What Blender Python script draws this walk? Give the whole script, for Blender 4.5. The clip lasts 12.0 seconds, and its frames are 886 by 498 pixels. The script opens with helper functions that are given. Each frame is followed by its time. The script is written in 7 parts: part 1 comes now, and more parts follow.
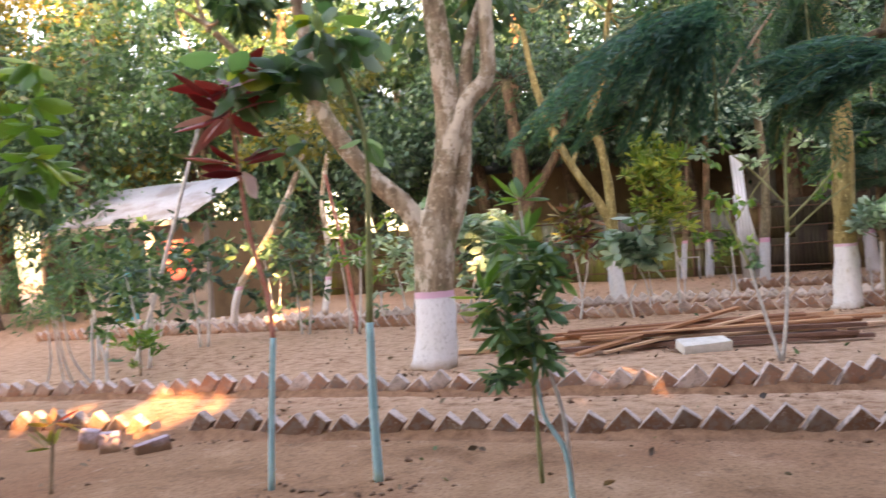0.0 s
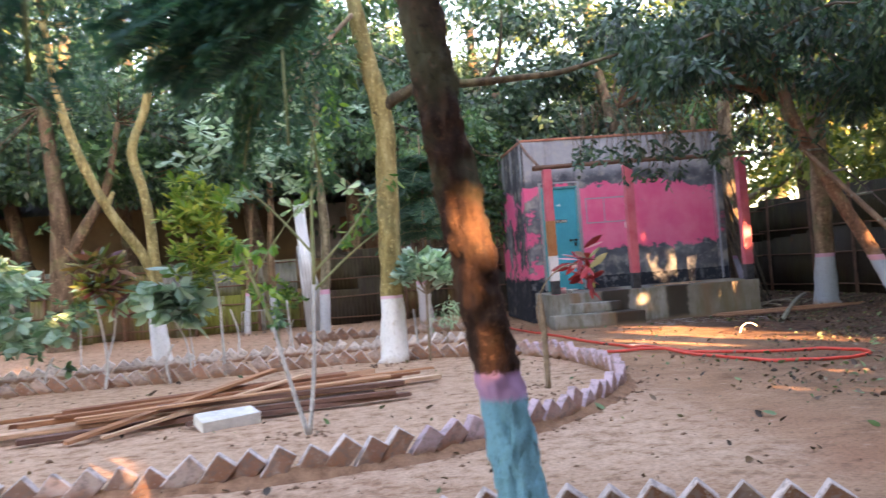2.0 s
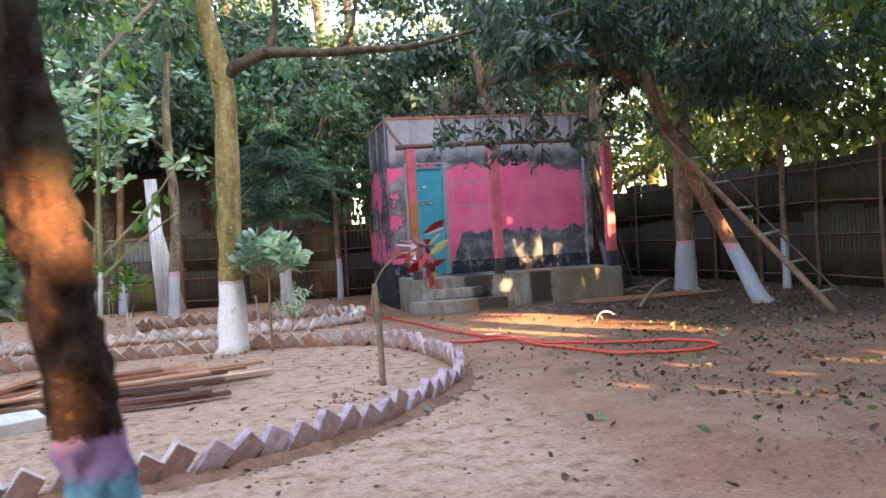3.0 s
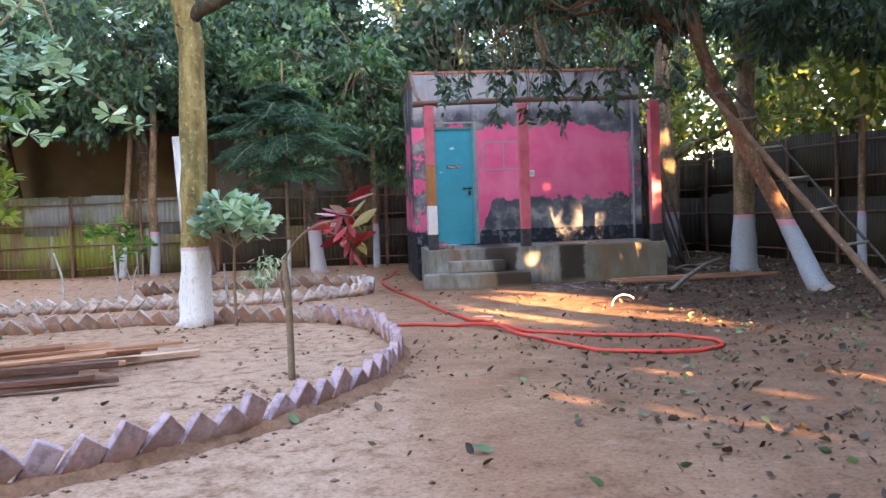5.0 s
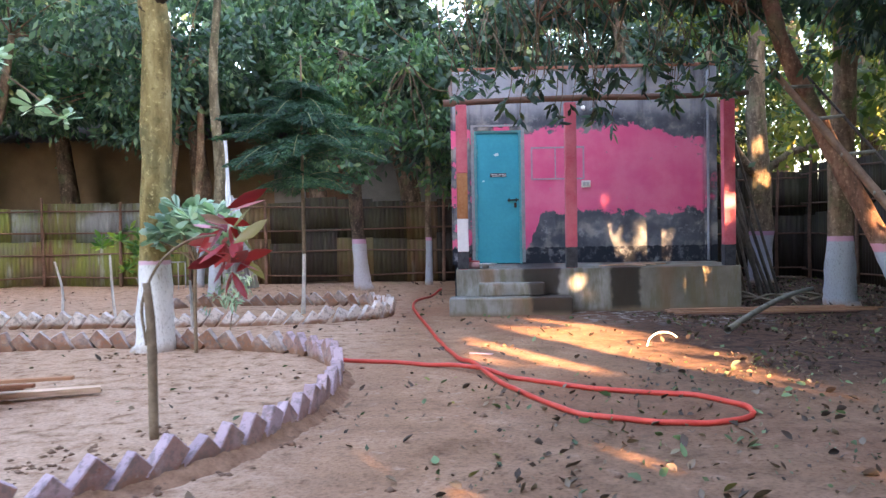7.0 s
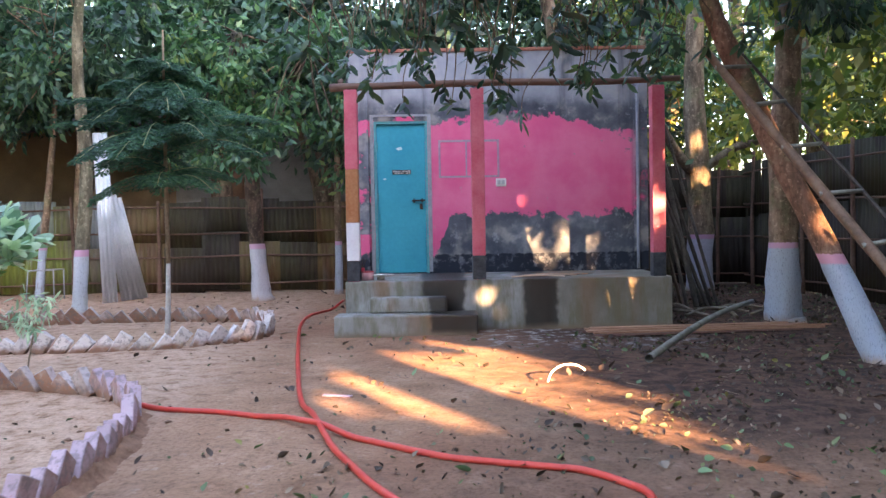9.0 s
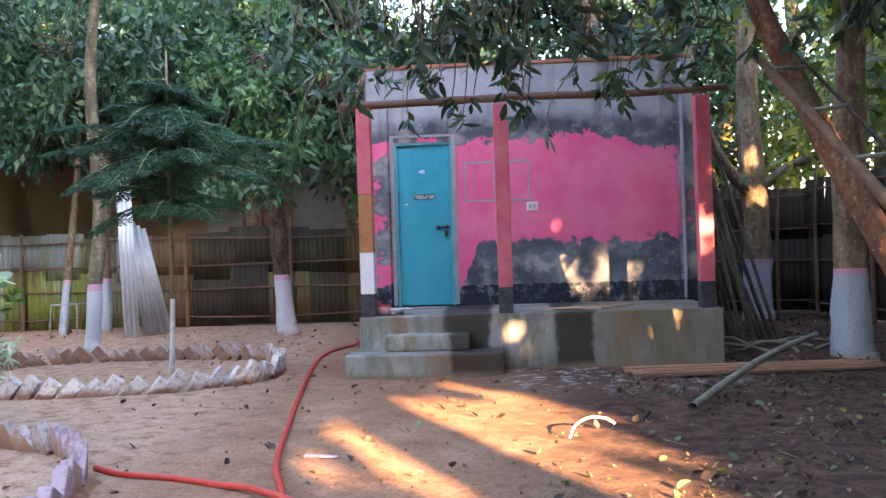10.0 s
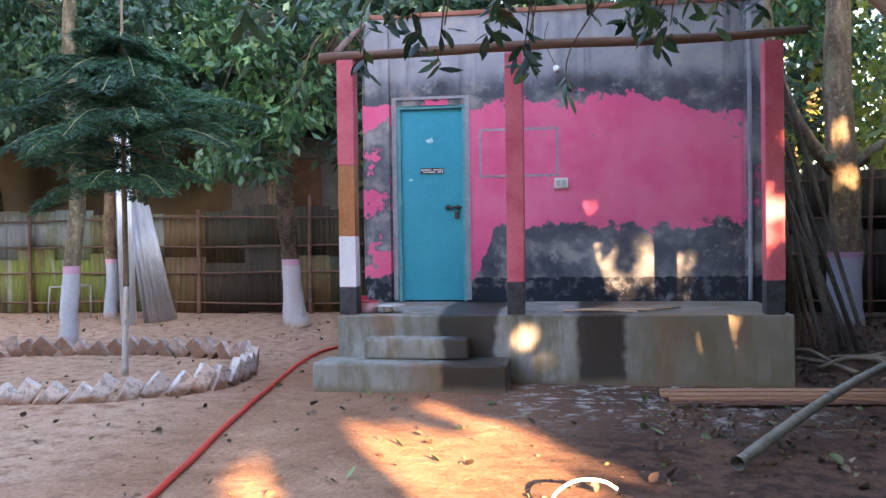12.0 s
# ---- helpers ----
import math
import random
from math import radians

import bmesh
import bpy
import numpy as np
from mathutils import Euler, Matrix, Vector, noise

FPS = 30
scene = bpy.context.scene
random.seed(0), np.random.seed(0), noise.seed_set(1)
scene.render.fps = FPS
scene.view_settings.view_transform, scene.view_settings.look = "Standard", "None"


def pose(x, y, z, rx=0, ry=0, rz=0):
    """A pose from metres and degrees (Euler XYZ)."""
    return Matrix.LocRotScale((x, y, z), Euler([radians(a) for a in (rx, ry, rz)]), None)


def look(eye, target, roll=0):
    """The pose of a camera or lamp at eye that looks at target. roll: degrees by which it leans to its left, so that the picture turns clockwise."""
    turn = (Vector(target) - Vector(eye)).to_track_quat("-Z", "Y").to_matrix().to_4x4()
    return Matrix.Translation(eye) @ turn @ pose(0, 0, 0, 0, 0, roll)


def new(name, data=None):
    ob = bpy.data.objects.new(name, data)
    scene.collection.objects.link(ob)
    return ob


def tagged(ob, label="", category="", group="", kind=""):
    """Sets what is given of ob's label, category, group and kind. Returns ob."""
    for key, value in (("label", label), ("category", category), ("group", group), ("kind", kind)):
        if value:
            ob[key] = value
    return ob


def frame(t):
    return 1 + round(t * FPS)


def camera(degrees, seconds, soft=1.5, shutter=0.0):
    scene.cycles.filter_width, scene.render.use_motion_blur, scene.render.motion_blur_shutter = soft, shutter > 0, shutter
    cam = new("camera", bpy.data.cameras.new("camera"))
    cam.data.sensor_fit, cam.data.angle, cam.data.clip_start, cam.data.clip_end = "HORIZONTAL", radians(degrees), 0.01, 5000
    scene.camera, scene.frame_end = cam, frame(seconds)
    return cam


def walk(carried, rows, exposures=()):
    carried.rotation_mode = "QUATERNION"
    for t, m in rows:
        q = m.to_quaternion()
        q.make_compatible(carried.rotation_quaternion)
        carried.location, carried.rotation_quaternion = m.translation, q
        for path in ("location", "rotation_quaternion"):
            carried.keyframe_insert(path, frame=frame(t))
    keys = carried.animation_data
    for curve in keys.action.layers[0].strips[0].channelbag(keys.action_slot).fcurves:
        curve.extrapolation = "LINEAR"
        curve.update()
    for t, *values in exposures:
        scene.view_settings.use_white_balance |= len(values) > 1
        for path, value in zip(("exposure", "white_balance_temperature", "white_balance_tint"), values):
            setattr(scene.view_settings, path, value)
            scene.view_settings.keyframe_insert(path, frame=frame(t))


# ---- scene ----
cam = camera(55.7, 12.0, soft=1.4, shutter=0.3)
PATH = [
    (0, (-4.049, -18.052, 1.307), (-4.805, -16.201, 1.299), -4.2),
    (0.5, (-3.989, -17.575, 1.27), (-4.498, -15.642, 1.29), -5.0),
    (1, (-3.92, -17.142, 1.235), (-4.194, -15.162, 1.279), -5.2),
    (1.5, (-3.778, -16.843, 1.265), (-3.829, -14.844, 1.307), -4.8),
    (2, (-3.61, -16.477, 1.265), (-3.421, -14.487, 1.307), -4.3),
    (2.5, (-3.35, -16.105, 1.25), (-2.984, -14.139, 1.271), -4.0),
    (3, (-2.984, -15.866, 1.284), (-2.539, -13.916, 1.261), -3.5),
    (3.2, (-2.835, -15.789, 1.286), (-2.375, -13.843, 1.253), -3.3),
    (4.8, (-1.509, -14.879, 1.257), (-1.256, -12.897, 1.166), -1.9),
    (5, (-1.338, -14.791, 1.26), (-1.142, -12.803, 1.164), -2.1),
    (5.5, (-0.896, -14.511, 1.263), (-0.828, -12.516, 1.142), -1.8),
    (6, (-0.529, -14.151, 1.25), (-0.515, -12.156, 1.108), -1.9),
    (6.5, (-0.238, -13.644, 1.257), (-0.293, -11.647, 1.156), -1.5),
    (7, (0.035, -13.191, 1.233), (-0.048, -11.193, 1.175), -1.0),
    (7.5, (0.246, -12.672, 1.224), (0.205, -10.673, 1.148), -1.5),
    (7.7, (0.327, -12.531, 1.224), (0.31, -10.533, 1.135), -1.4),
    (9.3, (0.916, -11.253, 1.299), (0.938, -9.253, 1.259), -1.0),
    (9.5, (0.999, -11.065, 1.29), (0.982, -9.065, 1.273), -1.2),
    (10, (1.197, -10.63, 1.324), (1.083, -8.633, 1.324), -1.8),
    (10.5, (1.347, -10.145, 1.327), (1.173, -8.153, 1.326), -2.5),
    (11, (1.534, -9.718, 1.319), (1.318, -7.729, 1.31), -1.6),
    (11.5, (1.691, -9.28, 1.295), (1.452, -7.294, 1.266), -0.9),
    (12, (1.812, -8.816, 1.312), (1.514, -6.839, 1.278), -0.8),
]
walk(cam, [(t, look(eye, target, roll)) for t, eye, target, roll in PATH], exposures=[(0, 3.4, 9300, 31), (1.2, 3.6, 8400, 27), (2.8, 3.7, 7700, 25), (5.2, 3.8, 7300, 24), (12, 3.85, 6750, 23)])

# ---- light ----
SUN_AZ = Vector((0.47, -0.88, 0)).normalized()
SUN_EL = radians(16)
SUN = Vector((SUN_AZ.x * math.cos(SUN_EL), SUN_AZ.y * math.cos(SUN_EL), math.sin(SUN_EL)))
world = bpy.data.worlds.new("sky")
scene.world = world
world.use_nodes = True
wn = world.node_tree.nodes
sky = wn.new("ShaderNodeTexSky")
sky.sky_type, sky.sun_disc, sky.sun_elevation, sky.sun_rotation = "NISHITA", False, SUN_EL, math.atan2(SUN_AZ.x, SUN_AZ.y)
sky.air_density, sky.dust_density, sky.ozone_density = 1.0, 2.0, 1.0
wn["Background"].inputs["Strength"].default_value = 0.15
world.node_tree.links.new(sky.outputs[0], wn["Background"].inputs["Color"])
lamp = bpy.data.lights.new("sun", "SUN")
lamp.energy, lamp.angle, lamp.color = 5.0, radians(0.5), (1.0, 0.64, 0.32)
sun = new("sun", lamp)
sun.matrix_world = look(SUN * 60, (0, 0, 0))

# ---- materials ----


class Mat:
    """A small builder for node materials."""

    def __init__(self, name, rough=0.8, metal=0.0, spec=0.4):
        self.m = bpy.data.materials.new(name)
        self.m.use_nodes = True
        self.t = self.m.node_tree
        self.b = self.t.nodes["Principled BSDF"]
        self.b.inputs["Roughness"].default_value = rough
        self.b.inputs["Metallic"].default_value = metal
        self.b.inputs["Specular IOR Level"].default_value = spec

    def n(self, kind, **kw):
        node = self.t.nodes.new(kind)
        for k, v in kw.items():
            setattr(node, k, v)
        return node

    def put(self, a, b):
        self.t.links.new(a, b)

    def val(self, socket, v):
        if hasattr(v, "links"):
            self.put(v, socket)
        else:
            socket.default_value = v

    def coords(self, scale=(1, 1, 1), world=True):
        src = self.n("ShaderNodeNewGeometry").outputs["Position"] if world else self.n("ShaderNodeTexCoord").outputs["Object"]
        mp = self.n("ShaderNodeMapping")
        mp.inputs["Scale"].default_value = scale
        self.put(src, mp.inputs["Vector"])
        return mp.outputs[0]

    def axis(self, i, world=True):
        s = self.n("ShaderNodeSeparateXYZ")
        self.put(self.coords(world=world), s.inputs[0])
        return s.outputs[i]

    def noise(self, scale, detail=6, rough=0.55, stretch=(1, 1, 1), world=True):
        x = self.n("ShaderNodeTexNoise")
        x.inputs["Scale"].default_value, x.inputs["Detail"].default_value, x.inputs["Roughness"].default_value = scale, detail, rough
        self.put(self.coords(stretch, world), x.inputs["Vector"])
        return x.outputs[0]

    def math(self, op, a, b=0.0, c=0.0, clamp=False):
        x = self.n("ShaderNodeMath", operation=op, use_clamp=clamp)
        self.val(x.inputs[0], a), self.val(x.inputs[1], b)
        if op in ("MULTIPLY_ADD", "SMOOTH_MIN"):
            self.val(x.inputs[2], c)
        return x.outputs[0]

    def step(self, v, lo, hi):
        x = self.n("ShaderNodeMapRange", interpolation_type="SMOOTHSTEP")
        self.val(x.inputs[0], v), self.val(x.inputs[1], lo), self.val(x.inputs[2], hi)
        return x.outputs[0]

    def ramp(self, v, stops):
        x = self.n("ShaderNodeValToRGB")
        e = x.color_ramp.elements
        while len(e) < len(stops):
            e.new(0.5)
        for k, (p, c) in zip(e, stops):
            k.position, k.color = p, (*c, 1)
        self.put(v, x.inputs[0])
        return x.outputs[0]

    def mix(self, f, a, b, blend="MIX"):
        x = self.n("ShaderNodeMix", data_type="RGBA", blend_type=blend)
        self.val(x.inputs[0], f)
        for s, v in ((x.inputs[6], a), (x.inputs[7], b)):
            if hasattr(v, "links"):
                self.put(v, s)
            else:
                s.default_value = (*v, 1)
        return x.outputs[2]

    def done(self, colour, bump=None, strength=0.3, dist=0.02, rough=None):
        if hasattr(colour, "links"):
            self.put(colour, self.b.inputs["Base Color"])
        else:
            self.b.inputs["Base Color"].default_value = (*colour, 1)
        if bump is not None:
            x = self.n("ShaderNodeBump")
            x.inputs["Strength"].default_value, x.inputs["Distance"].default_value = strength, dist
            self.put(bump, x.inputs["Height"])
            self.put(x.outputs[0], self.b.inputs["Normal"])
        if rough is not None:
            self.put(rough, self.b.inputs["Roughness"])
        return self.m


def plain(name, a, b, scale=6.0, rough=0.8, metal=0.0, stretch=(1, 1, 1), bump=0.25, fine=40.0, world=True, spec=0.4):
    """Two colours mixed by coarse and fine noise, with relief."""
    k = Mat(name, rough, metal, spec)
    c = k.noise(scale, 5, 0.6, stretch, world)
    f = k.noise(fine, 4, 0.6, stretch, world)
    v = k.math("ADD", k.math("MULTIPLY", c, 0.65), k.math("MULTIPLY", f, 0.35))
    col = k.ramp(v, [(0.36, a), (0.64, b)])
    return k.done(col, v, bump, 0.012)


def soil():
    k = Mat("soil", 0.95, 0, 0.15)
    big, mid, fine, spot = k.noise(0.28, 4), k.noise(1.7, 6, 0.62), k.noise(38, 5, 0.7), k.noise(6.5, 6, 0.68)
    base = k.ramp(mid, [(0.3, (0.21, 0.112, 0.064)), (0.45, (0.345, 0.195, 0.118)), (0.57, (0.395, 0.23, 0.143)), (0.72, (0.50, 0.31, 0.205))])
    base = k.mix(k.step(big, 0.48, 0.64), base, (0.31, 0.155, 0.092))
    base = k.mix(k.math("MULTIPLY", k.step(spot, 0.54, 0.68), 0.55), base, (0.17, 0.098, 0.065))
    base = k.mix(k.math("MULTIPLY", k.step(spot, 0.42, 0.32), 0.35), base, (0.56, 0.40, 0.31))
    base = k.mix(k.math("MULTIPLY", k.step(k.math("ADD", k.axis(0), k.math("MULTIPLY", mid, 1.6)), 0.2, -0.9), k.math("MULTIPLY", k.step(k.axis(1), -13.2, -11.0), k.step(spot, 0.7, 0.4))), base, (0.545, 0.365, 0.26))
    # Damp soil to the right; shade under the trees there also darkens its colour
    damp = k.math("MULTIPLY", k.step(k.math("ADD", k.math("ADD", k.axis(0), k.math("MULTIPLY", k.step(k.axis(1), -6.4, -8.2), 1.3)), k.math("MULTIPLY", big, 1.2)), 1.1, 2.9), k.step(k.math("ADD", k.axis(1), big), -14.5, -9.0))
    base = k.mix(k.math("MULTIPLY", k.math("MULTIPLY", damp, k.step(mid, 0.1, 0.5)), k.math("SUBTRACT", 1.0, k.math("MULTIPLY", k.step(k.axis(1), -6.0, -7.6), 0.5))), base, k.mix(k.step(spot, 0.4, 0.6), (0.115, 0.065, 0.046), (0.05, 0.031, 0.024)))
    chalk = k.math("MULTIPLY", k.step(k.axis(1), -3.6, -2.2), k.math("MULTIPLY", k.step(k.axis(0), 0.9, 1.6), k.step(k.axis(0), 4.0, 3.2)))
    base = k.mix(k.math("MULTIPLY", chalk, k.step(spot, 0.5, 0.62)), base, (0.42, 0.38, 0.35))
    grit = k.ramp(fine, [(0.32, (0.6, 0.57, 0.54)), (0.5, (0.97, 0.97, 0.97)), (0.7, (1.16, 1.15, 1.13))])
    base = k.mix(1.0, base, grit, "MULTIPLY")
    clod = k.n("ShaderNodeTexVoronoi")
    clod.inputs["Scale"].default_value = 9
    k.put(k.coords(), clod.inputs["Vector"])
    h = k.math("ADD", k.math("MULTIPLY", mid, 1.1), k.math("ADD", k.math("MULTIPLY", spot, 0.6), k.math("ADD", k.math("MULTIPLY", fine, 0.4), k.math("MULTIPLY", clod.outputs[0], 0.25))))
    return k.done(base, h, 0.6, 0.05)


def bark(name, a, b, top=None, paint=(0.78, 0.8, 0.82), ring=None, ring_h=0.1, scale=9, deep=0.5, pale=False):
    """Bark; up to the height top it carries lime wash, with a painted ring above it."""
    k = Mat(name, 0.9, 0, 0.2)
    v = k.noise(scale, 7, 0.65, (1, 1, 0.28))
    f = k.noise(scale * 7, 5, 0.7, (1, 1, 0.4))
    blot = k.noise(3.0, 3)
    col = k.ramp(v, [(0.32, tuple(c * 0.45 for c in a)), (0.5, a), (0.68, b)])
    col = k.mix(k.math("MULTIPLY", k.step(blot, 0.5, 0.66), 0.5), col, (0.16, 0.17, 0.09))
    scab = k.noise(scale * 2.2, 5, 0.7)
    col = k.mix(k.math("MULTIPLY", k.step(scab, 0.56, 0.66), 0.55), col, tuple(min(1, c * 1.7) for c in b))
    col = k.mix(k.math("MULTIPLY", k.step(scab, 0.44, 0.36), 0.6), col, tuple(c * 0.4 for c in a))
    if pale:
        spot = k.noise(4.5, 6, 0.7, (1, 1, 0.6))
        col = k.mix(k.math("MULTIPLY", k.step(spot, 0.5, 0.57), 0.8), col, (0.64, 0.58, 0.49))
        col = k.mix(k.math("MULTIPLY", k.step(k.noise(2.2, 5), 0.55, 0.68), 0.6), col, (0.15, 0.10, 0.07))
    if top:
        z = k.math("ADD", k.axis(2), k.math("MULTIPLY", k.math("SUBTRACT", f, 0.5), 0.05))
        wash = k.mix(k.step(f, 0.3, 0.5), tuple(c * 0.6 for c in paint), paint)
        wash = k.mix(k.math("MULTIPLY", k.step(v, 0.6, 0.72), 0.7), wash, a)
        dirt = k.mix(k.step(k.math("ADD", k.axis(2), k.math("MULTIPLY", v, 0.2)), 0.06, 0.22), (0.36, 0.26, 0.19), wash)
        if ring:
            col = k.mix(k.step(z, top - 0.006, top + 0.006), ring, col)
            col = k.mix(k.step(z, top - ring_h - 0.012, top - ring_h + 0.012), dirt, col)
        else:
            col = k.mix(k.step(z, top - 0.01, top + 0.01), dirt, col)
    h = k.math("ADD", v, k.math("MULTIPLY", f, 0.4))
    return k.done(col, h, deep, 0.03)


def foliage(name, stops, rough=0.5, through_light=0.35):
    """Leaves: each takes its own tone, and lets some light through."""
    k = Mat(name, rough, 0, 0.45)
    r = k.n("ShaderNodeNewGeometry").outputs["Random Per Island"]
    col = k.ramp(r, stops)
    big = k.noise(0.9, 3)
    col = k.mix(1.0, col, k.ramp(big, [(0.35, (0.55, 0.62, 0.7)), (0.65, (1.3, 1.25, 1.2))]), "MULTIPLY")
    k.done(col)
    tr = k.n("ShaderNodeBsdfTranslucent")
    k.put(k.mix(1.0, col, (1.1, 1.4, 0.7), "MULTIPLY"), tr.inputs["Color"])
    ms = k.n("ShaderNodeMixShader")
    ms.inputs[0].default_value = through_light
    out = k.t.nodes["Material Output"]
    k.put(k.b.outputs[0], ms.inputs[1]), k.put(tr.outputs[0], ms.inputs[2]), k.put(ms.outputs[0], out.inputs[0])
    return k.m


def brick(name, paint, amount, tone=1.0):
    """Fired brick with mud at its foot; amount of the faces is painted, and tops are paler with paint and painted-in
    skylight.
    """
    k = Mat(name, 0.9, 0, 0.2)
    rnd = k.n("ShaderNodeObjectInfo").outputs["Random"]
    v, f = k.noise(7, 5), k.noise(60, 4, 0.7)
    raw = k.ramp(rnd, [(0.0, (0.26, 0.115, 0.07)), (0.5, (0.33, 0.16, 0.10)), (1.0, (0.23, 0.13, 0.095))])
    raw = k.mix(k.step(v, 0.45, 0.7), raw, (0.37, 0.25, 0.19))
    raw = k.mix(1.0, raw, (tone, tone, tone), "MULTIPLY")
    pt = k.mix(rnd, paint, tuple(c * 0.72 for c in paint))
    s = k.n("ShaderNodeSeparateXYZ")
    k.put(k.n("ShaderNodeNewGeometry").outputs["Normal"], s.inputs[0])
    # Upward faces go pale: wash on some, skylight put into the colour on all
    up = k.step(s.outputs[2], 0.2, 0.55)
    z = k.math("ADD", k.axis(2), k.math("MULTIPLY", v, 0.12))
    cover = k.math("MAXIMUM", k.math("MULTIPLY", up, 0.9), k.math("MULTIPLY", k.step(z, 0.07, 0.16), k.math("ADD", amount, k.math("MULTIPLY", k.step(k.math("FRACT", k.math("MULTIPLY", rnd, 7.3), 0.0), 0.5, 0.9), 0.45 if tone == 1.0 else 0.0))))
    cover = k.math("MULTIPLY", cover, k.step(k.math("ADD", f, k.math("MULTIPLY", v, 0.6)), 0.42, 0.72))
    col = k.mix(cover, raw, pt)
    grime = k.noise(19, 6, 0.7)
    col = k.mix(k.math("MULTIPLY", k.step(grime, 0.48, 0.6), 0.6), col, (0.19, 0.16, 0.15))
    col = k.mix(k.math("MULTIPLY", k.step(grime, 0.42, 0.34), 0.35), col, (0.52, 0.47, 0.45))
    col = k.mix(k.step(z, 0.03, 0.11), (0.24, 0.14, 0.09), col)
    return k.done(col, k.math("ADD", v, f), 0.45, 0.01)


def facade():
    """Cement plaster on which pink paint is left in a ragged field, over a tarred skirting."""
    k = Mat("old_plaster", 0.85, 0, 0.25)
    x, z = k.axis(0), k.axis(2)
    n1, n2, n3 = k.noise(1.6, 6, 0.62), k.noise(7, 6, 0.65), k.noise(45, 4, 0.7)
    cem = k.ramp(n1, [(0.3, (0.045, 0.052, 0.068)), (0.5, (0.12, 0.133, 0.157)), (0.68, (0.30, 0.315, 0.34))])
    cem = k.mix(k.step(k.math("ADD", z, k.math("MULTIPLY", n1, 0.4)), 3.0, 3.25), cem, k.mix(n2, (0.22, 0.235, 0.27), (0.42, 0.44, 0.475)))
    streak = k.noise(2.4, 5, 0.6, (1, 1, 0.12))
    cem = k.mix(k.math("MULTIPLY", k.step(streak, 0.5, 0.66), 0.7), cem, (0.05, 0.054, 0.065))
    smear = k.noise(5.0, 6, 0.7)
    cem = k.mix(k.math("MULTIPLY", k.step(smear, 0.56, 0.66), 0.5), cem, (0.40, 0.41, 0.43))
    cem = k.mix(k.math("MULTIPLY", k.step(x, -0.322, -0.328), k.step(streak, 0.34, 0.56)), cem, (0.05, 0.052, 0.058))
    cem = k.mix(k.math("MULTIPLY", k.step(k.noise(3.2, 5), 0.5, 0.7), 0.45), cem, (0.47, 0.43, 0.36))
    pink = k.mix(k.step(n1, 0.35, 0.7), (0.80, 0.125, 0.27), (0.84, 0.21, 0.35))
    pink = k.mix(k.step(n2, 0.62, 0.74), pink, (0.64, 0.27, 0.33))
    wob = k.math("ADD", k.math("MULTIPLY", k.math("SUBTRACT", n1, 0.5), 0.55), k.math("MULTIPLY", k.math("SUBTRACT", n2, 0.5), 0.42))
    zw = k.math("ADD", z, wob)
    low = k.math("ADD", 0.86, k.math("MULTIPLY", k.step(x, 0.84, 1.08), 0.53))
    high = k.math("ADD", 2.68, k.math("MULTIPLY", k.step(x, 2.6, 3.3), -0.17))
    field = k.math("MULTIPLY", k.step(k.math("SUBTRACT", zw, low), -0.015, 0.015), k.step(k.math("SUBTRACT", high, zw), -0.015, 0.015))
    left = k.math("MULTIPLY", k.step(x, 0.1, 0.0), k.step(k.math("ADD", n1, k.math("MULTIPLY", k.math("ABSOLUTE", k.math("SUBTRACT", z, 1.75)), -0.12)), 0.44, 0.46))
    corner = k.math("MULTIPLY", k.step(x, 3.5, 3.62), k.step(n1, 0.42, 0.5))
    field = k.math("MULTIPLY", field, k.math("SUBTRACT", 1.0, k.math("MAXIMUM", left, corner)))
    chips = k.math("MULTIPLY", k.step(n2, 0.66, 0.68), k.step(zw, 2.2, 2.6))
    field = k.math("MULTIPLY", field, k.math("SUBTRACT", 1.0, chips))
    field = k.math("MULTIPLY", field, k.math("SUBTRACT", 1.0, k.math("MULTIPLY", k.step(n3, 0.6, 0.75), 0.25)))
    col = k.mix(field, cem, pink)
    tar = k.step(k.math("ADD", z, k.math("MULTIPLY", k.math("SUBTRACT", n2, 0.5), 0.12)), 0.86, 0.84)
    col = k.mix(k.math("MULTIPLY", tar, k.step(n2, 0.64, 0.5)), col, (0.022, 0.027, 0.04))
    h = k.math("ADD", k.math("MULTIPLY", n2, 0.6), k.math("ADD", k.math("MULTIPLY", n3, 0.3), k.math("MULTIPLY", field, 0.35)))
    return k.done(col, h, 0.4, 0.012)


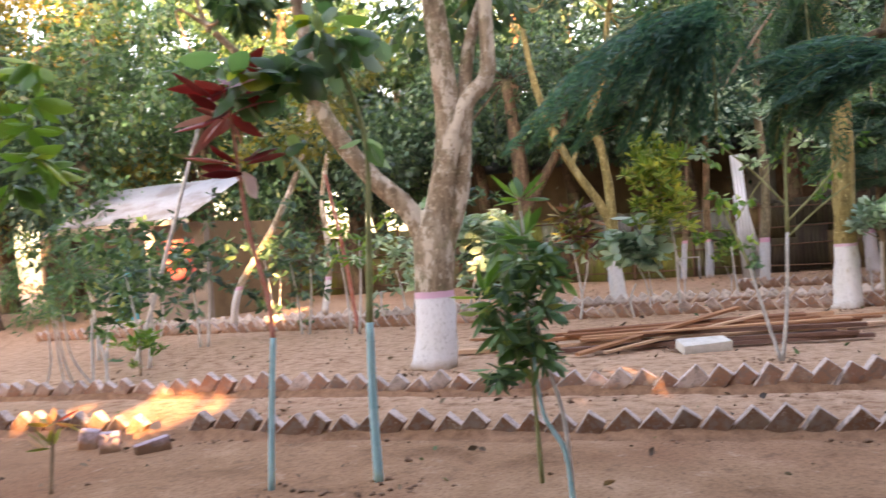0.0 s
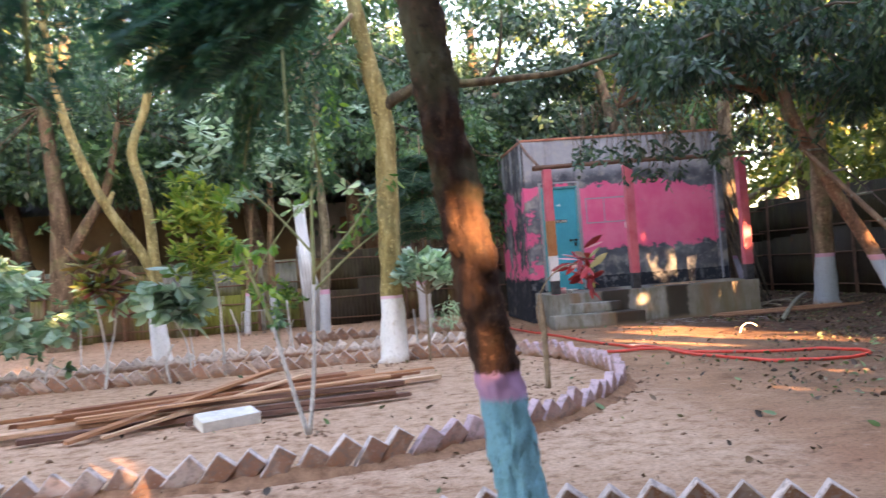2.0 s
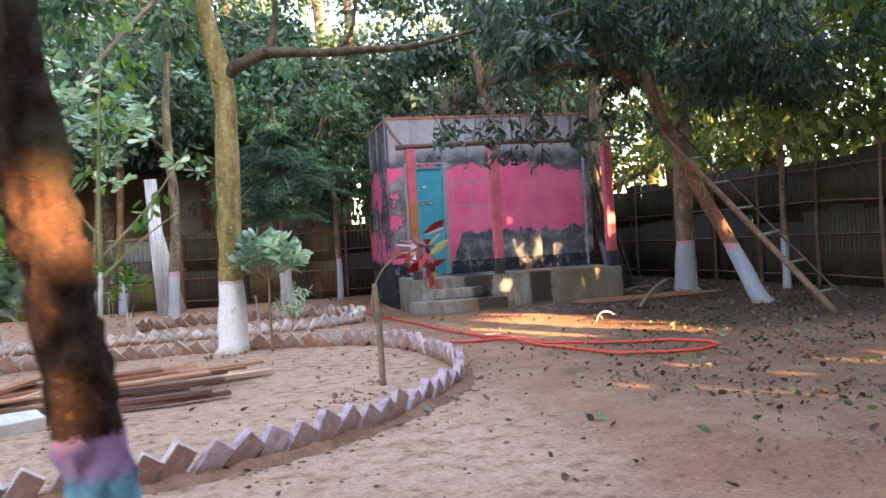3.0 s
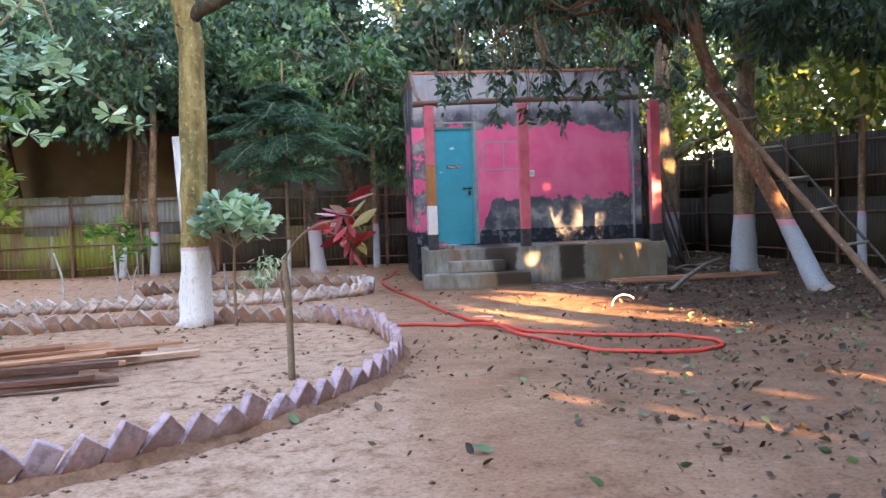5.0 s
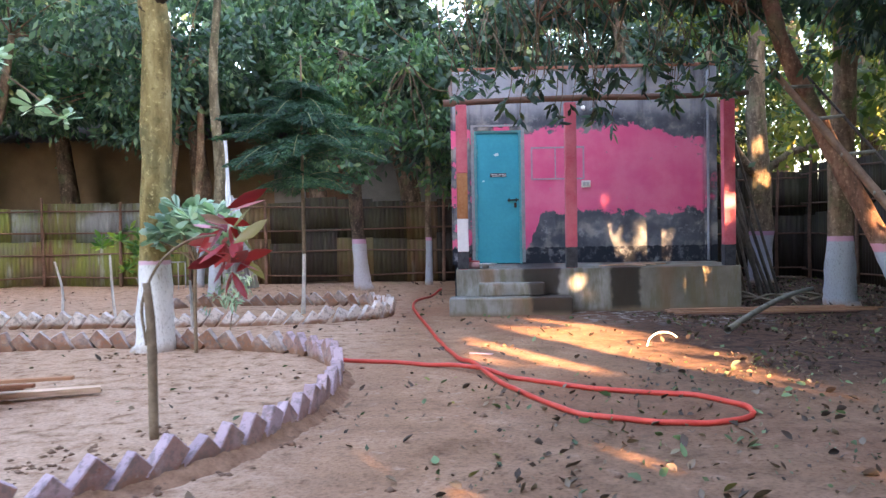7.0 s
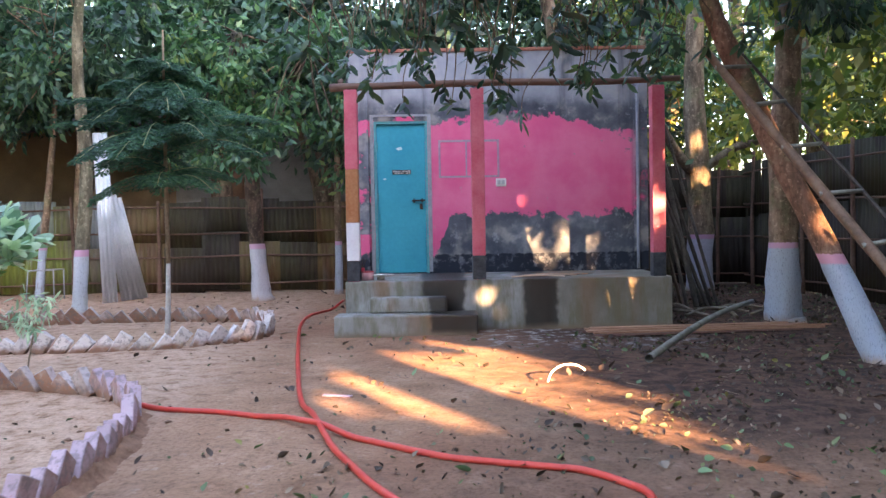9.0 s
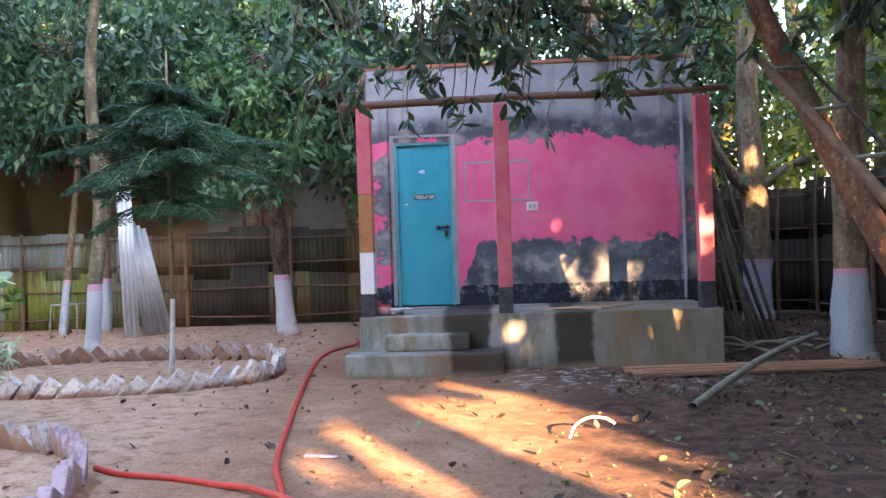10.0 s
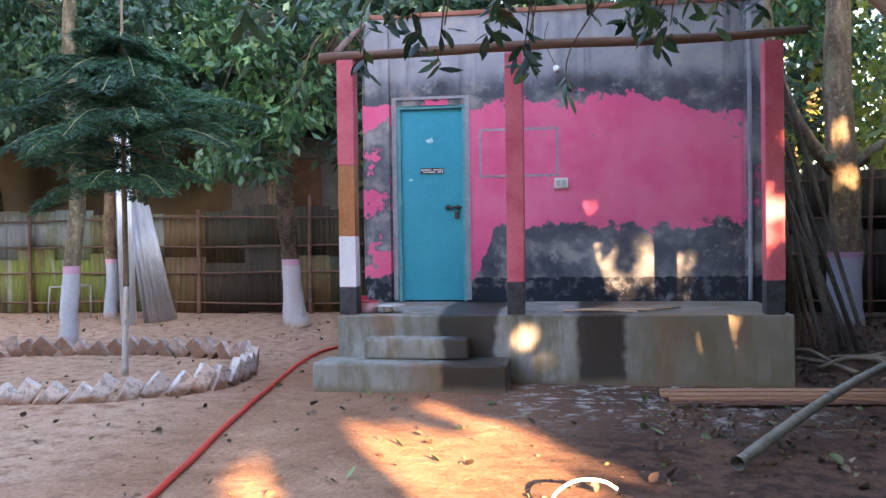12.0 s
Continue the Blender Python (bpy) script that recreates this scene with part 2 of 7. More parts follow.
def cement(name, wet):
    """Bare cement render, streaked; wet: list of (x0, x1) stretches that are soaked dark."""
    k = Mat(name, 0.85, 0, 0.3)
    x, z = k.axis(0), k.axis(2)
    n1, n2, n3 = k.noise(2.2, 6), k.noise(9, 6, 0.65, (1, 1, 0.25)), k.noise(50, 4, 0.7)
    col = k.ramp(n1, [(0.3, (0.17, 0.165, 0.15)), (0.52, (0.30, 0.295, 0.275)), (0.7, (0.42, 0.42, 0.41))])
    col = k.mix(k.math("MULTIPLY", k.step(n2, 0.42, 0.66), 0.7), col, (0.15, 0.145, 0.085))
    col = k.mix(k.math("MULTIPLY", k.step(x, 2.1, 2.6), 0.55), col, k.mix(n2, (0.10, 0.09, 0.05), (0.20, 0.15, 0.085)))
    col = k.mix(k.math("MULTIPLY", k.step(k.noise(1.3, 3, 0.5, (1, 1, 0.1)), 0.52, 0.66), 0.65), col, (0.24, 0.13, 0.07))
    xe = k.math("ADD", x, k.math("MULTIPLY", k.math("SUBTRACT", n1, 0.5), 0.3))
    soaked = 0.0
    for a, b in wet:
        w = k.math("MULTIPLY", k.step(xe, a - 0.03, a + 0.03), k.step(xe, b + 0.03, b - 0.03))
        soaked = k.math("MAXIMUM", soaked, w)
    col = k.mix(k.math("MULTIPLY", soaked, 0.9), col, (0.032, 0.029, 0.026))
    col = k.mix(k.step(k.math("ADD", z, k.math("MULTIPLY", n1, 0.1)), 0.13, 0.03), col, (0.22, 0.16, 0.11))
    rough = k.math("SUBTRACT", 0.88, k.math("MULTIPLY", soaked, 0.4))
    return k.done(col, k.math("ADD", n2, n3), 0.35, 0.01, rough)


def tin(name, a, b, rust, moss=0.0, metal=0.0):
    """Old corrugated sheet: weathered metal with rust and moss."""
    k = Mat(name, 0.35 if metal else 0.7, metal or 0.15, 0.4)
    v, f = k.noise(1.1, 5), k.noise(12, 6, 0.7, (1, 1, 0.2))
    col = k.mix(f, a, b)
    col = k.mix(k.math("MULTIPLY", k.step(v, 0.42, 0.62), 0.85), col, rust)
    if moss:
        g = k.noise(0.55, 4)
        drip = k.noise(5.0, 5, 0.65, (1, 1, 0.14))
        col = k.mix(k.math("MULTIPLY", k.math("MULTIPLY", k.step(g, 0.36, 0.58), k.step(drip, 0.34, 0.56)), moss), col, k.mix(f, (0.11, 0.17, 0.025), (0.23, 0.27, 0.05)))
        col = k.mix(k.math("MULTIPLY", k.step(k.noise(2.6, 5, 0.6, (1, 1, 0.2)), 0.6, 0.7), 0.7 * moss), col, (0.36, 0.40, 0.37))
    return k.done(col, f, 0.2, 0.01)


SOIL = soil()
PINK_BRICK = brick("brick_pink_wash", (0.62, 0.47, 0.53), 0.3)
WHITE_BRICK = brick("brick_white_wash", (0.80, 0.73, 0.70), 1.0)
RAW_BRICK = brick("brick_raw", (0.74, 0.64, 0.61), 0.06)
DARK_BRICK = brick("brick_dark", (0.70, 0.58, 0.54), 0.0, 0.55)
FACADE = facade()
PLINTH = cement("plinth_cement", [(0.62, 1.18), (1.88, 2.26)])
STEP = cement("step_cement", [(0.75, 1.4)])
GREY = plain("grey_cement", (0.24, 0.255, 0.275), (0.40, 0.41, 0.43), 2.5)
PILLAR = plain("pillar_pink", (0.56, 0.09, 0.135), (0.66, 0.18, 0.22), 3.5, 0.75, bump=0.3)
OCHRE = plain("pillar_ochre", (0.36, 0.14, 0.055), (0.48, 0.24, 0.11), 5, 0.8)
WHITE = plain("white_paint", (0.66, 0.66, 0.70), (0.80, 0.80, 0.83), 4, 0.6)
TAR = plain("tar_black", (0.018, 0.022, 0.03), (0.07, 0.075, 0.085), 9, 0.6)
TEAL = plain("teal_enamel", (0.022, 0.32, 0.42), (0.035, 0.40, 0.50), 2.0, 0.38, bump=0.06, fine=20)
TEAL_TRIM = plain("teal_trim", (0.06, 0.33, 0.37), (0.15, 0.45, 0.47), 5.0, 0.5, bump=0.1)
IRON = plain("dark_iron", (0.03, 0.028, 0.026), (0.09, 0.07, 0.055), 20, 0.55, 0.6)
TIMBER = plain("old_timber", (0.10, 0.06, 0.045), (0.21, 0.12, 0.085), 4, 0.85, stretch=(0.2, 1, 1))


def sawn():
    k = Mat("sawn_plank", 0.8, 0, 0.35)
    rnd = k.n("ShaderNodeObjectInfo").outputs["Random"]
    v, f = k.noise(3, 5, 0.6, (0.3, 2, 2), False), k.noise(30, 4, 0.6, (0.15, 2, 2), False)
    col = k.ramp(rnd, [(0.0, (0.30, 0.13, 0.075)), (0.3, (0.50, 0.25, 0.14)), (0.65, (0.66, 0.40, 0.26)), (1.0, (0.78, 0.60, 0.45))])
    col = k.mix(1.0, col, k.ramp(k.math("ADD", k.math("MULTIPLY", v, 0.5), k.math("MULTIPLY", f, 0.5)), [(0.36, (0.6, 0.55, 0.5)), (0.62, (1.1, 1.1, 1.1))]), "MULTIPLY")
    return k.done(col, f, 0.25, 0.008)


PLANK = sawn()
LATH = plain("red_lath", (0.26, 0.12, 0.07), (0.46, 0.26, 0.16), 3, 0.8, stretch=(0.3, 2, 2), world=False)
PLANK_DARK = plain("dark_plank", (0.10, 0.05, 0.04), (0.22, 0.11, 0.08), 3, 0.8, stretch=(0.3, 2, 2), world=False)
BAMBOO_BROWN = plain("brown_bamboo", (0.13, 0.10, 0.07), (0.28, 0.22, 0.15), 5, 0.6, world=False)
OLD_POLE = plain("old_pole", (0.13, 0.125, 0.10), (0.27, 0.26, 0.21), 5, 0.6, world=False)
LADDER_POLE = plain("brown_pole", (0.10, 0.055, 0.032), (0.21, 0.125, 0.075), 6, 0.65, world=False)
DARK_POLE = plain("dark_bamboo", (0.06, 0.052, 0.042), (0.17, 0.15, 0.125), 5, 0.65, world=False)
HOSE = plain("red_hose", (0.60, 0.045, 0.03), (0.70, 0.085, 0.055), 6, 0.42, bump=0.05)
PLASTIC = plain("white_plastic", (0.72, 0.70, 0.66), (0.82, 0.80, 0.77), 6, 0.4, bump=0.02)
RED_PAINT = plain("red_tin", (0.5, 0.03, 0.05), (0.62, 0.07, 0.09), 8, 0.4)
PALE_PINK = plain("pale_pink_tin", (0.66, 0.33, 0.36), (0.75, 0.52, 0.52), 8, 0.5)
ZINC = tin("new_zinc", (0.56, 0.61, 0.66), (0.74, 0.79, 0.84), (0.50, 0.55, 0.60), 0.0, 0.4)
MOSSY_TIN = tin("mossy_tin", (0.105, 0.085, 0.06), (0.20, 0.165, 0.115), (0.135, 0.065, 0.035), 0.85)
BROWN_TIN = tin("brown_tin", (0.10, 0.06, 0.035), (0.19, 0.125, 0.075), (0.12, 0.05, 0.025), 0.2)
# Rusty tin taken nearly to black: the canopy's shade is in its colour
RUST_TIN_SHADE = tin("rusty_tin_shaded", (0.028, 0.022, 0.018), (0.058, 0.045, 0.037), (0.04, 0.021, 0.015), 0.1)
# Roof sheets coloured dark for the shade over the outbuilding
ROOF_TIN = tin("roof_tin", (0.07, 0.075, 0.085), (0.13, 0.14, 0.155), (0.07, 0.05, 0.04))
SHED_TIN = tin("shed_tin", (0.30, 0.34, 0.38), (0.44, 0.48, 0.52), (0.24, 0.22, 0.21))
# Ochre lowered in tone: the wall's shade is painted in
OLD_WALL = plain("ochre_render", (0.12, 0.085, 0.05), (0.22, 0.155, 0.09), 1.2, 0.9)
GREY_WALL = plain("grey_render", (0.12, 0.118, 0.11), (0.24, 0.235, 0.225), 1.4, 0.9)

B_PALE = bark("bark_pale", (0.30, 0.23, 0.165), (0.46, 0.38, 0.29), 0.82, (0.74, 0.76, 0.80), (0.68, 0.44, 0.60), 0.07, 7, 0.6, True)
B_OLIVE = bark("bark_olive", (0.30, 0.24, 0.10), (0.46, 0.39, 0.19), 0.92, (0.80, 0.82, 0.83), (0.72, 0.50, 0.62), 0.04, 8, 0.4)
B_DARK = bark("bark_dark", (0.06, 0.032, 0.024), (0.125, 0.066, 0.042), 0.98, (0.22, 0.56, 0.70), (0.60, 0.36, 0.58), 0.07, 22, 1.0)
# Lime wash kept grey-blue: shade is put into its colour
B_BROWN = bark("bark_brown", (0.20, 0.135, 0.09), (0.33, 0.24, 0.165), 0.98, (0.42, 0.47, 0.54), (0.60, 0.34, 0.46), 0.07, 9, 0.5)
B_PLAIN = bark("bark_plain", (0.12, 0.085, 0.06), (0.23, 0.17, 0.12), None, scale=8)
# Wash colour lowered here too, standing in for shade on the foot
B_LEAN = bark("bark_reddish", (0.19, 0.10, 0.065), (0.30, 0.18, 0.12), 0.95, (0.38, 0.43, 0.50), (0.60, 0.30, 0.36), 0.09, 10, 0.5)
B_GNARL = bark("bark_gnarled", (0.07, 0.052, 0.04), (0.15, 0.11, 0.08), 0.98, (0.50, 0.50, 0.54), (0.56, 0.34, 0.46), 0.09, 12, 0.8)
B_MOSS = bark("bark_mossgrey", (0.15, 0.13, 0.085), (0.28, 0.25, 0.17), 0.98, (0.52, 0.55, 0.58), (0.60, 0.34, 0.46), 0.1, 9, 0.5)
B_BRANCH = bark("bark_branch", (0.075, 0.06, 0.04), (0.15, 0.12, 0.075), None, scale=10)
B_TWIST = bark("bark_twisted", (0.17, 0.125, 0.085), (0.31, 0.24, 0.165), 1.0, (0.42, 0.43, 0.52), (0.50, 0.28, 0.42), 0.08, 9, 0.6)
STEM_WHITE = plain("stem_limewash", (0.36, 0.355, 0.35), (0.62, 0.62, 0.60), 12, 0.85)
STEM_BLUE = plain("stem_blue", (0.20, 0.46, 0.54), (0.36, 0.62, 0.68), 9, 0.8)
STEM_RED = plain("stem_red", (0.42, 0.12, 0.08), (0.56, 0.27, 0.24), 9, 0.8)
STEM = plain("stem_brown", (0.16, 0.115, 0.075), (0.29, 0.22, 0.15), 12, 0.85)
STEM_GREEN = plain("stem_green", (0.17, 0.21, 0.09), (0.29, 0.31, 0.16), 12, 0.8)

L_DEEP = foliage("leaf_deep", [(0.0, (0.021, 0.058, 0.042)), (0.5, (0.047, 0.114, 0.073)), (0.85, (0.091, 0.189, 0.111)), (1.0, (0.169, 0.260, 0.117))], 0.38, 0.28)
L_MID = foliage("leaf_mid", [(0.0, (0.031, 0.088, 0.050)), (0.5, (0.069, 0.169, 0.081)), (0.9, (0.125, 0.250, 0.106)), (1.0, (0.275, 0.325, 0.100))], 0.38, 0.3)
L_BRIGHT = foliage("leaf_bright", [(0.0, (0.05, 0.15, 0.035)), (0.6, (0.12, 0.26, 0.05)), (1.0, (0.26, 0.36, 0.06))], 0.4)
# Golden because low sun on the left-hand woods is put into the colour
L_GOLD = foliage("leaf_sunlit_gold", [(0.0, (0.10, 0.11, 0.03)), (0.5, (0.22, 0.20, 0.05)), (1.0, (0.36, 0.27, 0.06))])
L_FERN = foliage("leaf_fern", [(0.0, (0.02, 0.07, 0.05)), (0.6, (0.04, 0.12, 0.075)), (1.0, (0.08, 0.19, 0.09))], 0.6, 0.25)
# Yellow-green with sunlight painted in, for the trees on the right
L_SUNNY = foliage("leaf_sunlit_tone", [(0.0, (0.05, 0.09, 0.03)), (0.5, (0.14, 0.19, 0.05)), (1.0, (0.34, 0.32, 0.08))], 0.45, 0.4)
# Darker copy of L_DEEP: canopy shade is painted into these leaves
L_SHADE = foliage("leaf_shaded_tone", [(0.0, (0.012, 0.036, 0.027)), (0.5, (0.03, 0.074, 0.05)), (0.85, (0.06, 0.125, 0.075)), (1.0, (0.12, 0.17, 0.07))], 0.42, 0.25)
L_FROND = foliage("leaf_frond", [(0.0, (0.035, 0.12, 0.115)), (0.6, (0.065, 0.19, 0.17)), (1.0, (0.13, 0.30, 0.20))], 0.5, 0.45)
# The pale bluish stop paints sky reflection onto some leaves
L_BROAD = foliage("leaf_broad", [(0.0, (0.07, 0.17, 0.08)), (0.4, (0.15, 0.28, 0.15)), (0.75, (0.32, 0.43, 0.36)), (0.9, (0.26, 0.38, 0.08)), (1.0, (0.55, 0.42, 0.06))], 0.35, 0.5)
L_BLUE = foliage("leaf_bluegreen", [(0.0, (0.16, 0.30, 0.21)), (0.5, (0.38, 0.55, 0.42)), (1.0, (0.60, 0.73, 0.61))], 0.4, 0.25)
L_RED = foliage("leaf_red", [(0.0, (0.15, 0.012, 0.016)), (0.4, (0.36, 0.018, 0.024)), (0.6, (0.45, 0.05, 0.06)), (0.68, (0.58, 0.32, 0.38)), (0.8, (0.34, 0.28, 0.13)), (1.0, (0.11, 0.14, 0.05))], 0.34, 0.22)
L_MIXED = foliage("leaf_croton", [(0.0, (0.09, 0.13, 0.035)), (0.35, (0.28, 0.28, 0.06)), (0.6, (0.38, 0.20, 0.08)), (0.8, (0.24, 0.06, 0.065)), (1.0, (0.13, 0.06, 0.07))], 0.4, 0.25)
LITTER = foliage("leaf_litter", [(0.0, (0.045, 0.03, 0.022)), (0.35, (0.095, 0.06, 0.042)), (0.6, (0.16, 0.107, 0.073)), (0.76, (0.27, 0.2, 0.14)), (0.8, (0.075, 0.11, 0.05)), (0.94, (0.13, 0.18, 0.085)), (1.0, (0.24, 0.21, 0.06))], 0.7, 0.1)
L_FALLEN = foliage("leaf_fallen_green", [(0.0, (0.06, 0.16, 0.055)), (0.45, (0.12, 0.23, 0.10)), (0.75, (0.19, 0.26, 0.12)), (1.0, (0.33, 0.28, 0.04))], 0.6, 0.15)

# ---- geometry helpers ----


class Geo:
    """Verts and faces gathered for one mesh."""

    def __init__(self):
        self.v, self.f = [], []

    def add(self, verts, faces):
        k = len(self.v)
        self.v.extend(tuple(p) for p in verts)
        self.f.extend(tuple(i + k for i in q) for q in faces)
        return self

    def tube(self, pts, radii, sides=10, wob=0.0, cap=True, scaly=0.0):
        pts = [Vector(p) for p in pts]
        rows, up = [], Vector((0.31, 0.95, 0.1))
        for i, p in enumerate(pts):
            d = (pts[min(i + 1, len(pts) - 1)] - pts[max(i - 1, 0)]).normalized()
            a = d.cross(up)
            if a.length < 0.1:
                a = d.cross(Vector((1, 0, 0)))
            a.normalize()
            b = d.cross(a)
            ring = []
            for j in range(sides):
                t = 2 * math.pi * j / sides
                q = a * math.cos(t) + b * math.sin(t)
                r = radii[i] * (1 + wob * noise.noise(p * 2.3 + q * 1.3) + 0.6 * wob * noise.noise(p * 7 + q * 3) + scaly * noise.noise(Vector((p.x, p.y, p.z * 0.7)) * 30 + q * 5))
                ring.append(p + q * r)
            rows.append(ring)
        faces = []
        for i in range(len(rows) - 1):
            for j in range(sides):
                k = (j + 1) % sides
                faces.append((i * sides + j, i * sides + k, (i + 1) * sides + k, (i + 1) * sides + j))
        if cap:
            faces.append(tuple(reversed(range(sides))))
            faces.append(tuple((len(rows) - 1) * sides + j for j in range(sides)))
        return self.add([p for r in rows for p in r], faces)

    def box(self, x0, x1, y0, y1, z0, z1):
        return self.add([(x, y, z) for z in (z0, z1) for y in (y0, y1) for x in (x0, x1)],
                        [(0, 2, 3, 1), (4, 5, 7, 6), (0, 1, 5, 4), (2, 6, 7, 3), (0, 4, 6, 2), (1, 3, 7, 5)])

    def mesh(self, name, smooth=True):
        me = bpy.data.meshes.new(name)
        me.from_pydata(self.v, [], self.f)
        if smooth:
            me.polygons.foreach_set("use_smooth", [True] * len(me.polygons))
        me.update()
        return me


def spline(pts, n=6):
    """A smooth curve through a few points."""
    p = [Vector(q) for q in pts]
    p = [2 * p[0] - p[1]] + p + [2 * p[-1] - p[-2]]
    out = []
    for i in range(1, len(p) - 2):
        for k in range(n):
            t = k / n
            out.append(0.5 * ((2 * p[i]) + (p[i + 1] - p[i - 1]) * t + (2 * p[i - 1] - 5 * p[i] + 4 * p[i + 1] - p[i + 2]) * t * t
                              + (3 * p[i] - p[i - 1] - 3 * p[i + 1] + p[i + 2]) * t ** 3))
    return out + [p[-2]]


def lerp_list(vals, n):
    return list(np.interp(np.linspace(0, 1, n), np.linspace(0, 1, len(vals)), vals))


def limb(geo, pts, radii, sides=10, wob=0.12, n=6, scaly=0.0):
    c = spline(pts, n)
    geo.tube(c, lerp_list(radii, len(c)), sides, wob, True, scaly)


def bevelled(x0, x1, y0, y1, z0, z1, r=0.01, rough=0.0):
    """A box with rounded edges, and a little out of true."""
    bm = bmesh.new()
    bmesh.ops.create_cube(bm, size=1)
    for v in bm.verts:
        v.co = Vector(((x0 + x1) / 2 + v.co.x * (x1 - x0), (y0 + y1) / 2 + v.co.y * (y1 - y0), (z0 + z1) / 2 + v.co.z * (z1 - z0)))
        if rough:
            v.co += Vector([random.uniform(-rough, rough) for _ in range(3)])
    bmesh.ops.bevel(bm, geom=bm.edges[:], offset=r, segments=2, affect="EDGES", profile=0.6)
    return bm


def mesh_of(src, name, smooth=False):
    if isinstance(src, Geo):
        return src.mesh(name, smooth)
    if isinstance(src, bpy.types.Mesh):
        return src
    me = bpy.data.meshes.new(name)
    src.to_mesh(me)
    src.free()
    return me


def part(name, src, material, parent=None, label="", smooth=False, m=None):
    me = mesh_of(src, name, smooth)
    if not me.materials:
        me.materials.append(material)
    ob = new(name, me)
    if m is not None:
        ob.matrix_basis = m
    if parent is not None:
        ob.parent = parent
        ob.matrix_parent_inverse = parent.matrix_basis.inverted() if m is None else Matrix()
        if m is not None:
            ob.matrix_parent_inverse = parent.matrix_basis.inverted()
    return tagged(ob, label)


def thing(name, at, label, category, group="", kind=""):
    ob = new(name)
    ob.empty_display_size = 0.1
    ob.matrix_basis = Matrix.Translation(at)
    return tagged(ob, label, category, group, kind)


def solo(name, src, material, label, category, group="", kind="", smooth=False, m=None):
    ob = part(name, src, material, None, label, smooth, m)
    return tagged(ob, label, category, group, kind)


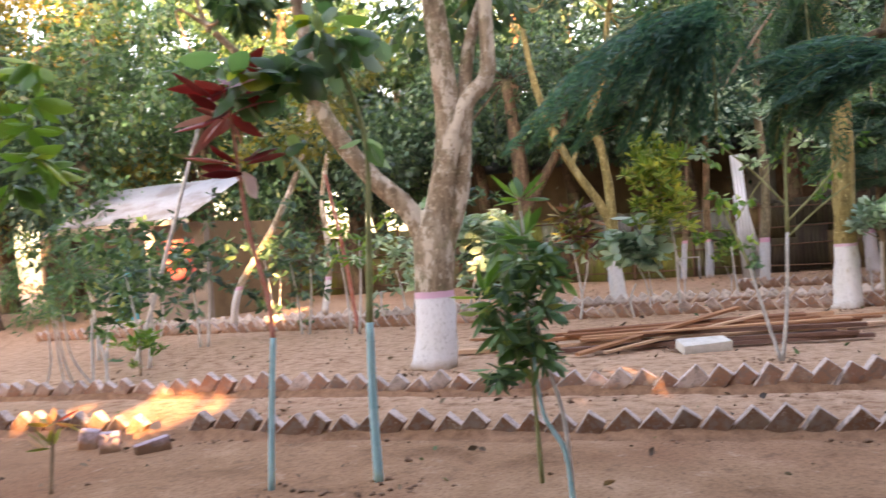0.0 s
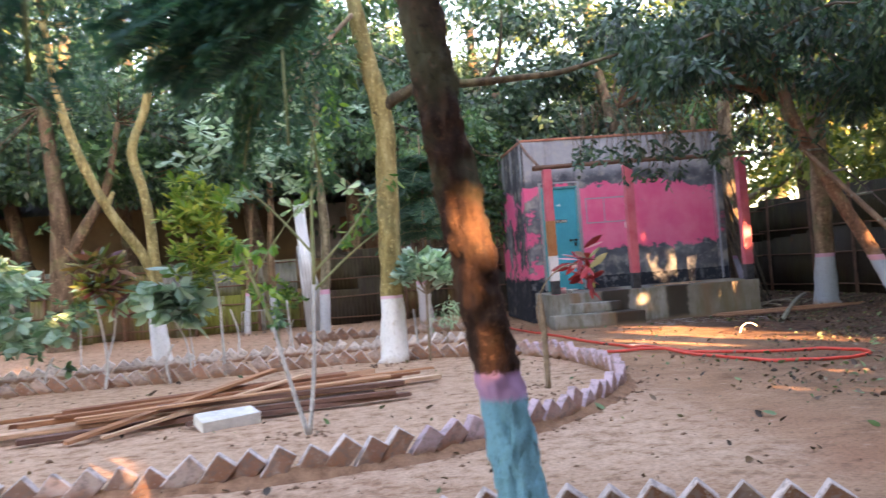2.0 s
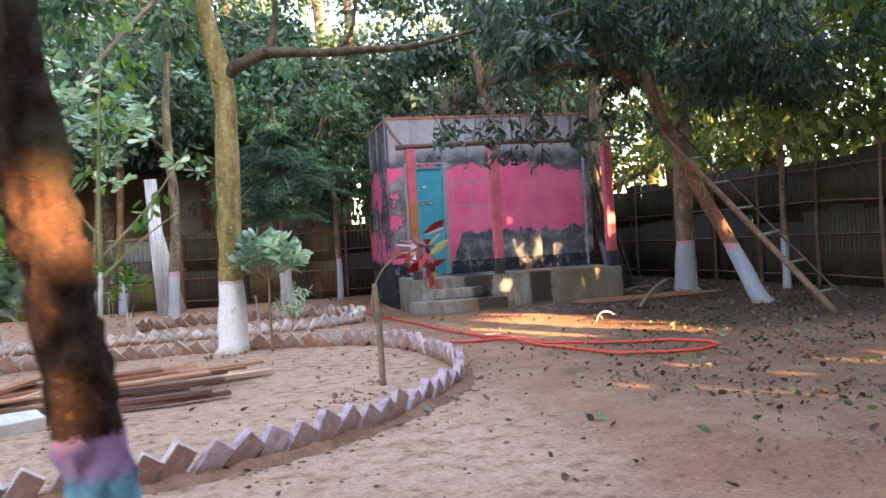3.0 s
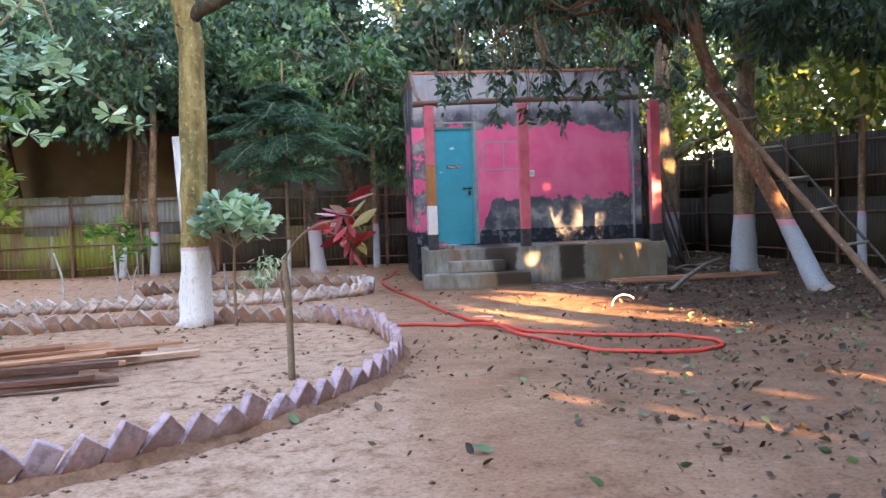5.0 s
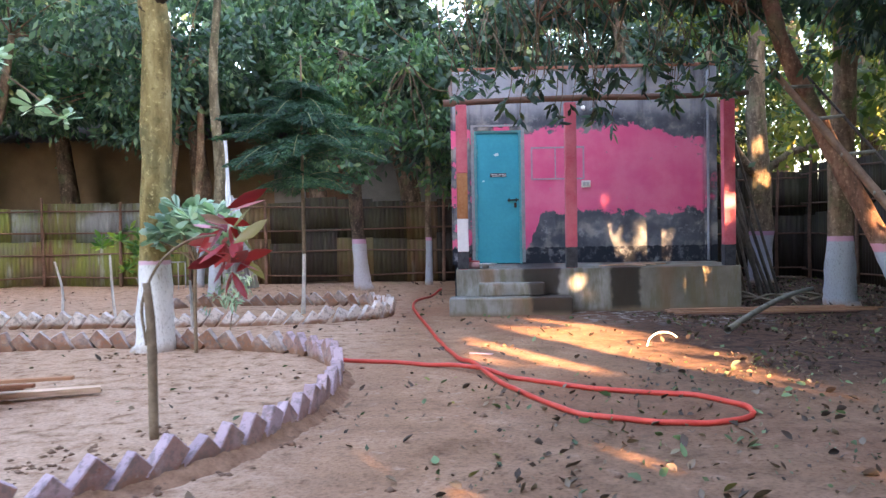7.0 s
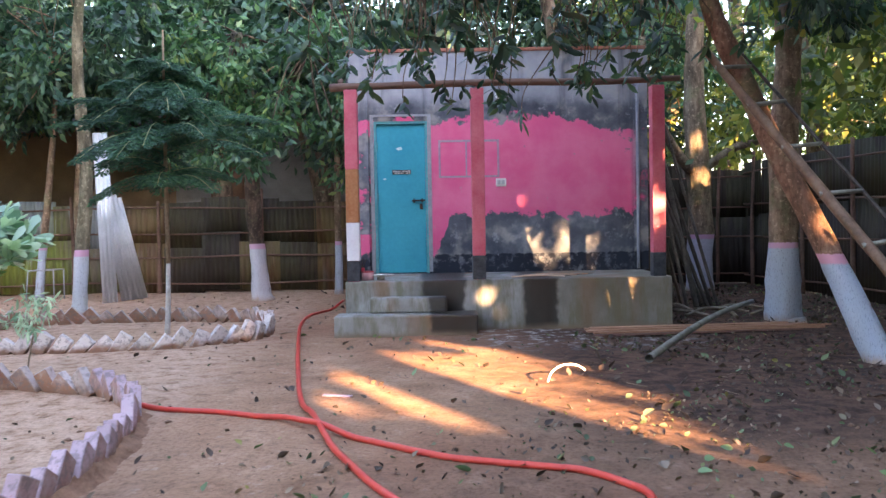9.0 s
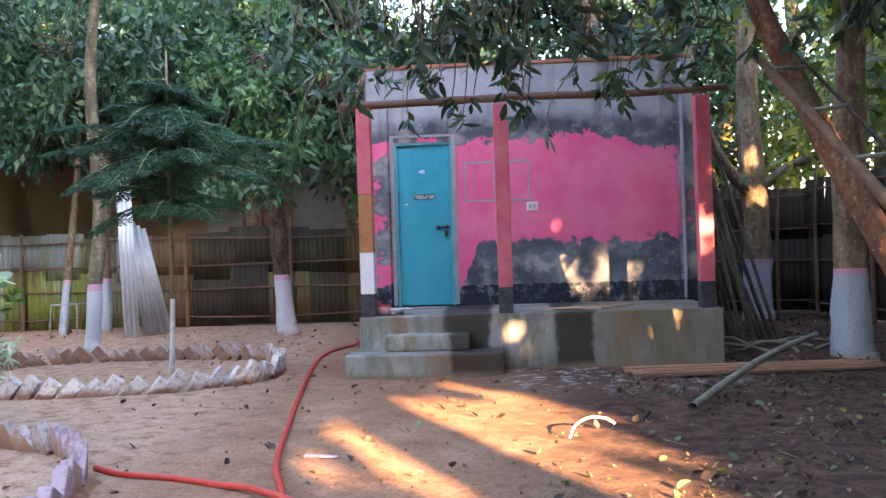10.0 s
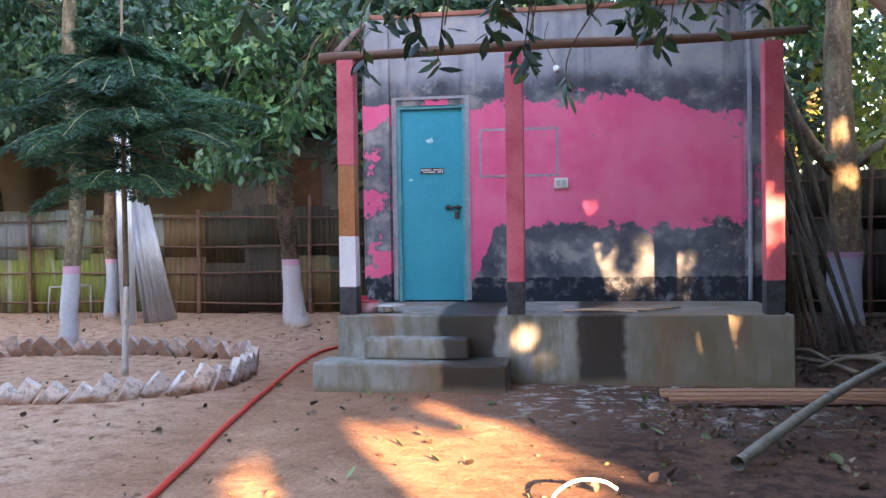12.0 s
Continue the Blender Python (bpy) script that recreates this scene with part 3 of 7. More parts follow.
# Gaps cut into the crowns, through which the low sun reaches these places
GAPS = [
    ((0.46, -3.26, 0), 0.19), ((0.89, -3.76, 0), 0.21), ((1.22, -4.19, 0), 0.25), ((1.64, -3.70, 0), 0.29), ((1.65, -4.90, 0), 0.31), ((1.33, -4.77, 0), 0.21), ((0.99, -4.73, 0), 0.15), ((0.56, -4.80, 0), 0.13),
    ((0.68, -5.37, 0), 0.15), ((1.13, -5.80, 0), 0.13), ((1.45, -5.75, 0), 0.19), ((1.68, -5.91, 0), 0.23), ((1.79, -6.31, 0), 0.21), ((1.65, -6.58, 0), 0.17), ((-0.06, -4.30, 0), 0.19), ((-0.11, -5.30, 0), 0.13),
    ((0.27, -3.39, 0), 0.15), ((-1.18, -2.36, 0), 0.06), ((0.75, -2.01, 0), 0.09), ((0.14, -7.81, 0), 0.15), ((0.34, -8.08, 0), 0.17), ((-0.87, -8.66, 0), 0.21), ((-0.71, -8.66, 0), 0.15), ((-0.23, -8.89, 0), 0.09),
    ((3.52, -1.45, 1.52), 0.12), ((1.98, 0, 1.22), -0.03), ((2.25, 0, 0.98), -0.02), ((2.66, 0, 1.16), 0.03), ((3.1, 0, 1.06), 0.0), ((1.5, 0, 1.0), 0.0),
    ((1.6, 0, 2.55), 0.05), ((2.05, 0, 3.0), 0.06), ((1.45, -1.5, 0.52), 0.09), ((1.6, -1.5, 0.2), 0.12), ((1.98, -1.5, 0.45), 0.05), ((2.75, -1.5, 0.48), 0.08), ((-0.15, -1.5, 0.5), 0.0),
    ((0.0, 0, 1.15), -0.03), ((2.6, 0, 1.75), -0.05), ((1.4, -1.5, 0.75), 0.06), ((0.35, -2.05, 0.02), 0.0), ((-0.2, -2.05, 0.02), -0.03),
    ((-9.9, -11.4, 0), 0.2), ((-8.9, -11.35, 0.05), 0.2), ((-9.4, -12.8, 0.1), 0.14), ((-6.25, -11.1, 0.1), 0.14),
    ((-3.31, -14.28, 1.22), 0.07), ((-3.33, -14.27, 1.36), 0.12), ((-3.35, -14.27, 1.5), 0.1), ((3.2, -9.2, 0), 0.16), ((2.6, -8.9, 0), 0.12),
    ((3.73, -3.5, 2.7), 0.1), ((3.91, -3.6, 2.2), 0.1), ((3.0, 1.8, 4.7), 0.25), ((4.3, 1.2, 4.3), 0.25), ((1.8, 3.4, 5.3), 0.3), ((5.6, -1.5, 3.9), 0.2), ((7.4, -1.0, 2.9), 0.3), ((0.02, -7.9, 3.2), 0.16), ((0.25, -7.7, 3.3), 0.1), ((8.5, 4.5, 3.2), 0.5), ((9.0, 1.0, 3.3), 0.45), ((6.8, 8.0, 3.6), 0.6), ((9.2, 3.0, 4.2), 0.5), ((-0.28, -1.4, 0.68), 0.0), ((1.36, -1.45, 0.68), 0.02), ((2.9, -1.5, 0.35), 0.0), ((-8.6, -3.0, 0.7), 0.2), ((-9.6, -3.6, 0.6), 0.25), 
    ((1.1, -9.7, 0), 0.16), ((1.5, -10.2, 0), 0.16), ((0.5, -10.0, 0), 0.14), ((2.1, -9.6, 0), 0.12), ((4.13, -3.8, 1.7), 0.1), ((4.27, -3.9, 1.3), 0.1), ((5.5, 3.3, 2.7), 0.22), ((5.6, 3.3, 2.1), 0.14), ((5.0, 3.1, 2.7), 0.16), ((5.5, 3.3, 3.5), 0.16),
    ((-9.47, -12.95, 0), 0.13), ((-10.43, -12.48, 0), 0.18), ((-10.5, -11.66, 0.1), 0.2), ((-9.09, -11.53, 0.1), 0.16), ((-9.23, -12.31, 0), 0.12), ((-6.15, -11.45, 0.1), 0.16), ((-6.18, -11.23, 0.05), 0.22), ((-5.76, -11.21, 0.02), 0.12), ((-0.82, -8.44, 0), 0.16), ((0.3, -7.8, 0), 0.14), ((1.34, -9.89, 0), 0.16), ((1.51, -10.16, 0), 0.16), ((0.59, -10.08, 0), 0.14), ((0.3, -7.76, 0), 0.14), ((0.43, -8.02, 0), 0.12), ((-0.83, -8.47, 0), 0.16), ((-0.29, -8.87, 0), 0.1),
    ((-1.6, -1.5, 0.1), 0.1), ((-3.0, -2.6, 0.1), 0.2), ((-14.0, -3.0, 0.8), 0.5), ((-10.2, -1.0, 0.8), 0.3), ((-17.5, -2.0, 1.5), 0.5),
]
GAP_P = np.array([g[0] for g in GAPS])
GAP_R = np.array([g[1] for g in GAPS])
SUN_N = np.array(SUN)


def keep_gaps(p, reach):
    """Which of the places p lie clear of the sun's gaps."""
    ok = np.ones(len(p), bool)
    for c, r in zip(GAP_P, GAP_R):
        d = p - c
        along = d @ SUN_N
        off = np.linalg.norm(d - along[:, None] * SUN_N, axis=1)
        ok &= ~((along > 0.25) & (off < r + reach))
    return ok


LANCE = ((0.22, 0.62), (0.5, 1.0), (0.78, 0.66))
BLUNT = ((0.3, 0.5), (0.62, 0.95), (0.86, 0.9))
BROAD = ((0.15, 0.75), (0.42, 1.0), (0.75, 0.6))


def leaves(name, p, d, length, width, material, parent=None, label="", fold=0.25, rng=None, gaps=True, shape=None, curl=0.12):
    """One mesh of many leaves at p along d, folded at the midrib. shape: half-widths along the blade; without it a leaf has four corners."""
    rng = rng or np.random.default_rng(len(p))
    length = np.broadcast_to(length, len(p)).copy()
    if gaps:
        ok = keep_gaps(p, min(0.2, float(length.mean()) * 0.45))
        p, d, length = p[ok], d[ok], length[ok]
    n = len(p)
    d = d / np.maximum(np.linalg.norm(d, axis=1), 1e-6)[:, None]
    s = np.cross(d, rng.normal(size=(n, 3)) + (0, 0, 1.2))
    s /= np.maximum(np.linalg.norm(s, axis=1), 1e-6)[:, None]
    up = np.cross(s, d)
    up *= np.sign(up[:, 2:3] + 1e-9)
    L = (length * rng.uniform(0.7, 1.25, n))[:, None]
    W = L * width
    bend = curl * rng.uniform(0.4, 1.8, (n, 1))
    if shape is None:
        v = np.stack([p, p + d * L * 0.48 + s * W * 0.5 - up * W * fold, p + d * L - up * L * bend, p + d * L * 0.48 - s * W * 0.5 - up * W * fold], 1)
        f = [(0, 1, 2), (0, 2, 3)]
    else:
        rows = [p]
        for t, w in shape:
            mid = p + d * L * t - up * L * bend * t * t
            rows += [mid + s * W * 0.5 * w - up * W * fold * w, mid, mid - s * W * 0.5 * w - up * W * fold * w]
        rows.append(p + d * L - up * L * bend)
        v = np.stack(rows, 1)
        k, f = len(shape), [(0, 1, 2), (0, 2, 3)]
        for i in range(k - 1):
            a, b = 1 + 3 * i, 4 + 3 * i
            f += [(a, b, b + 1), (a, b + 1, a + 1), (a + 1, b + 1, b + 2), (a + 1, b + 2, a + 2)]
        e = 3 * k - 2
        f += [(e, e + 3, e + 1), (e + 1, e + 3, e + 2)]
    m = v.shape[1]
    tris = (np.arange(n)[:, None, None] * m + np.array(f)[None]).reshape(-1, 3)
    me = bpy.data.meshes.new(name)
    me.vertices.add(n * m)
    me.vertices.foreach_set("co", v.ravel())
    me.loops.add(len(tris) * 3)
    me.loops.foreach_set("vertex_index", tris.ravel().astype(np.int32))
    me.polygons.add(len(tris))
    me.polygons.foreach_set("loop_start", np.arange(0, len(tris) * 3, 3, dtype=np.int32))
    if shape is not None:
        me.polygons.foreach_set("use_smooth", [True] * len(tris))
    me.update(calc_edges=True)
    return part(name, me, material, parent, label)


def clumps(rng, centres, radius, per, flat=0.7, droop=0.5):
    """Places and ways of leaves in uneven clumps round the centres."""
    ps, ds = [], []
    for c, r in zip(centres, radius):
        sub = rng.normal(size=(max(3, per // 22), 3))
        sub /= np.linalg.norm(sub, axis=1)[:, None]
        sub *= rng.uniform(0.25, 1.0, (len(sub), 1))
        pick = sub[rng.integers(0, len(sub), per)]
        q = pick + rng.normal(size=(per, 3)) * 0.2
        q[:, 2] *= flat
        ps.append(np.array(c) + q * r)
        w = q * 0.8 + rng.normal(size=(per, 3)) * 0.6
        w[:, 2] -= droop
        ds.append(w)
    return np.concatenate(ps), np.concatenate(ds)


def rosette(rng, centre, n, lift=(0.2, 1.1), spread=0.02):
    """Leaves that stand out from one point all round."""
    a = rng.uniform(0, 2 * math.pi, n)
    e = rng.uniform(lift[0], lift[1], n)
    d = np.stack([np.cos(a) * np.cos(e), np.sin(a) * np.cos(e), np.sin(e)], 1)
    return np.array(centre) + d * spread, d

# ---- ground ----


def ground_height(x, y):
    near_house = max(0.0, 1 - max(abs(x - 1.7) - 2.3, abs(y + 0.6) - 1.6, 0) / 1.0)
    h = 0.022 * noise.noise(Vector((x * 0.5, y * 0.5, 3))) + 0.013 * noise.noise(Vector((x * 2.1, y * 2.1, 8))) + 0.006 * noise.noise(Vector((x * 6, y * 6, 1)))
    if x > 1.5 and y > -9:
        h += 0.02 * min(1, (x - 1.5) / 2) * abs(noise.noise(Vector((x * 3.3, y * 3.3, 5))))
    return h - 0.012 + 0.004 * near_house


def build_ground():
    def line(lo, hi, step, far):
        mid = list(np.arange(lo, hi + 1e-6, step))
        out, g = [], step
        e = hi
        while e < far:
            g *= 1.5
            e += g
            out.append(e)
        left, g, e = [], step, lo
        while e > -far:
            g *= 1.5
            e -= g
            left.append(e)
        return left[::-1] + mid + out
    xs, ys = line(-13, 8, 0.13, 700), line(-17, 6, 0.13, 700)
    verts = [(x, y, ground_height(x, y) if abs(x) < 60 and abs(y) < 60 else 0.0) for y in ys for x in xs]
    w = len(xs)
    faces = [(j * w + i, j * w + i + 1, (j + 1) * w + i + 1, (j + 1) * w + i) for j in range(len(ys) - 1) for i in range(w - 1)]
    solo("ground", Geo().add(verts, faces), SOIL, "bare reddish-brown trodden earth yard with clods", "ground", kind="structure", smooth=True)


build_ground()

# ---- the small house ----
house = thing("house", (1.7, 1.3, 0), "small pink and grey plastered house with raised cement porch", "house")


def house_shell():
    x0, x1, depth, top = -0.33, 3.72, 3.0, 3.62
    # door opening 0.0 to 0.735 wide, from 0.6 to 2.69
    g = Geo()
    g.box(x0, 0.0, 0.0, 0.2, 0.0, top)
    g.box(0.735, x1, 0.0, 0.2, 0.0, top)
    g.box(0.0, 0.735, 0.0, 0.2, 2.69, top)
    g.box(0.0, 0.735, 0.0, 0.2, 0.0, 0.6)
    part("wall", g, FACADE, house, "grey cement wall with ragged pink paint and black skirting")
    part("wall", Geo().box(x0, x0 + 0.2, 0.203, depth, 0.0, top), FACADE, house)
    part("wall", Geo().box(x1 - 0.2, x1, 0.203, depth, 0.0, top), FACADE, house)
    part("wall", Geo().box(x0 + 0.2, x1 - 0.2, depth - 0.2, depth - 0.003, 0.0, top), FACADE, house)
    part("pilaster", bevelled(-0.36, -0.07, -0.06, 0.003, 0.6, top - 0.02, 0.012), FACADE, house, "corner pilaster of grey cement")
    part("pilaster", bevelled(3.56, 3.75, -0.05, 0.003, 0.6, top - 0.02, 0.012), FACADE, house)
    part("roof", bevelled(x0 - 0.02, x1 + 0.02, -0.02, depth + 0.03, top, top + 0.05, 0.012), plain("roof_edge", (0.26, 0.09, 0.06), (0.40, 0.19, 0.13), 4, 0.9), house, "flat roof with a reddish brick edge")
    # porch
    part("plinth", bevelled(-0.27, 3.67, -1.48, -0.003, -0.05, 0.6, 0.018, 0.004), PLINTH, house, "raised cement porch floor with a wet dark stain")
    part("step", bevelled(-0.36, 1.29, -1.96, -1.483, -0.05, 0.235, 0.025, 0.008), STEP, house, "worn cement step, damp at one end")
    part("step", bevelled(0.04, 0.94, -1.73, -1.483, 0.238, 0.42, 0.022, 0.006), STEP, house)
    # door
    door = part("door", bevelled(0.036, 0.70, 0.045, 0.085, 0.612, 2.655, 0.006), TEAL, house, "closed teal painted steel door")
    for a in (Geo().box(0.0, 0.035, 0.012, 0.14, 0.603, 2.69), Geo().box(0.702, 0.735, 0.012, 0.14, 0.603, 2.69), Geo().box(0.0352, 0.7018, 0.012, 0.14, 2.657, 2.69)):
        part("door_frame", a, TEAL_TRIM, house)
    for a in ((-0.05, -0.002, 0.62, 2.75), (0.737, 0.785, 0.62, 2.75), (-0.05, 0.785, 2.7505, 2.78)):
        part("surround", Geo().box(a[0], a[1], -0.012, -0.0005, a[2], a[3]), GREY, house, "pale cement band round the doorway")
    part("latch", Geo().tube([(0.51, 0.025, 1.6), (0.69, 0.025, 1.605)], [0.011, 0.011], 8).box(0.53, 0.55, 0.02, 0.047, 1.575, 1.63).box(0.64, 0.66, 0.02, 0.047, 1.575, 1.63), IRON, door, "rusty sliding bolt")
    part("padlock", bevelled(0.615, 0.655, 0.012, 0.04, 1.48, 1.56, 0.008), IRON, door)
    part("sign_plate", bevelled(0.245, 0.50, 0.036, 0.046, 1.965, 2.025, 0.003), plain("sign_dark", (0.035, 0.03, 0.03), (0.10, 0.07, 0.06), 30, 0.5), door, "small dark name plate with unreadable writing")
    g = Geo()
    for i in range(11):
        for row in range(2):
            if (i * 5 + row * 3) % 7:
                g.box(0.255 + i * 0.022, 0.255 + i * 0.022 + 0.015, 0.0325, 0.0358, 1.975 + row * 0.024, 1.989 + row * 0.024)
    part("lettering", g, PLASTIC, door)
    rng = random.Random(4)
    for cx, cz, n, s in ((0.355, 2.32, 9, 0.055), (0.135, 1.9, 5, 0.03)):
        g = Geo()
        ring = [(cx + s * rng.uniform(0.35, 1.1) * math.cos(k), 0.0438, cz + s * 0.7 * rng.uniform(0.35, 1.1) * math.sin(k)) for k in np.linspace(0, 5.9, 16)]
        g.add(ring, [tuple(range(16))])
        part("paint_scuff", g, plain("scuff", (0.42, 0.6, 0.62), (0.6, 0.74, 0.74), 20), door, "pale scuff where paper was torn off")
    for z in (0.95, 1.65, 2.35):
        part("hinge", Geo().tube([(0.042, 0.03, z - 0.05), (0.042, 0.03, z + 0.05)], [0.012, 0.012], 8), TEAL_TRIM, door)
    # columns
    for x, segs in ((-0.17, ((0.6, 0.85, TAR, "base"), (0.85, 1.31, WHITE, "white_band"), (1.31, 1.95, OCHRE, "shaft"), (1.95, 2.9, PILLAR, "shaft"))),
                    (1.345, ((0.6, 0.89, TAR, "base"), (0.89, 2.9, PILLAR, "shaft"))), (3.52, ((0.6, 0.89, TAR, "base"), (0.89, 2.9, PILLAR, "shaft")))):
        col = part("column", bevelled(x - 0.07, x + 0.07, -1.455, -1.315, 0.59, 2.9, 0.01), PILLAR, house, "square painted porch column")
        for a, b, mt, nm in segs:
            part(nm, bevelled(x - 0.078, x + 0.078, -1.463, -1.307, a + 0.0015, b - 0.0015, 0.009, 0.003), mt, col)
    g = Geo()
    limb(g, [(-0.42, -1.39, 2.93), (0.6, -1.37, 2.955), (1.7, -1.4, 2.965), (2.8, -1.37, 2.96), (3.8, -1.39, 2.985)], [0.05, 0.047, 0.044, 0.042, 0.036], 9, 0.15, 8)
    part("beam", g, TIMBER, house, "rough round timber laid across the columns", True)
    g = Geo()
    limb(g, [(-0.3, -1.3, 2.99), (-0.34, -0.6, 3.3), (-0.33, 0.3, 3.72)], [0.03, 0.03, 0.026], 7, 0.2)
    part("rafter", g, TIMBER, house, "", True)
    # drain pipe, socket, lamp holder, scored rectangle
    g = Geo()
    limb(g, [(3.6, -0.075, 0.62), (3.605, -0.075, 1.8), (3.6, -0.075, 3.55)], [0.022, 0.022, 0.022], 8, 0.0)
    part("drain_pipe", g, plain("grey_pipe", (0.23, 0.26, 0.32), (0.36, 0.38, 0.42), 6, 0.5), house, "grey plastic drain pipe", True)
    sock = part("socket_box", bevelled(1.665, 1.805, -0.035, -0.002, 1.775, 1.885, 0.008), PLASTIC, house, "white electrical switch box")
    part("switch", Geo().box(1.685, 1.73, -0.041, -0.0352, 1.80, 1.86).box(1.74, 1.785, -0.041, -0.0352, 1.80, 1.86), plain("switch_grey", (0.4, 0.4, 0.4), (0.5, 0.5, 0.5), 10, 0.4), sock)
    g = Geo()
    limb(g, [(1.70, -0.01, 3.02), (1.70, -0.06, 3.01), (1.705, -0.10, 2.97)], [0.03, 0.035, 0.02], 9, 0)
    part("lamp_holder", g, PLASTIC, house, "white bulb holder", True)
    g = Geo()
    limb(g, [(1.62, -0.02, 3.5), (1.58, -0.03, 3.3), (1.66, -0.03, 3.12), (1.7, -0.02, 3.02)], [0.004] * 3, 5, 0)
    part("cable", g, IRON, house, "", True)
    for a in ((0.885, 0.91, 1.905, 2.42), (1.69, 1.715, 1.905, 2.42), (0.9105, 1.6895, 2.392, 2.42), (0.9105, 1.6895, 1.905, 1.93), (1.255, 1.275, 1.9305, 2.3915)):
        part("scored_line", Geo().box(a[0], a[1], -0.004, -0.0005, a[2], a[3]), plain("scored", (0.34, 0.25, 0.30), (0.50, 0.38, 0.43), 25, 0.9), house)


house_shell()

# ---- things on the porch ----
can = thing("paint_can", (-0.02, -1.25, 0.6), "dented pink paint can standing on the porch", "can")
part("body", Geo().tube([(-0.02, -1.25, 0.602), (-0.02, -1.25, 0.70)], [0.075, 0.078], 18), PALE_PINK, can, "", True)
part("rim", Geo().tube([(-0.02, -1.25, 0.70), (-0.02, -1.25, 0.712)], [0.082, 0.082], 18), RED_PAINT, can, "red rim", True)
cup = thing("red_cup", (-0.1, -1.17, 0.6), "small red tin with two brushes in it", "cup")
part("body", Geo().tube([(-0.1, -1.15, 0.602), (-0.1, -1.15, 0.75)], [0.036, 0.04], 14), RED_PAINT, cup, "", True)
for dx in (0.02, 0.06):
    part("brush_handle", Geo().tube([(-0.1, -1.15, 0.70), (-0.1 + dx, -1.14, 0.86)], [0.007, 0.006], 6), IRON, cup)
plate = Geo()
plate.tube([(0.14, -1.2, 0.655), (0.14, -1.2, 0.662), (0.14, -1.2, 0.668)], [0.05, 0.16, 0.165], 20)
plate.tube([(0.14, -1.2, 0.602), (0.14, -1.2, 0.655)], [0.05, 0.05], 12)
solo("shallow_dish", plate, PLASTIC, "shallow pale dish on a low foot on the porch", "dish", smooth=True)
rng0 = random.Random(9)
for i in range(6):
    x = 1.75 + i * 0.08
    g = Geo()
    limb(g, [(x, -1.25 + 0.04 * i, 0.612 + 0.004 * i), (x + 0.3, -1.22 + 0.03 * i, 0.622), (x + 0.65, -1.27 + 0.05 * i, 0.612 + 0.003 * i)], [0.01, 0.011, 0.008], 6, 0.1)
    solo("stick", g, BAMBOO_BROWN if i % 2 else PLANK, "thin dry stick lying on the porch floor", "stick", "sticks on the porch", smooth=True)

# ---- fences and the long building behind ----


def corrugated(x0, x1, z0, z1, pitch=0.076, amp=0.012, tilt=0.0):
    """A wavy sheet in the xz plane, with thickness."""
    n = max(4, int((x1 - x0) / pitch * 6))
    verts, faces = [], []
    for side in (0.0, 0.003):
        for i in range(n + 1):
            x = x0 + (x1 - x0) * i / n
            y = amp * math.sin(2 * math.pi * x / pitch) + side
            verts += [(x, y, z0), (x, y + tilt, z1)]
    m = 2 * (n + 1)
    for i in range(n):
        a = 2 * i
        faces += [(a, a + 2, a + 3, a + 1), (m + a, m + a + 1, m + a + 3, m + a + 2)]
    for i in range(n):
        a = 2 * i
        faces += [(a + 1, a + 3, m + a + 3, m + a + 1), (a, m + a, m + a + 2, a + 2)]
    return Geo().add(verts, faces)


def fence(name, a, b, height, mats, label, seed, far_mats):
    """Upright corrugated sheets on poles with split-bamboo rails."""
    rng = random.Random(seed)
    a, b = Vector(a), Vector(b)
    d = (b - a).normalized()
    run = (b - a).length
    yaw = math.degrees(math.atan2(d.y, d.x))
    fe = thing(name, (*a, 0), label, "fence")
    u = 0.0
    while u < run:
        w = min(rng.uniform(0.72, 0.84), run - u + 0.05)
        h = height + rng.uniform(-0.09, 0.09)
        p = a + d * u
        cut = h * rng.uniform(0.5, 0.66)
        pick = mats if p.x < -5.4 else far_mats
        part("sheet", corrugated(0, w, 0.0, cut, 0.1, 0.014, rng.uniform(-0.02, 0.02)), rng.choice(pick), fe, "", True, pose(p.x, p.y, -0.04 + rng.uniform(0, 0.06), 0, rng.uniform(-1.2, 1.2), yaw))
        q = p + Vector((-d.y, d.x)) * 0.035
        part("sheet", corrugated(0, w, 0.0, h - cut + 0.08, 0.1, 0.014, rng.uniform(-0.02, 0.02)), rng.choice(pick + [GREY_TIN] if pick is mats else pick), fe, "", True, pose(q.x, q.y, cut - 0.06, 0, rng.uniform(-1.5, 1.5), yaw))
        u += w * 0.96
    side = Vector((d.y, -d.x))
    u = 0.6
    while u < run:
        p = a + d * u + side * 0.075
        g = Geo()
        limb(g, [(p.x, p.y, -0.1), (p.x + rng.uniform(-0.02, 0.02), p.y, height * 0.5), (p.x + rng.uniform(-0.05, 0.05), p.y, height + rng.uniform(0.0, 0.25))], [0.04, 0.036, 0.03], 7, 0.15)
        part("post", g, TIMBER, fe, "", True)
        u += rng.uniform(1.5, 2.1)
    for k, z in enumerate((0.18, height * 0.4, height * 0.66, height * 0.93)):
        g, pts = Geo(), []
        for u in np.linspace(0, run, max(3, int(run / 1.6))):
            p = a + d * float(u) + side * 0.035
            pts.append((p.x, p.y, z + rng.uniform(-0.03, 0.03)))
        limb(g, pts, [0.018] * len(pts), 6, 0.1, 3)
        part("rail", g, TIMBER, fe, "", True)
    return fe


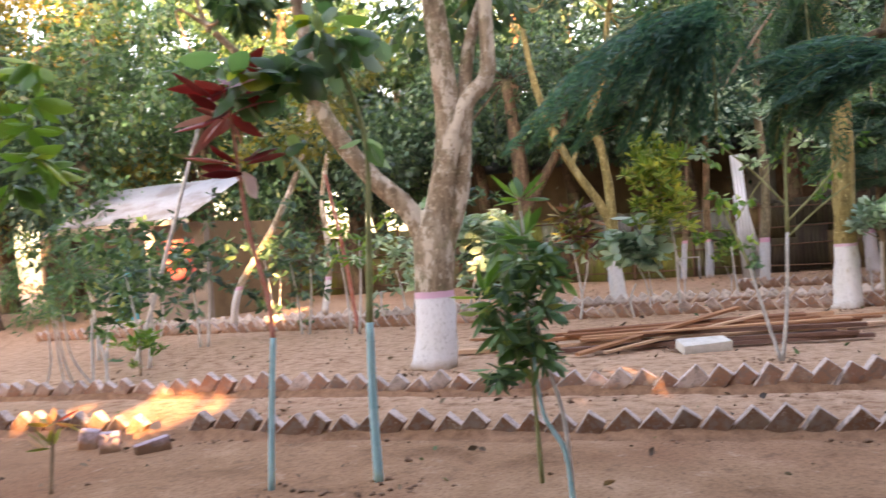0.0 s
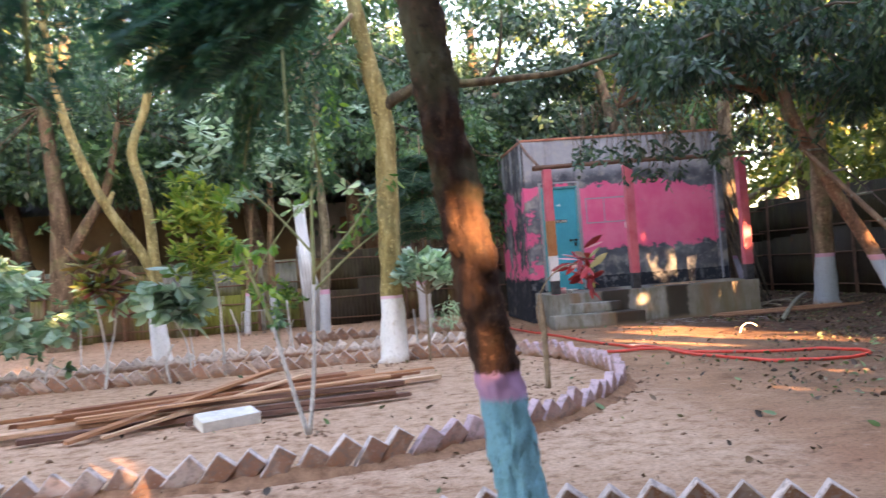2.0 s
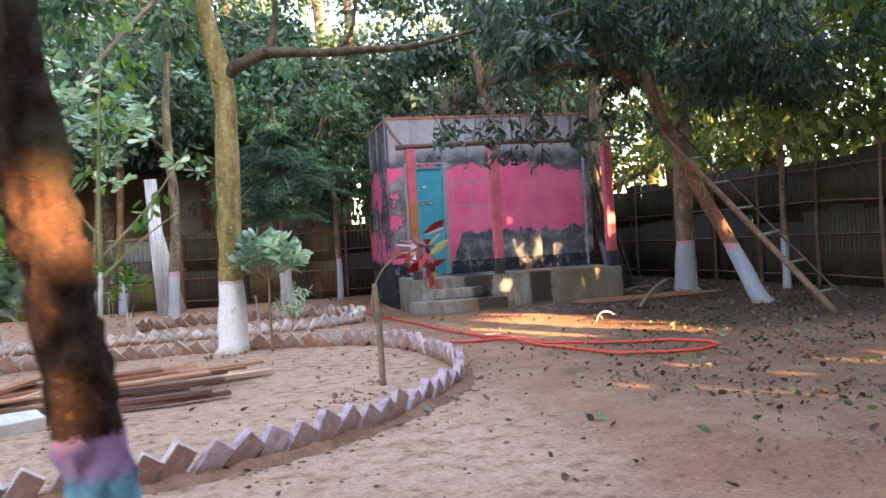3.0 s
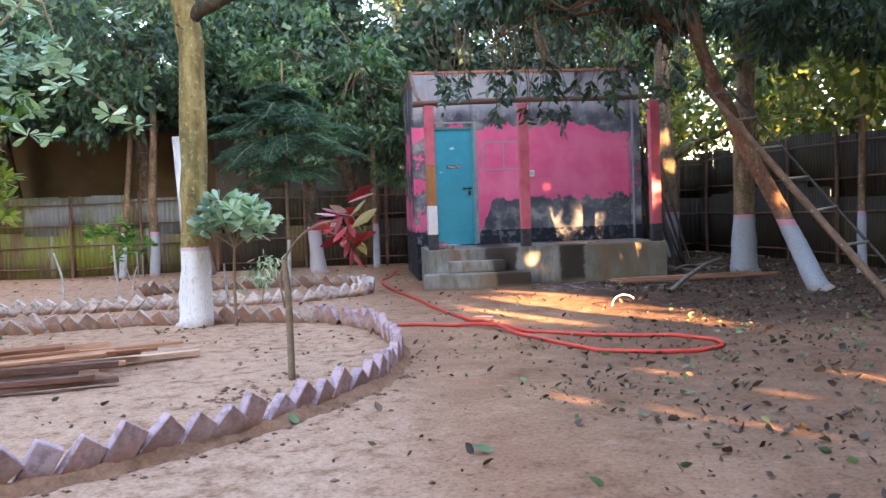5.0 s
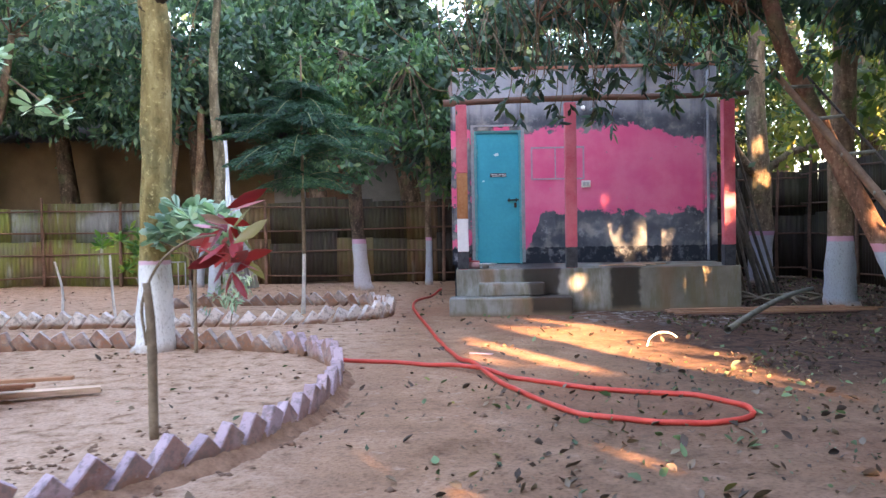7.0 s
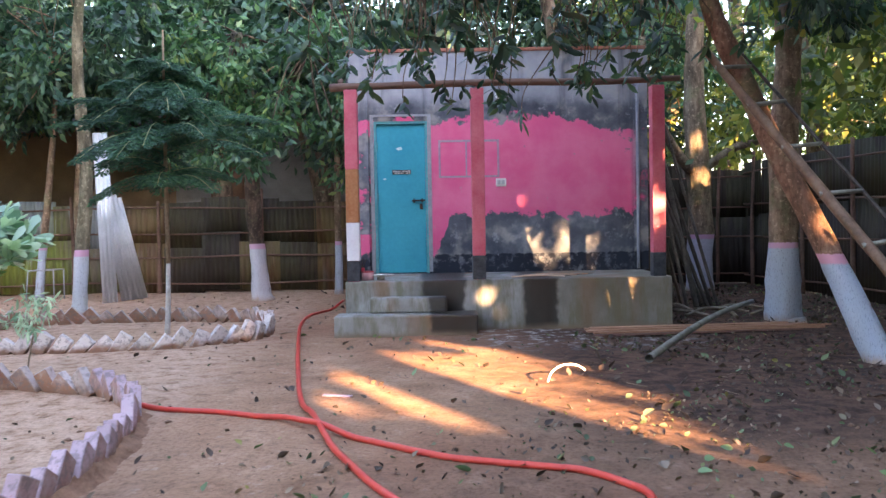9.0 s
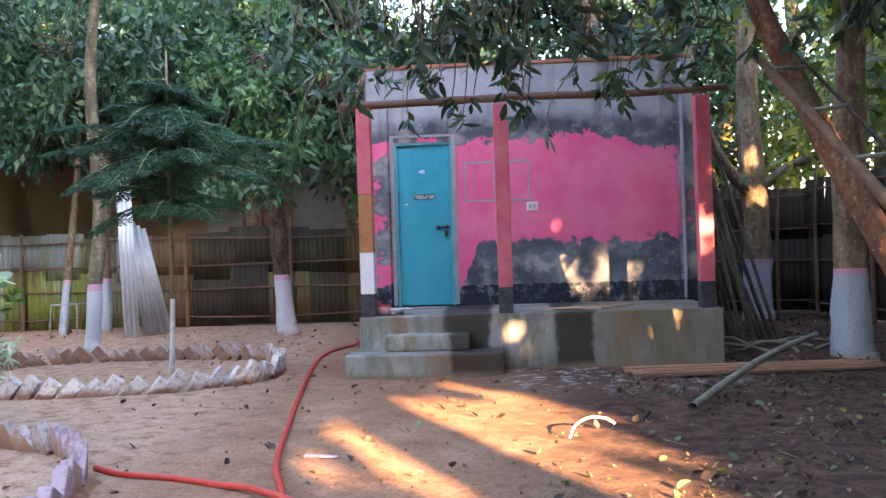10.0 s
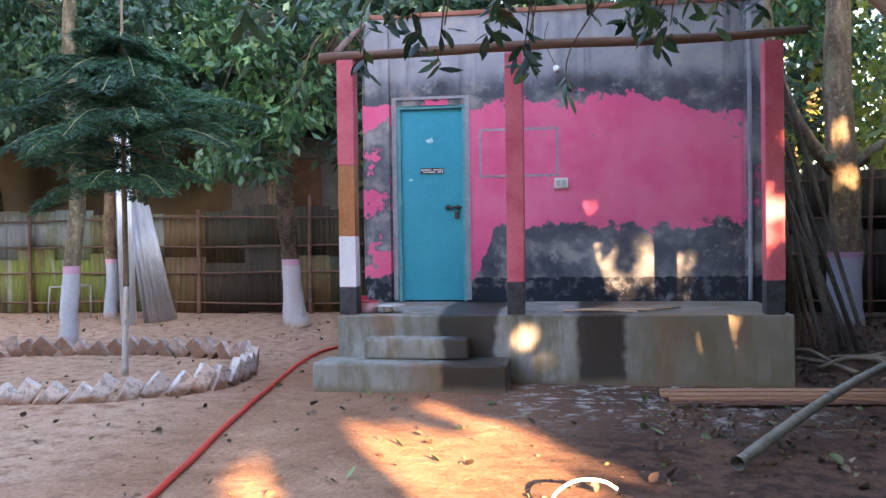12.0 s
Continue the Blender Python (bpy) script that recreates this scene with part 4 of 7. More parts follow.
GREY_TIN = tin("grey_tin", (0.16, 0.18, 0.19), (0.27, 0.30, 0.31), (0.12, 0.11, 0.07), 0.55)
fence("tin_fence", (-30.0, 5.6), (4.2, 5.05), 1.78, [MOSSY_TIN], "mossy rusted corrugated tin fence with bamboo rails", 1, [BROWN_TIN, BROWN_TIN, RUST_TIN_SHADE])
fence("tin_fence", (4.0, 5.6), (7.2, 5.0), 2.25, [RUST_TIN_SHADE], "rusted corrugated tin fence behind the house, shade in its colour", 2, [RUST_TIN_SHADE])
fence("tin_fence", (7.0, 5.2), (8.0, -13.0), 2.35, [RUST_TIN_SHADE], "tall rusted tin fence beside the yard, shade in its colour", 3, [RUST_TIN_SHADE])


def long_building():
    b = thing("outbuilding", (-9, 8.0, 0), "long low rendered outbuilding with a tin roof", "building")
    part("wall", Geo().box(-14, -5.0, 7.6, 7.85, 0, 3.6), OLD_WALL, b, "ochre rendered wall with shade in its colour")
    part("wall", Geo().box(-4.997, -0.2, 7.5, 7.85, 0, 3.3), GREY_WALL, b, "patchy grey rendered wall")
    part("wall", Geo().box(-14, -0.2, 11.0, 11.25, 0, 3.6), OLD_WALL, b)
    for x in (-14, -0.45):
        part("wall", Geo().box(x, x + 0.25, 7.853, 10.997, 0, 3.3), OLD_WALL, b)
    win = part("window", Geo().box(-4.2, -3.1, 7.46, 7.498, 1.9, 2.9), TIMBER, b, "small brown shuttered window")
    for i in range(3):
        part("shutter_board", Geo().box(-4.16 + i * 0.345, -4.16 + i * 0.345 + 0.33, 7.44, 7.4585, 1.95, 2.85), plain("shutter", (0.15, 0.085, 0.05), (0.24, 0.14, 0.085), 8), win)
    for s in range(11):
        x = -14.4 + s * 1.3
        r = corrugated(0, 1.34, 0, 2.5, 0.13, 0.018)
        part("roof_sheet", r, ROOF_TIN, b, "", True, pose(x, 7.0, 3.42 + (s % 2) * 0.012, -68, 0, 0))
        r = corrugated(0, 1.34, 0, 2.5, 0.13, 0.018)
        part("roof_sheet", r, ROOF_TIN, b, "", True, pose(x + 1.34, 11.6, 3.42 + (s % 2) * 0.012, -68, 0, 180))


long_building()


def shed():
    s = thing("shed", (-18.5, -1.5, 0), "tin-roofed shed with a peeling pink wall and teal door", "shed")
    part("wall", Geo().box(-20.3, -16.6, -2.0, -1.8, 0, 2.3), plain("shed_plaster", (0.16, 0.14, 0.12), (0.28, 0.24, 0.21), 2), s, "grey plastered wall")
    part("painted_panel", bevelled(-18.0, -16.9, -2.02, -2.0005, 0.95, 1.9, 0.004), plain("shed_pink", (0.60, 0.10, 0.10), (0.68, 0.22, 0.2), 2), s, "red-pink painted wall field")
    part("door", bevelled(-19.4, -18.7, -2.04, -2.0005, 0.02, 1.8, 0.01), TEAL, s, "teal door")
    for x in (-20.3, -16.8):
        part("wall", Geo().box(x, x + 0.2, -1.797, 1.5, 0, 2.3), OLD_WALL, s)
    for i in range(4):
        part("roof_sheet", corrugated(0, 1.1, 0, 2.6, 0.13, 0.018), SHED_TIN, s, "", True, pose(-20.6 + i * 1.05, -2.9, 2.35 + (i % 2) * 0.01, -66, 0, 0))
    part("eave_board", Geo().box(-20.6, -16.3, -2.95, -2.91, 2.22, 2.34), plain("eave", (0.36, 0.30, 0.24), (0.48, 0.42, 0.35), 6), s)
    part("post", Geo().tube([(-17.5, -2.8, 0), (-17.5, -2.8, 2.25)], [0.12, 0.11], 10), plain("shed_post", (0.6, 0.5, 0.4), (0.7, 0.6, 0.5), 5), s, "round pale porch post", True)


shed()

# ---- kerbs of tilted bricks ----


def brick_mesh(name, seed, material):
    """One brick, stood on its corner; its tip comes to the object's top."""
    rng = random.Random(seed)
    bm = bmesh.new()
    bmesh.ops.create_cube(bm, size=1)
    for v in bm.verts:
        v.co = Vector((v.co.x * 0.139, v.co.y * 0.078, v.co.z * 0.25)) + Vector([rng.uniform(-0.004, 0.004) for _ in range(3)])
    bmesh.ops.bevel(bm, geom=[e for e in bm.edges], offset=0.006, segments=1, affect="EDGES")
    bmesh.ops.rotate(bm, verts=bm.verts, matrix=Euler((0, radians(40), 0)).to_matrix())
    bmesh.ops.translate(bm, verts=bm.verts, vec=(0, 0, 0.175 - max(v.co.z for v in bm.verts)))
    me = bpy.data.meshes.new(name)
    bm.to_mesh(me)
    bm.free()
    me.materials.append(material)
    return me


DARKS = [brick_mesh("dark_brick", 30 + i, DARK_BRICK) for i in range(4)]
RAW = [brick_mesh("raw_brick", i, RAW_BRICK) for i in range(4)]
PINKS = [brick_mesh("pink_brick", 10 + i, PINK_BRICK) for i in range(4)]
WHITES = [brick_mesh("white_brick", 20 + i, WHITE_BRICK) for i in range(4)]


def kerb(points, choose, label, seed, skip=(), wild=1.0, pitch=0.2, lift=0.0):
    """Tilted bricks along a line of points."""
    rng = random.Random(seed)
    line = spline([(x, y, 0) for x, y in points], 24)
    k = thing("brick_kerb", line[0], label, "kerb")
    seg = [(line[i + 1] - line[i]).length for i in range(len(line) - 1)]
    total, u = sum(seg), 0.0
    while u < total:
        w, i = u, 0
        while w > seg[i] and i < len(seg) - 1:
            w -= seg[i]
            i += 1
        d = (line[i + 1] - line[i]).normalized()
        p = line[i] + d * w
        if not any(a < p.x < b for a, b in skip):
            m = pose(p.x + rng.uniform(-0.008, 0.008) * wild, p.y + rng.uniform(-0.012, 0.012) * wild, lift + rng.uniform(-0.03, 0.016) * wild,
                     rng.gauss(0, 3.0) * wild, rng.gauss(0, 4.5) * wild, math.degrees(math.atan2(d.y, d.x)) + rng.gauss(0, 2.5) * wild)
            part("brick", rng.choice(choose(p)), None, k, "", False, m)
        u += pitch * rng.uniform(0.96, 1.04)
    return k


# ---- trees ----


def tree(name, at, label, limbs, bark_mat, crown=None, leaf=None, leaf_size=0.16, per=220, seed=1, droop=0.5, width=0.42, group="", twigs=True, flat=0.7, scaly=0.0):
    """limbs: (points, radii); crown: (x, y, z, radius) of clumps of leaves."""
    rng = np.random.default_rng(seed)
    t = thing(name, at, label, "tree", group)
    g = Geo()
    ends = []
    for pts, radii in limbs:
        limb(g, pts, radii, 14 if max(radii) > 0.1 else 8, 0.16, 8) if not scaly else limb(g, pts, radii, 30, 0.12, 34, scaly)
        ends.append((Vector(pts[-1]), radii[-1]))
    if crown:
        for c in crown:
            c = Vector(c[:3])
            e, r = min(ends, key=lambda q: (q[0] - c).length)
            if twigs and (e - c).length < 5:
                mid = (e + c) / 2 + Vector(rng.normal(size=3) * 0.15)
                limb(g, [e, mid, c], [min(r, 0.024), 0.014, 0.006], 6, 0.2, 4)
    part("trunk", g, bark_mat, t, "", True)
    if crown:
        p, d = clumps(rng, [c[:3] for c in crown], [c[3] for c in crown], per, flat, droop)
        leaves("crown", p, d, leaf_size, width, leaf, t, rng=rng)
    return t


def blob(rng, centre, spread, n, radius):
    """Clump centres scattered through a crown."""
    c = np.array(centre) + rng.normal(size=(n, 3)) * np.array(spread)
    return [(*map(float, q), radius * float(rng.uniform(0.7, 1.25))) for q in c]


def flare(x, y, r, lean=(0, 0), tall=5.0, bend=0.15, seed=0):
    """A trunk with a spread foot."""
    q = random.Random(seed)
    pts = [(x, y, -0.05), (x + lean[0] * 0.02, y + lean[1] * 0.02, 0.12), (x + lean[0] * 0.15, y + lean[1] * 0.15, 0.7)]
    for k in (0.35, 0.65, 1.0):
        pts.append((x + lean[0] * k + q.uniform(-bend, bend), y + lean[1] * k + q.uniform(-bend, bend), tall * k))
    return pts, [r * 1.35, r * 1.12, r, r * 0.9, r * 0.75, r * 0.5]


R = np.random.default_rng(77)

# forked tree with pale bark in the bed
tree("forked_tree", (-7.67, -9.62, 0), "stout forked tree with pale bark and limewashed foot", [
    ([(-7.69, -9.62, -0.05), (-7.67, -9.6, 0.15), (-7.63, -9.59, 0.8), (-7.62, -9.58, 1.35), (-7.6, -9.57, 1.7)], [0.27, 0.245, 0.21, 0.22, 0.15]),
    ([(-7.64, -9.58, 1.25), (-7.85, -9.67, 1.72), (-8.2, -9.87, 2.15), (-8.5, -10.05, 2.65), (-8.64, -10.15, 3.1), (-8.72, -10.2, 3.9), (-8.9, -10.3, 5.0)], [0.13, 0.12, 0.105, 0.095, 0.085, 0.07, 0.05]),
    ([(-8.6, -10.12, 2.95), (-8.8, -10.28, 3.05), (-9.1, -10.5, 3.3), (-9.5, -10.8, 3.8)], [0.06, 0.055, 0.045, 0.03]),
    ([(-7.58, -9.57, 1.5), (-7.45, -9.52, 2.1), (-7.37, -9.49, 2.7), (-7.41, -9.5, 3.5), (-7.45, -9.5, 4.6), (-7.3, -9.3, 6.2)], [0.16, 0.145, 0.135, 0.13, 0.11, 0.07]),
    ([(-7.6, -9.6, 1.5), (-7.36, -9.56, 2.3), (-7.15, -9.46, 2.85), (-6.93, -9.36, 3.15), (-6.9, -9.34, 3.9), (-6.8, -9.2, 5.2)], [0.12, 0.11, 0.095, 0.085, 0.075, 0.05]),
    ([(-7.5, -9.5, 1.3), (-7.3, -9.45, 1.9), (-7.2, -9.42, 2.7), (-7.1, -9.3, 3.6), (-6.6, -8.9, 5.0)], [0.10, 0.095, 0.085, 0.07, 0.05]),
], B_PALE, blob(R, (-7.6, -9.4, 5.7), (1.6, 1.6, 0.7), 24, 0.7) + blob(R, (-9.0, -10.6, 4.1), (0.5, 0.5, 0.35), 6, 0.45), L_MID, 0.2, 150, 3, 0.7, 0.5)

# trunk of the bed, straight and mossy
mossy = tree("mossy_tree", (-3.3, -4.78, 0), "straight mossy tree trunk with limewashed foot", [
    ([(-3.3, -4.78, -0.05), (-3.28, -4.77, 0.12), (-3.26, -4.76, 0.9), (-3.22, -4.74, 2.2), (-3.2, -4.75, 3.4), (-3.4, -4.8, 4.4), (-3.7, -4.9, 6.5)], [0.25, 0.2, 0.155, 0.15, 0.14, 0.12, 0.07]),
], B_OLIVE, blob(R, (-3.3, -4.6, 6.0), (1.2, 1.2, 0.6), 14, 0.65) + blob(R, (-5.2, -5.0, 4.6), (0.7, 0.6, 0.5), 8, 0.5), L_MID, 0.17, 150, 5, 0.6)

g = Geo()
limb(g, [(-3.26, -4.78, 3.42), (-3.12, -4.8, 3.6), (-2.92, -4.82, 3.7), (-2.62, -4.83, 3.82), (-2.0, -4.86, 3.81), (-1.4, -4.9, 3.83), (-0.7, -4.95, 3.87), (0.2, -4.9, 4.1)], [0.1, 0.09, 0.08, 0.07, 0.058, 0.05, 0.04, 0.02], 10, 0.2, 7)
limb(g, [(-2.62, -4.83, 3.82), (-2.5, -4.75, 4.25), (-2.45, -4.6, 5.3)], [0.055, 0.045, 0.03], 8, 0.2, 6)
limb(g, [(-1.75, -4.88, 3.82), (-1.5, -4.7, 4.15), (-1.35, -4.5, 4.9)], [0.035, 0.028, 0.016], 7, 0.2, 6)
part("branch", g, B_BRANCH, mossy, "dark spreading side branch", True)

# slanting dark trunk close to the path
tree("leaning_tree", (-3.125, -14.315, 0), "slanting dark-barked young tree with blue painted foot", [
    ([(-3.155, -14.32, -0.05), (-3.185, -14.31, 0.25), (-3.28, -14.285, 0.94), (-3.32, -14.275, 1.24), (-3.37, -14.262, 1.6), (-3.41, -14.25, 1.96), (-3.475, -14.235, 2.7), (-3.53, -14.2, 4.2)], [0.075, 0.064, 0.056, 0.057, 0.056, 0.055, 0.05, 0.035]),
], B_DARK, blob(R, (-3.33, -13.8, 4.9), (0.7, 0.7, 0.3), 8, 0.5), L_FERN, 0.13, 90, 6, scaly=0.34)

# Y-shaped tree beyond the bed
tree("forked_tree", (-6.98, -2.4, 0), "slender Y-shaped tree with limewashed foot", [
    ([(-6.98, -2.4, -0.05), (-6.99, -2.4, 0.15), (-7.02, -2.41, 0.85), (-7.02, -2.41, 1.6)], [0.18, 0.155, 0.125, 0.11]),
    ([(-7.02, -2.41, 1.42), (-7.22, -2.46, 1.9), (-7.62, -2.55, 2.55), (-8.0, -2.67, 3.45), (-8.25, -2.72, 4.4), (-8.4, -2.75, 5.6)], [0.09, 0.085, 0.08, 0.075, 0.065, 0.05]),
    ([(-7.65, -2.56, 2.6), (-7.6, -2.55, 2.75), (-7.56, -2.5, 2.86)], [0.05, 0.042, 0.036]),
    ([(-7.0, -2.41, 1.42), (-7.02, -2.4, 2.1), (-7.12, -2.4, 2.9), (-7.25, -2.4, 3.55), (-6.98, -2.38, 4.3), (-6.82, -2.35, 5.4)], [0.09, 0.085, 0.08, 0.08, 0.07, 0.05]),
], B_OLIVE, blob(R, (-7.4, -2.3, 6.4), (1.4, 1.2, 0.8), 16, 0.7), L_DEEP, 0.18, 150, 7)

# trees before the back fence
tree("slender_tree", (-4.5, 1.0, 0), "slender tree with limewashed and pink-ringed foot", [flare(-4.5, 1.0, 0.105, (0.2, 0.1), 6.0, 0.06, 2)], B_MOSS,
     blob(R, (-4.4, 1.2, 5.4), (1.2, 1.0, 0.8), 16, 0.75), L_DEEP, 0.17, 170, 8)
tree("gnarled_tree", (-2.24, 3.2, 0), "dark gnarled tree with patchy limewash on its foot", [
    ([(-2.2, 3.2, -0.05), (-2.24, 3.2, 0.15), (-2.3, 3.19, 0.95), (-2.36, 3.17, 2.0), (-2.3, 3.1, 3.1), (-2.5, 3.0, 4.6)], [0.21, 0.17, 0.125, 0.13, 0.11, 0.07]),
    ([(-2.35, 3.15, 2.2), (-2.0, 3.0, 2.9), (-1.6, 2.7, 3.6), (-1.2, 2.4, 4.2)], [0.07, 0.06, 0.05, 0.03])], B_GNARL,
     blob(R, (-2.4, 2.4, 3.6), (1.0, 0.6, 0.65), 22, 0.55), L_MID, 0.17, 190, 9, 0.6, 0.45)
tree("slender_tree", (-0.98, 4.1, 0), "thin tree with limewashed foot beside the fence", [flare(-0.98, 4.1, 0.07, (0.05, 0.1), 4.8, 0.04, 3)], B_BROWN,
     blob(R, (-1.0, 3.2, 3.9), (0.6, 0.5, 0.5), 12, 0.5), L_MID, 0.17, 170, 10, 0.6, 0.45)
tree("slender_tree", (-5.9, 4.4, 0), "thin dark tree with limewashed foot", [flare(-5.9, 4.4, 0.1, (0.2, 0.1), 5.0, 0.08, 4)], B_BROWN,
     blob(R, (-6.2, 3.9, 4.6), (1.4, 0.8, 0.7), 16, 0.75), L_DEEP, 0.18, 170, 11)
tree("slender_tree", (-6.5, 4.0, 0), "thin leaning tree with limewashed foot", [flare(-6.5, 4.0, 0.07, (0.35, 0.2), 4.5, 0.05, 5)], B_BROWN,
     blob(R, (-7.6, 3.6, 4.4), (1.0, 0.6, 0.7), 12, 0.7), L_DEEP, 0.18, 170, 12)
tree("dark_tree", (-10.4, 3.2, 0), "thick dark tree with spreading limbs", [
    ([(-10.5, 3.2, -0.05), (-10.45, 3.2, 0.3), (-10.4, 3.1, 1.6), (-10.3, 3.0, 3.0), (-10.5, 2.9, 5.5)], [0.34, 0.28, 0.24, 0.22, 0.13]),
    ([(-10.4, 3.1, 1.8), (-9.8, 3.0, 2.7), (-9.2, 2.8, 3.6), (-8.8, 2.6, 5.0)], [0.13, 0.12, 0.1, 0.06])], B_PLAIN,
     blob(R, (-10.0, 2.6, 5.2), (2.0, 1.2, 1.0), 26, 0.85), L_DEEP, 0.2, 170, 13)

# trees right of the house
tree("thick_tree", (5.15, -1.15, 0), "thick upright tree with limewashed foot", [
    ([(5.17, -1.12, -0.05), (5.15, -1.13, 0.12), (5.08, -1.3, 1.0), (5.1, -1.3, 2.2), (5.2, -1.2, 3.6), (5.1, -1.2, 5.5)], [0.27, 0.22, 0.175, 0.17, 0.15, 0.1])], B_BROWN,
     blob(R, (4.9, -1.6, 4.9), (1.6, 1.3, 0.6), 22, 0.7), L_DEEP, 0.18, 170, 14)
tree("slanting_tree", (4.62, -4.2, 0), "slanting reddish-barked tree with limewashed foot", [
    ([(4.77, -4.24, -0.05), (4.69, -4.18, 0.12), (4.41, -3.96, 0.92), (4.11, -3.72, 1.7), (3.83, -3.55, 2.45), (3.55, -3.42, 3.2), (3.36, -3.35, 4.0), (3.11, -3.3, 5.2)], [0.165, 0.135, 0.112, 0.105, 0.1, 0.095, 0.085, 0.06]),
    ([(3.1, -3.4, 3.6), (2.6, -3.8, 3.9), (2.0, -4.1, 3.9), (1.4, -4.3, 3.7)], [0.045, 0.035, 0.025, 0.014]),
    ([(3.1, -3.4, 3.7), (2.4, -3.0, 4.0), (1.6, -2.8, 3.9), (0.8, -2.8, 3.7)], [0.045, 0.035, 0.025, 0.014]),
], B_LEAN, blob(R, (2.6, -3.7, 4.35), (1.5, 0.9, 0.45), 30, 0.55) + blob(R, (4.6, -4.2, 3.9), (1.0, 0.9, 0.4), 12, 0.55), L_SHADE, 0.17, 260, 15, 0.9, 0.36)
tree("pale_tree", (5.6, 3.6, 0), "twisted brown tree with limewashed foot behind the house", [
    ([(5.6, 3.6, -0.05), (5.6, 3.6, 0.3), (5.62, 3.55, 1.3), (5.55, 3.5, 2.4), (5.5, 3.5, 3.9), (5.6, 3.5, 6.0)], [0.28, 0.24, 0.21, 0.2, 0.18, 0.11]),
    ([(5.55, 3.5, 2.0), (5.0, 3.2, 2.6), (4.6, 3.0, 3.4), (4.4, 2.8, 4.4)], [0.1, 0.09, 0.07, 0.05]),
    ([(5.6, 3.5, 2.1), (6.1, 3.3, 2.5), (6.7, 3.1, 2.7), (7.2, 3.0, 3.2)], [0.08, 0.07, 0.06, 0.04])], B_TWIST,
     blob(R, (5.9, 3.4, 5.2), (1.6, 0.9, 0.9), 18, 0.75), L_MID, 0.18, 150, 16)
tree("slender_tree", (6.6, -2.2, 0), "slim pale sapling trunk by the tin fence", [flare(6.6, -2.2, 0.07, (0.2, 0.3), 4.5, 0.06, 6)], B_BROWN,
     blob(R, (6.5, -2.6, 4.6), (1.0, 1.2, 0.6), 14, 0.65), L_DEEP, 0.18, 150, 17)

RC = np.random.default_rng(78)
tree("hanging_bough", (3.1, -3.4, 3.8), "wide leafy bough of the slanting tree over the yard", [([(3.15, -3.35, 3.9), (2.3, -4.6, 4.15), (1.2, -6.2, 4.0), (0.3, -7.4, 3.6)], [0.05, 0.04, 0.028, 0.012]),
     ([(2.3, -4.6, 4.15), (2.6, -6.0, 4.3), (2.4, -7.2, 4.0)], [0.03, 0.022, 0.01])], B_PLAIN,
     [(*c[:2], max(c[2], 3.55), c[3]) for c in blob(RC, (1.3, -6.2, 4.0), (1.0, 0.9, 0.3), 26, 0.45)] + [(0.05, -7.85, 3.2, 0.22), (-0.1, -7.6, 3.1, 0.2), (0.35, -7.3, 3.3, 0.3)], L_SHADE, 0.15, 130, 23, 0.9, 0.36, twigs=False)
# Invented tree, there only to shade the right of the yard
tree("added_shade_tree", (6.9, -9.8, 0), "leafy tree added beside the tin fence to shade the yard", [flare(6.9, -9.8, 0.12, (-0.3, 0.2), 5.0, 0.1, 13)], B_BROWN,
     blob(RC, (5.8, -9.6, 4.9), (1.4, 1.9, 0.5), 26, 0.75), L_DEEP, 0.18, 170, 19, 0.7)
# Added canopy above the view; blocks skylight from right-hand ground and fence
tree("hanging_bough", (5.1, -1.2, 4.9), "unseen dense leafy bough added overhead to shade the yard's edge", [([(5.1, -1.2, 5.2), (5.3, -2.6, 6.3), (5.4, -5.5, 6.8)], [0.07, 0.05, 0.02])], B_PLAIN,
     [(*c[:2], max(c[2], 6.3), c[3]) for c in blob(RC, (5.4, -3.6, 6.7), (1.2, 2.3, 0.35), 44, 0.7)], L_SHADE, 0.2, 150, 24, 0.8, 0.42, twigs=False)
# hanging sprays of large leaves before the house


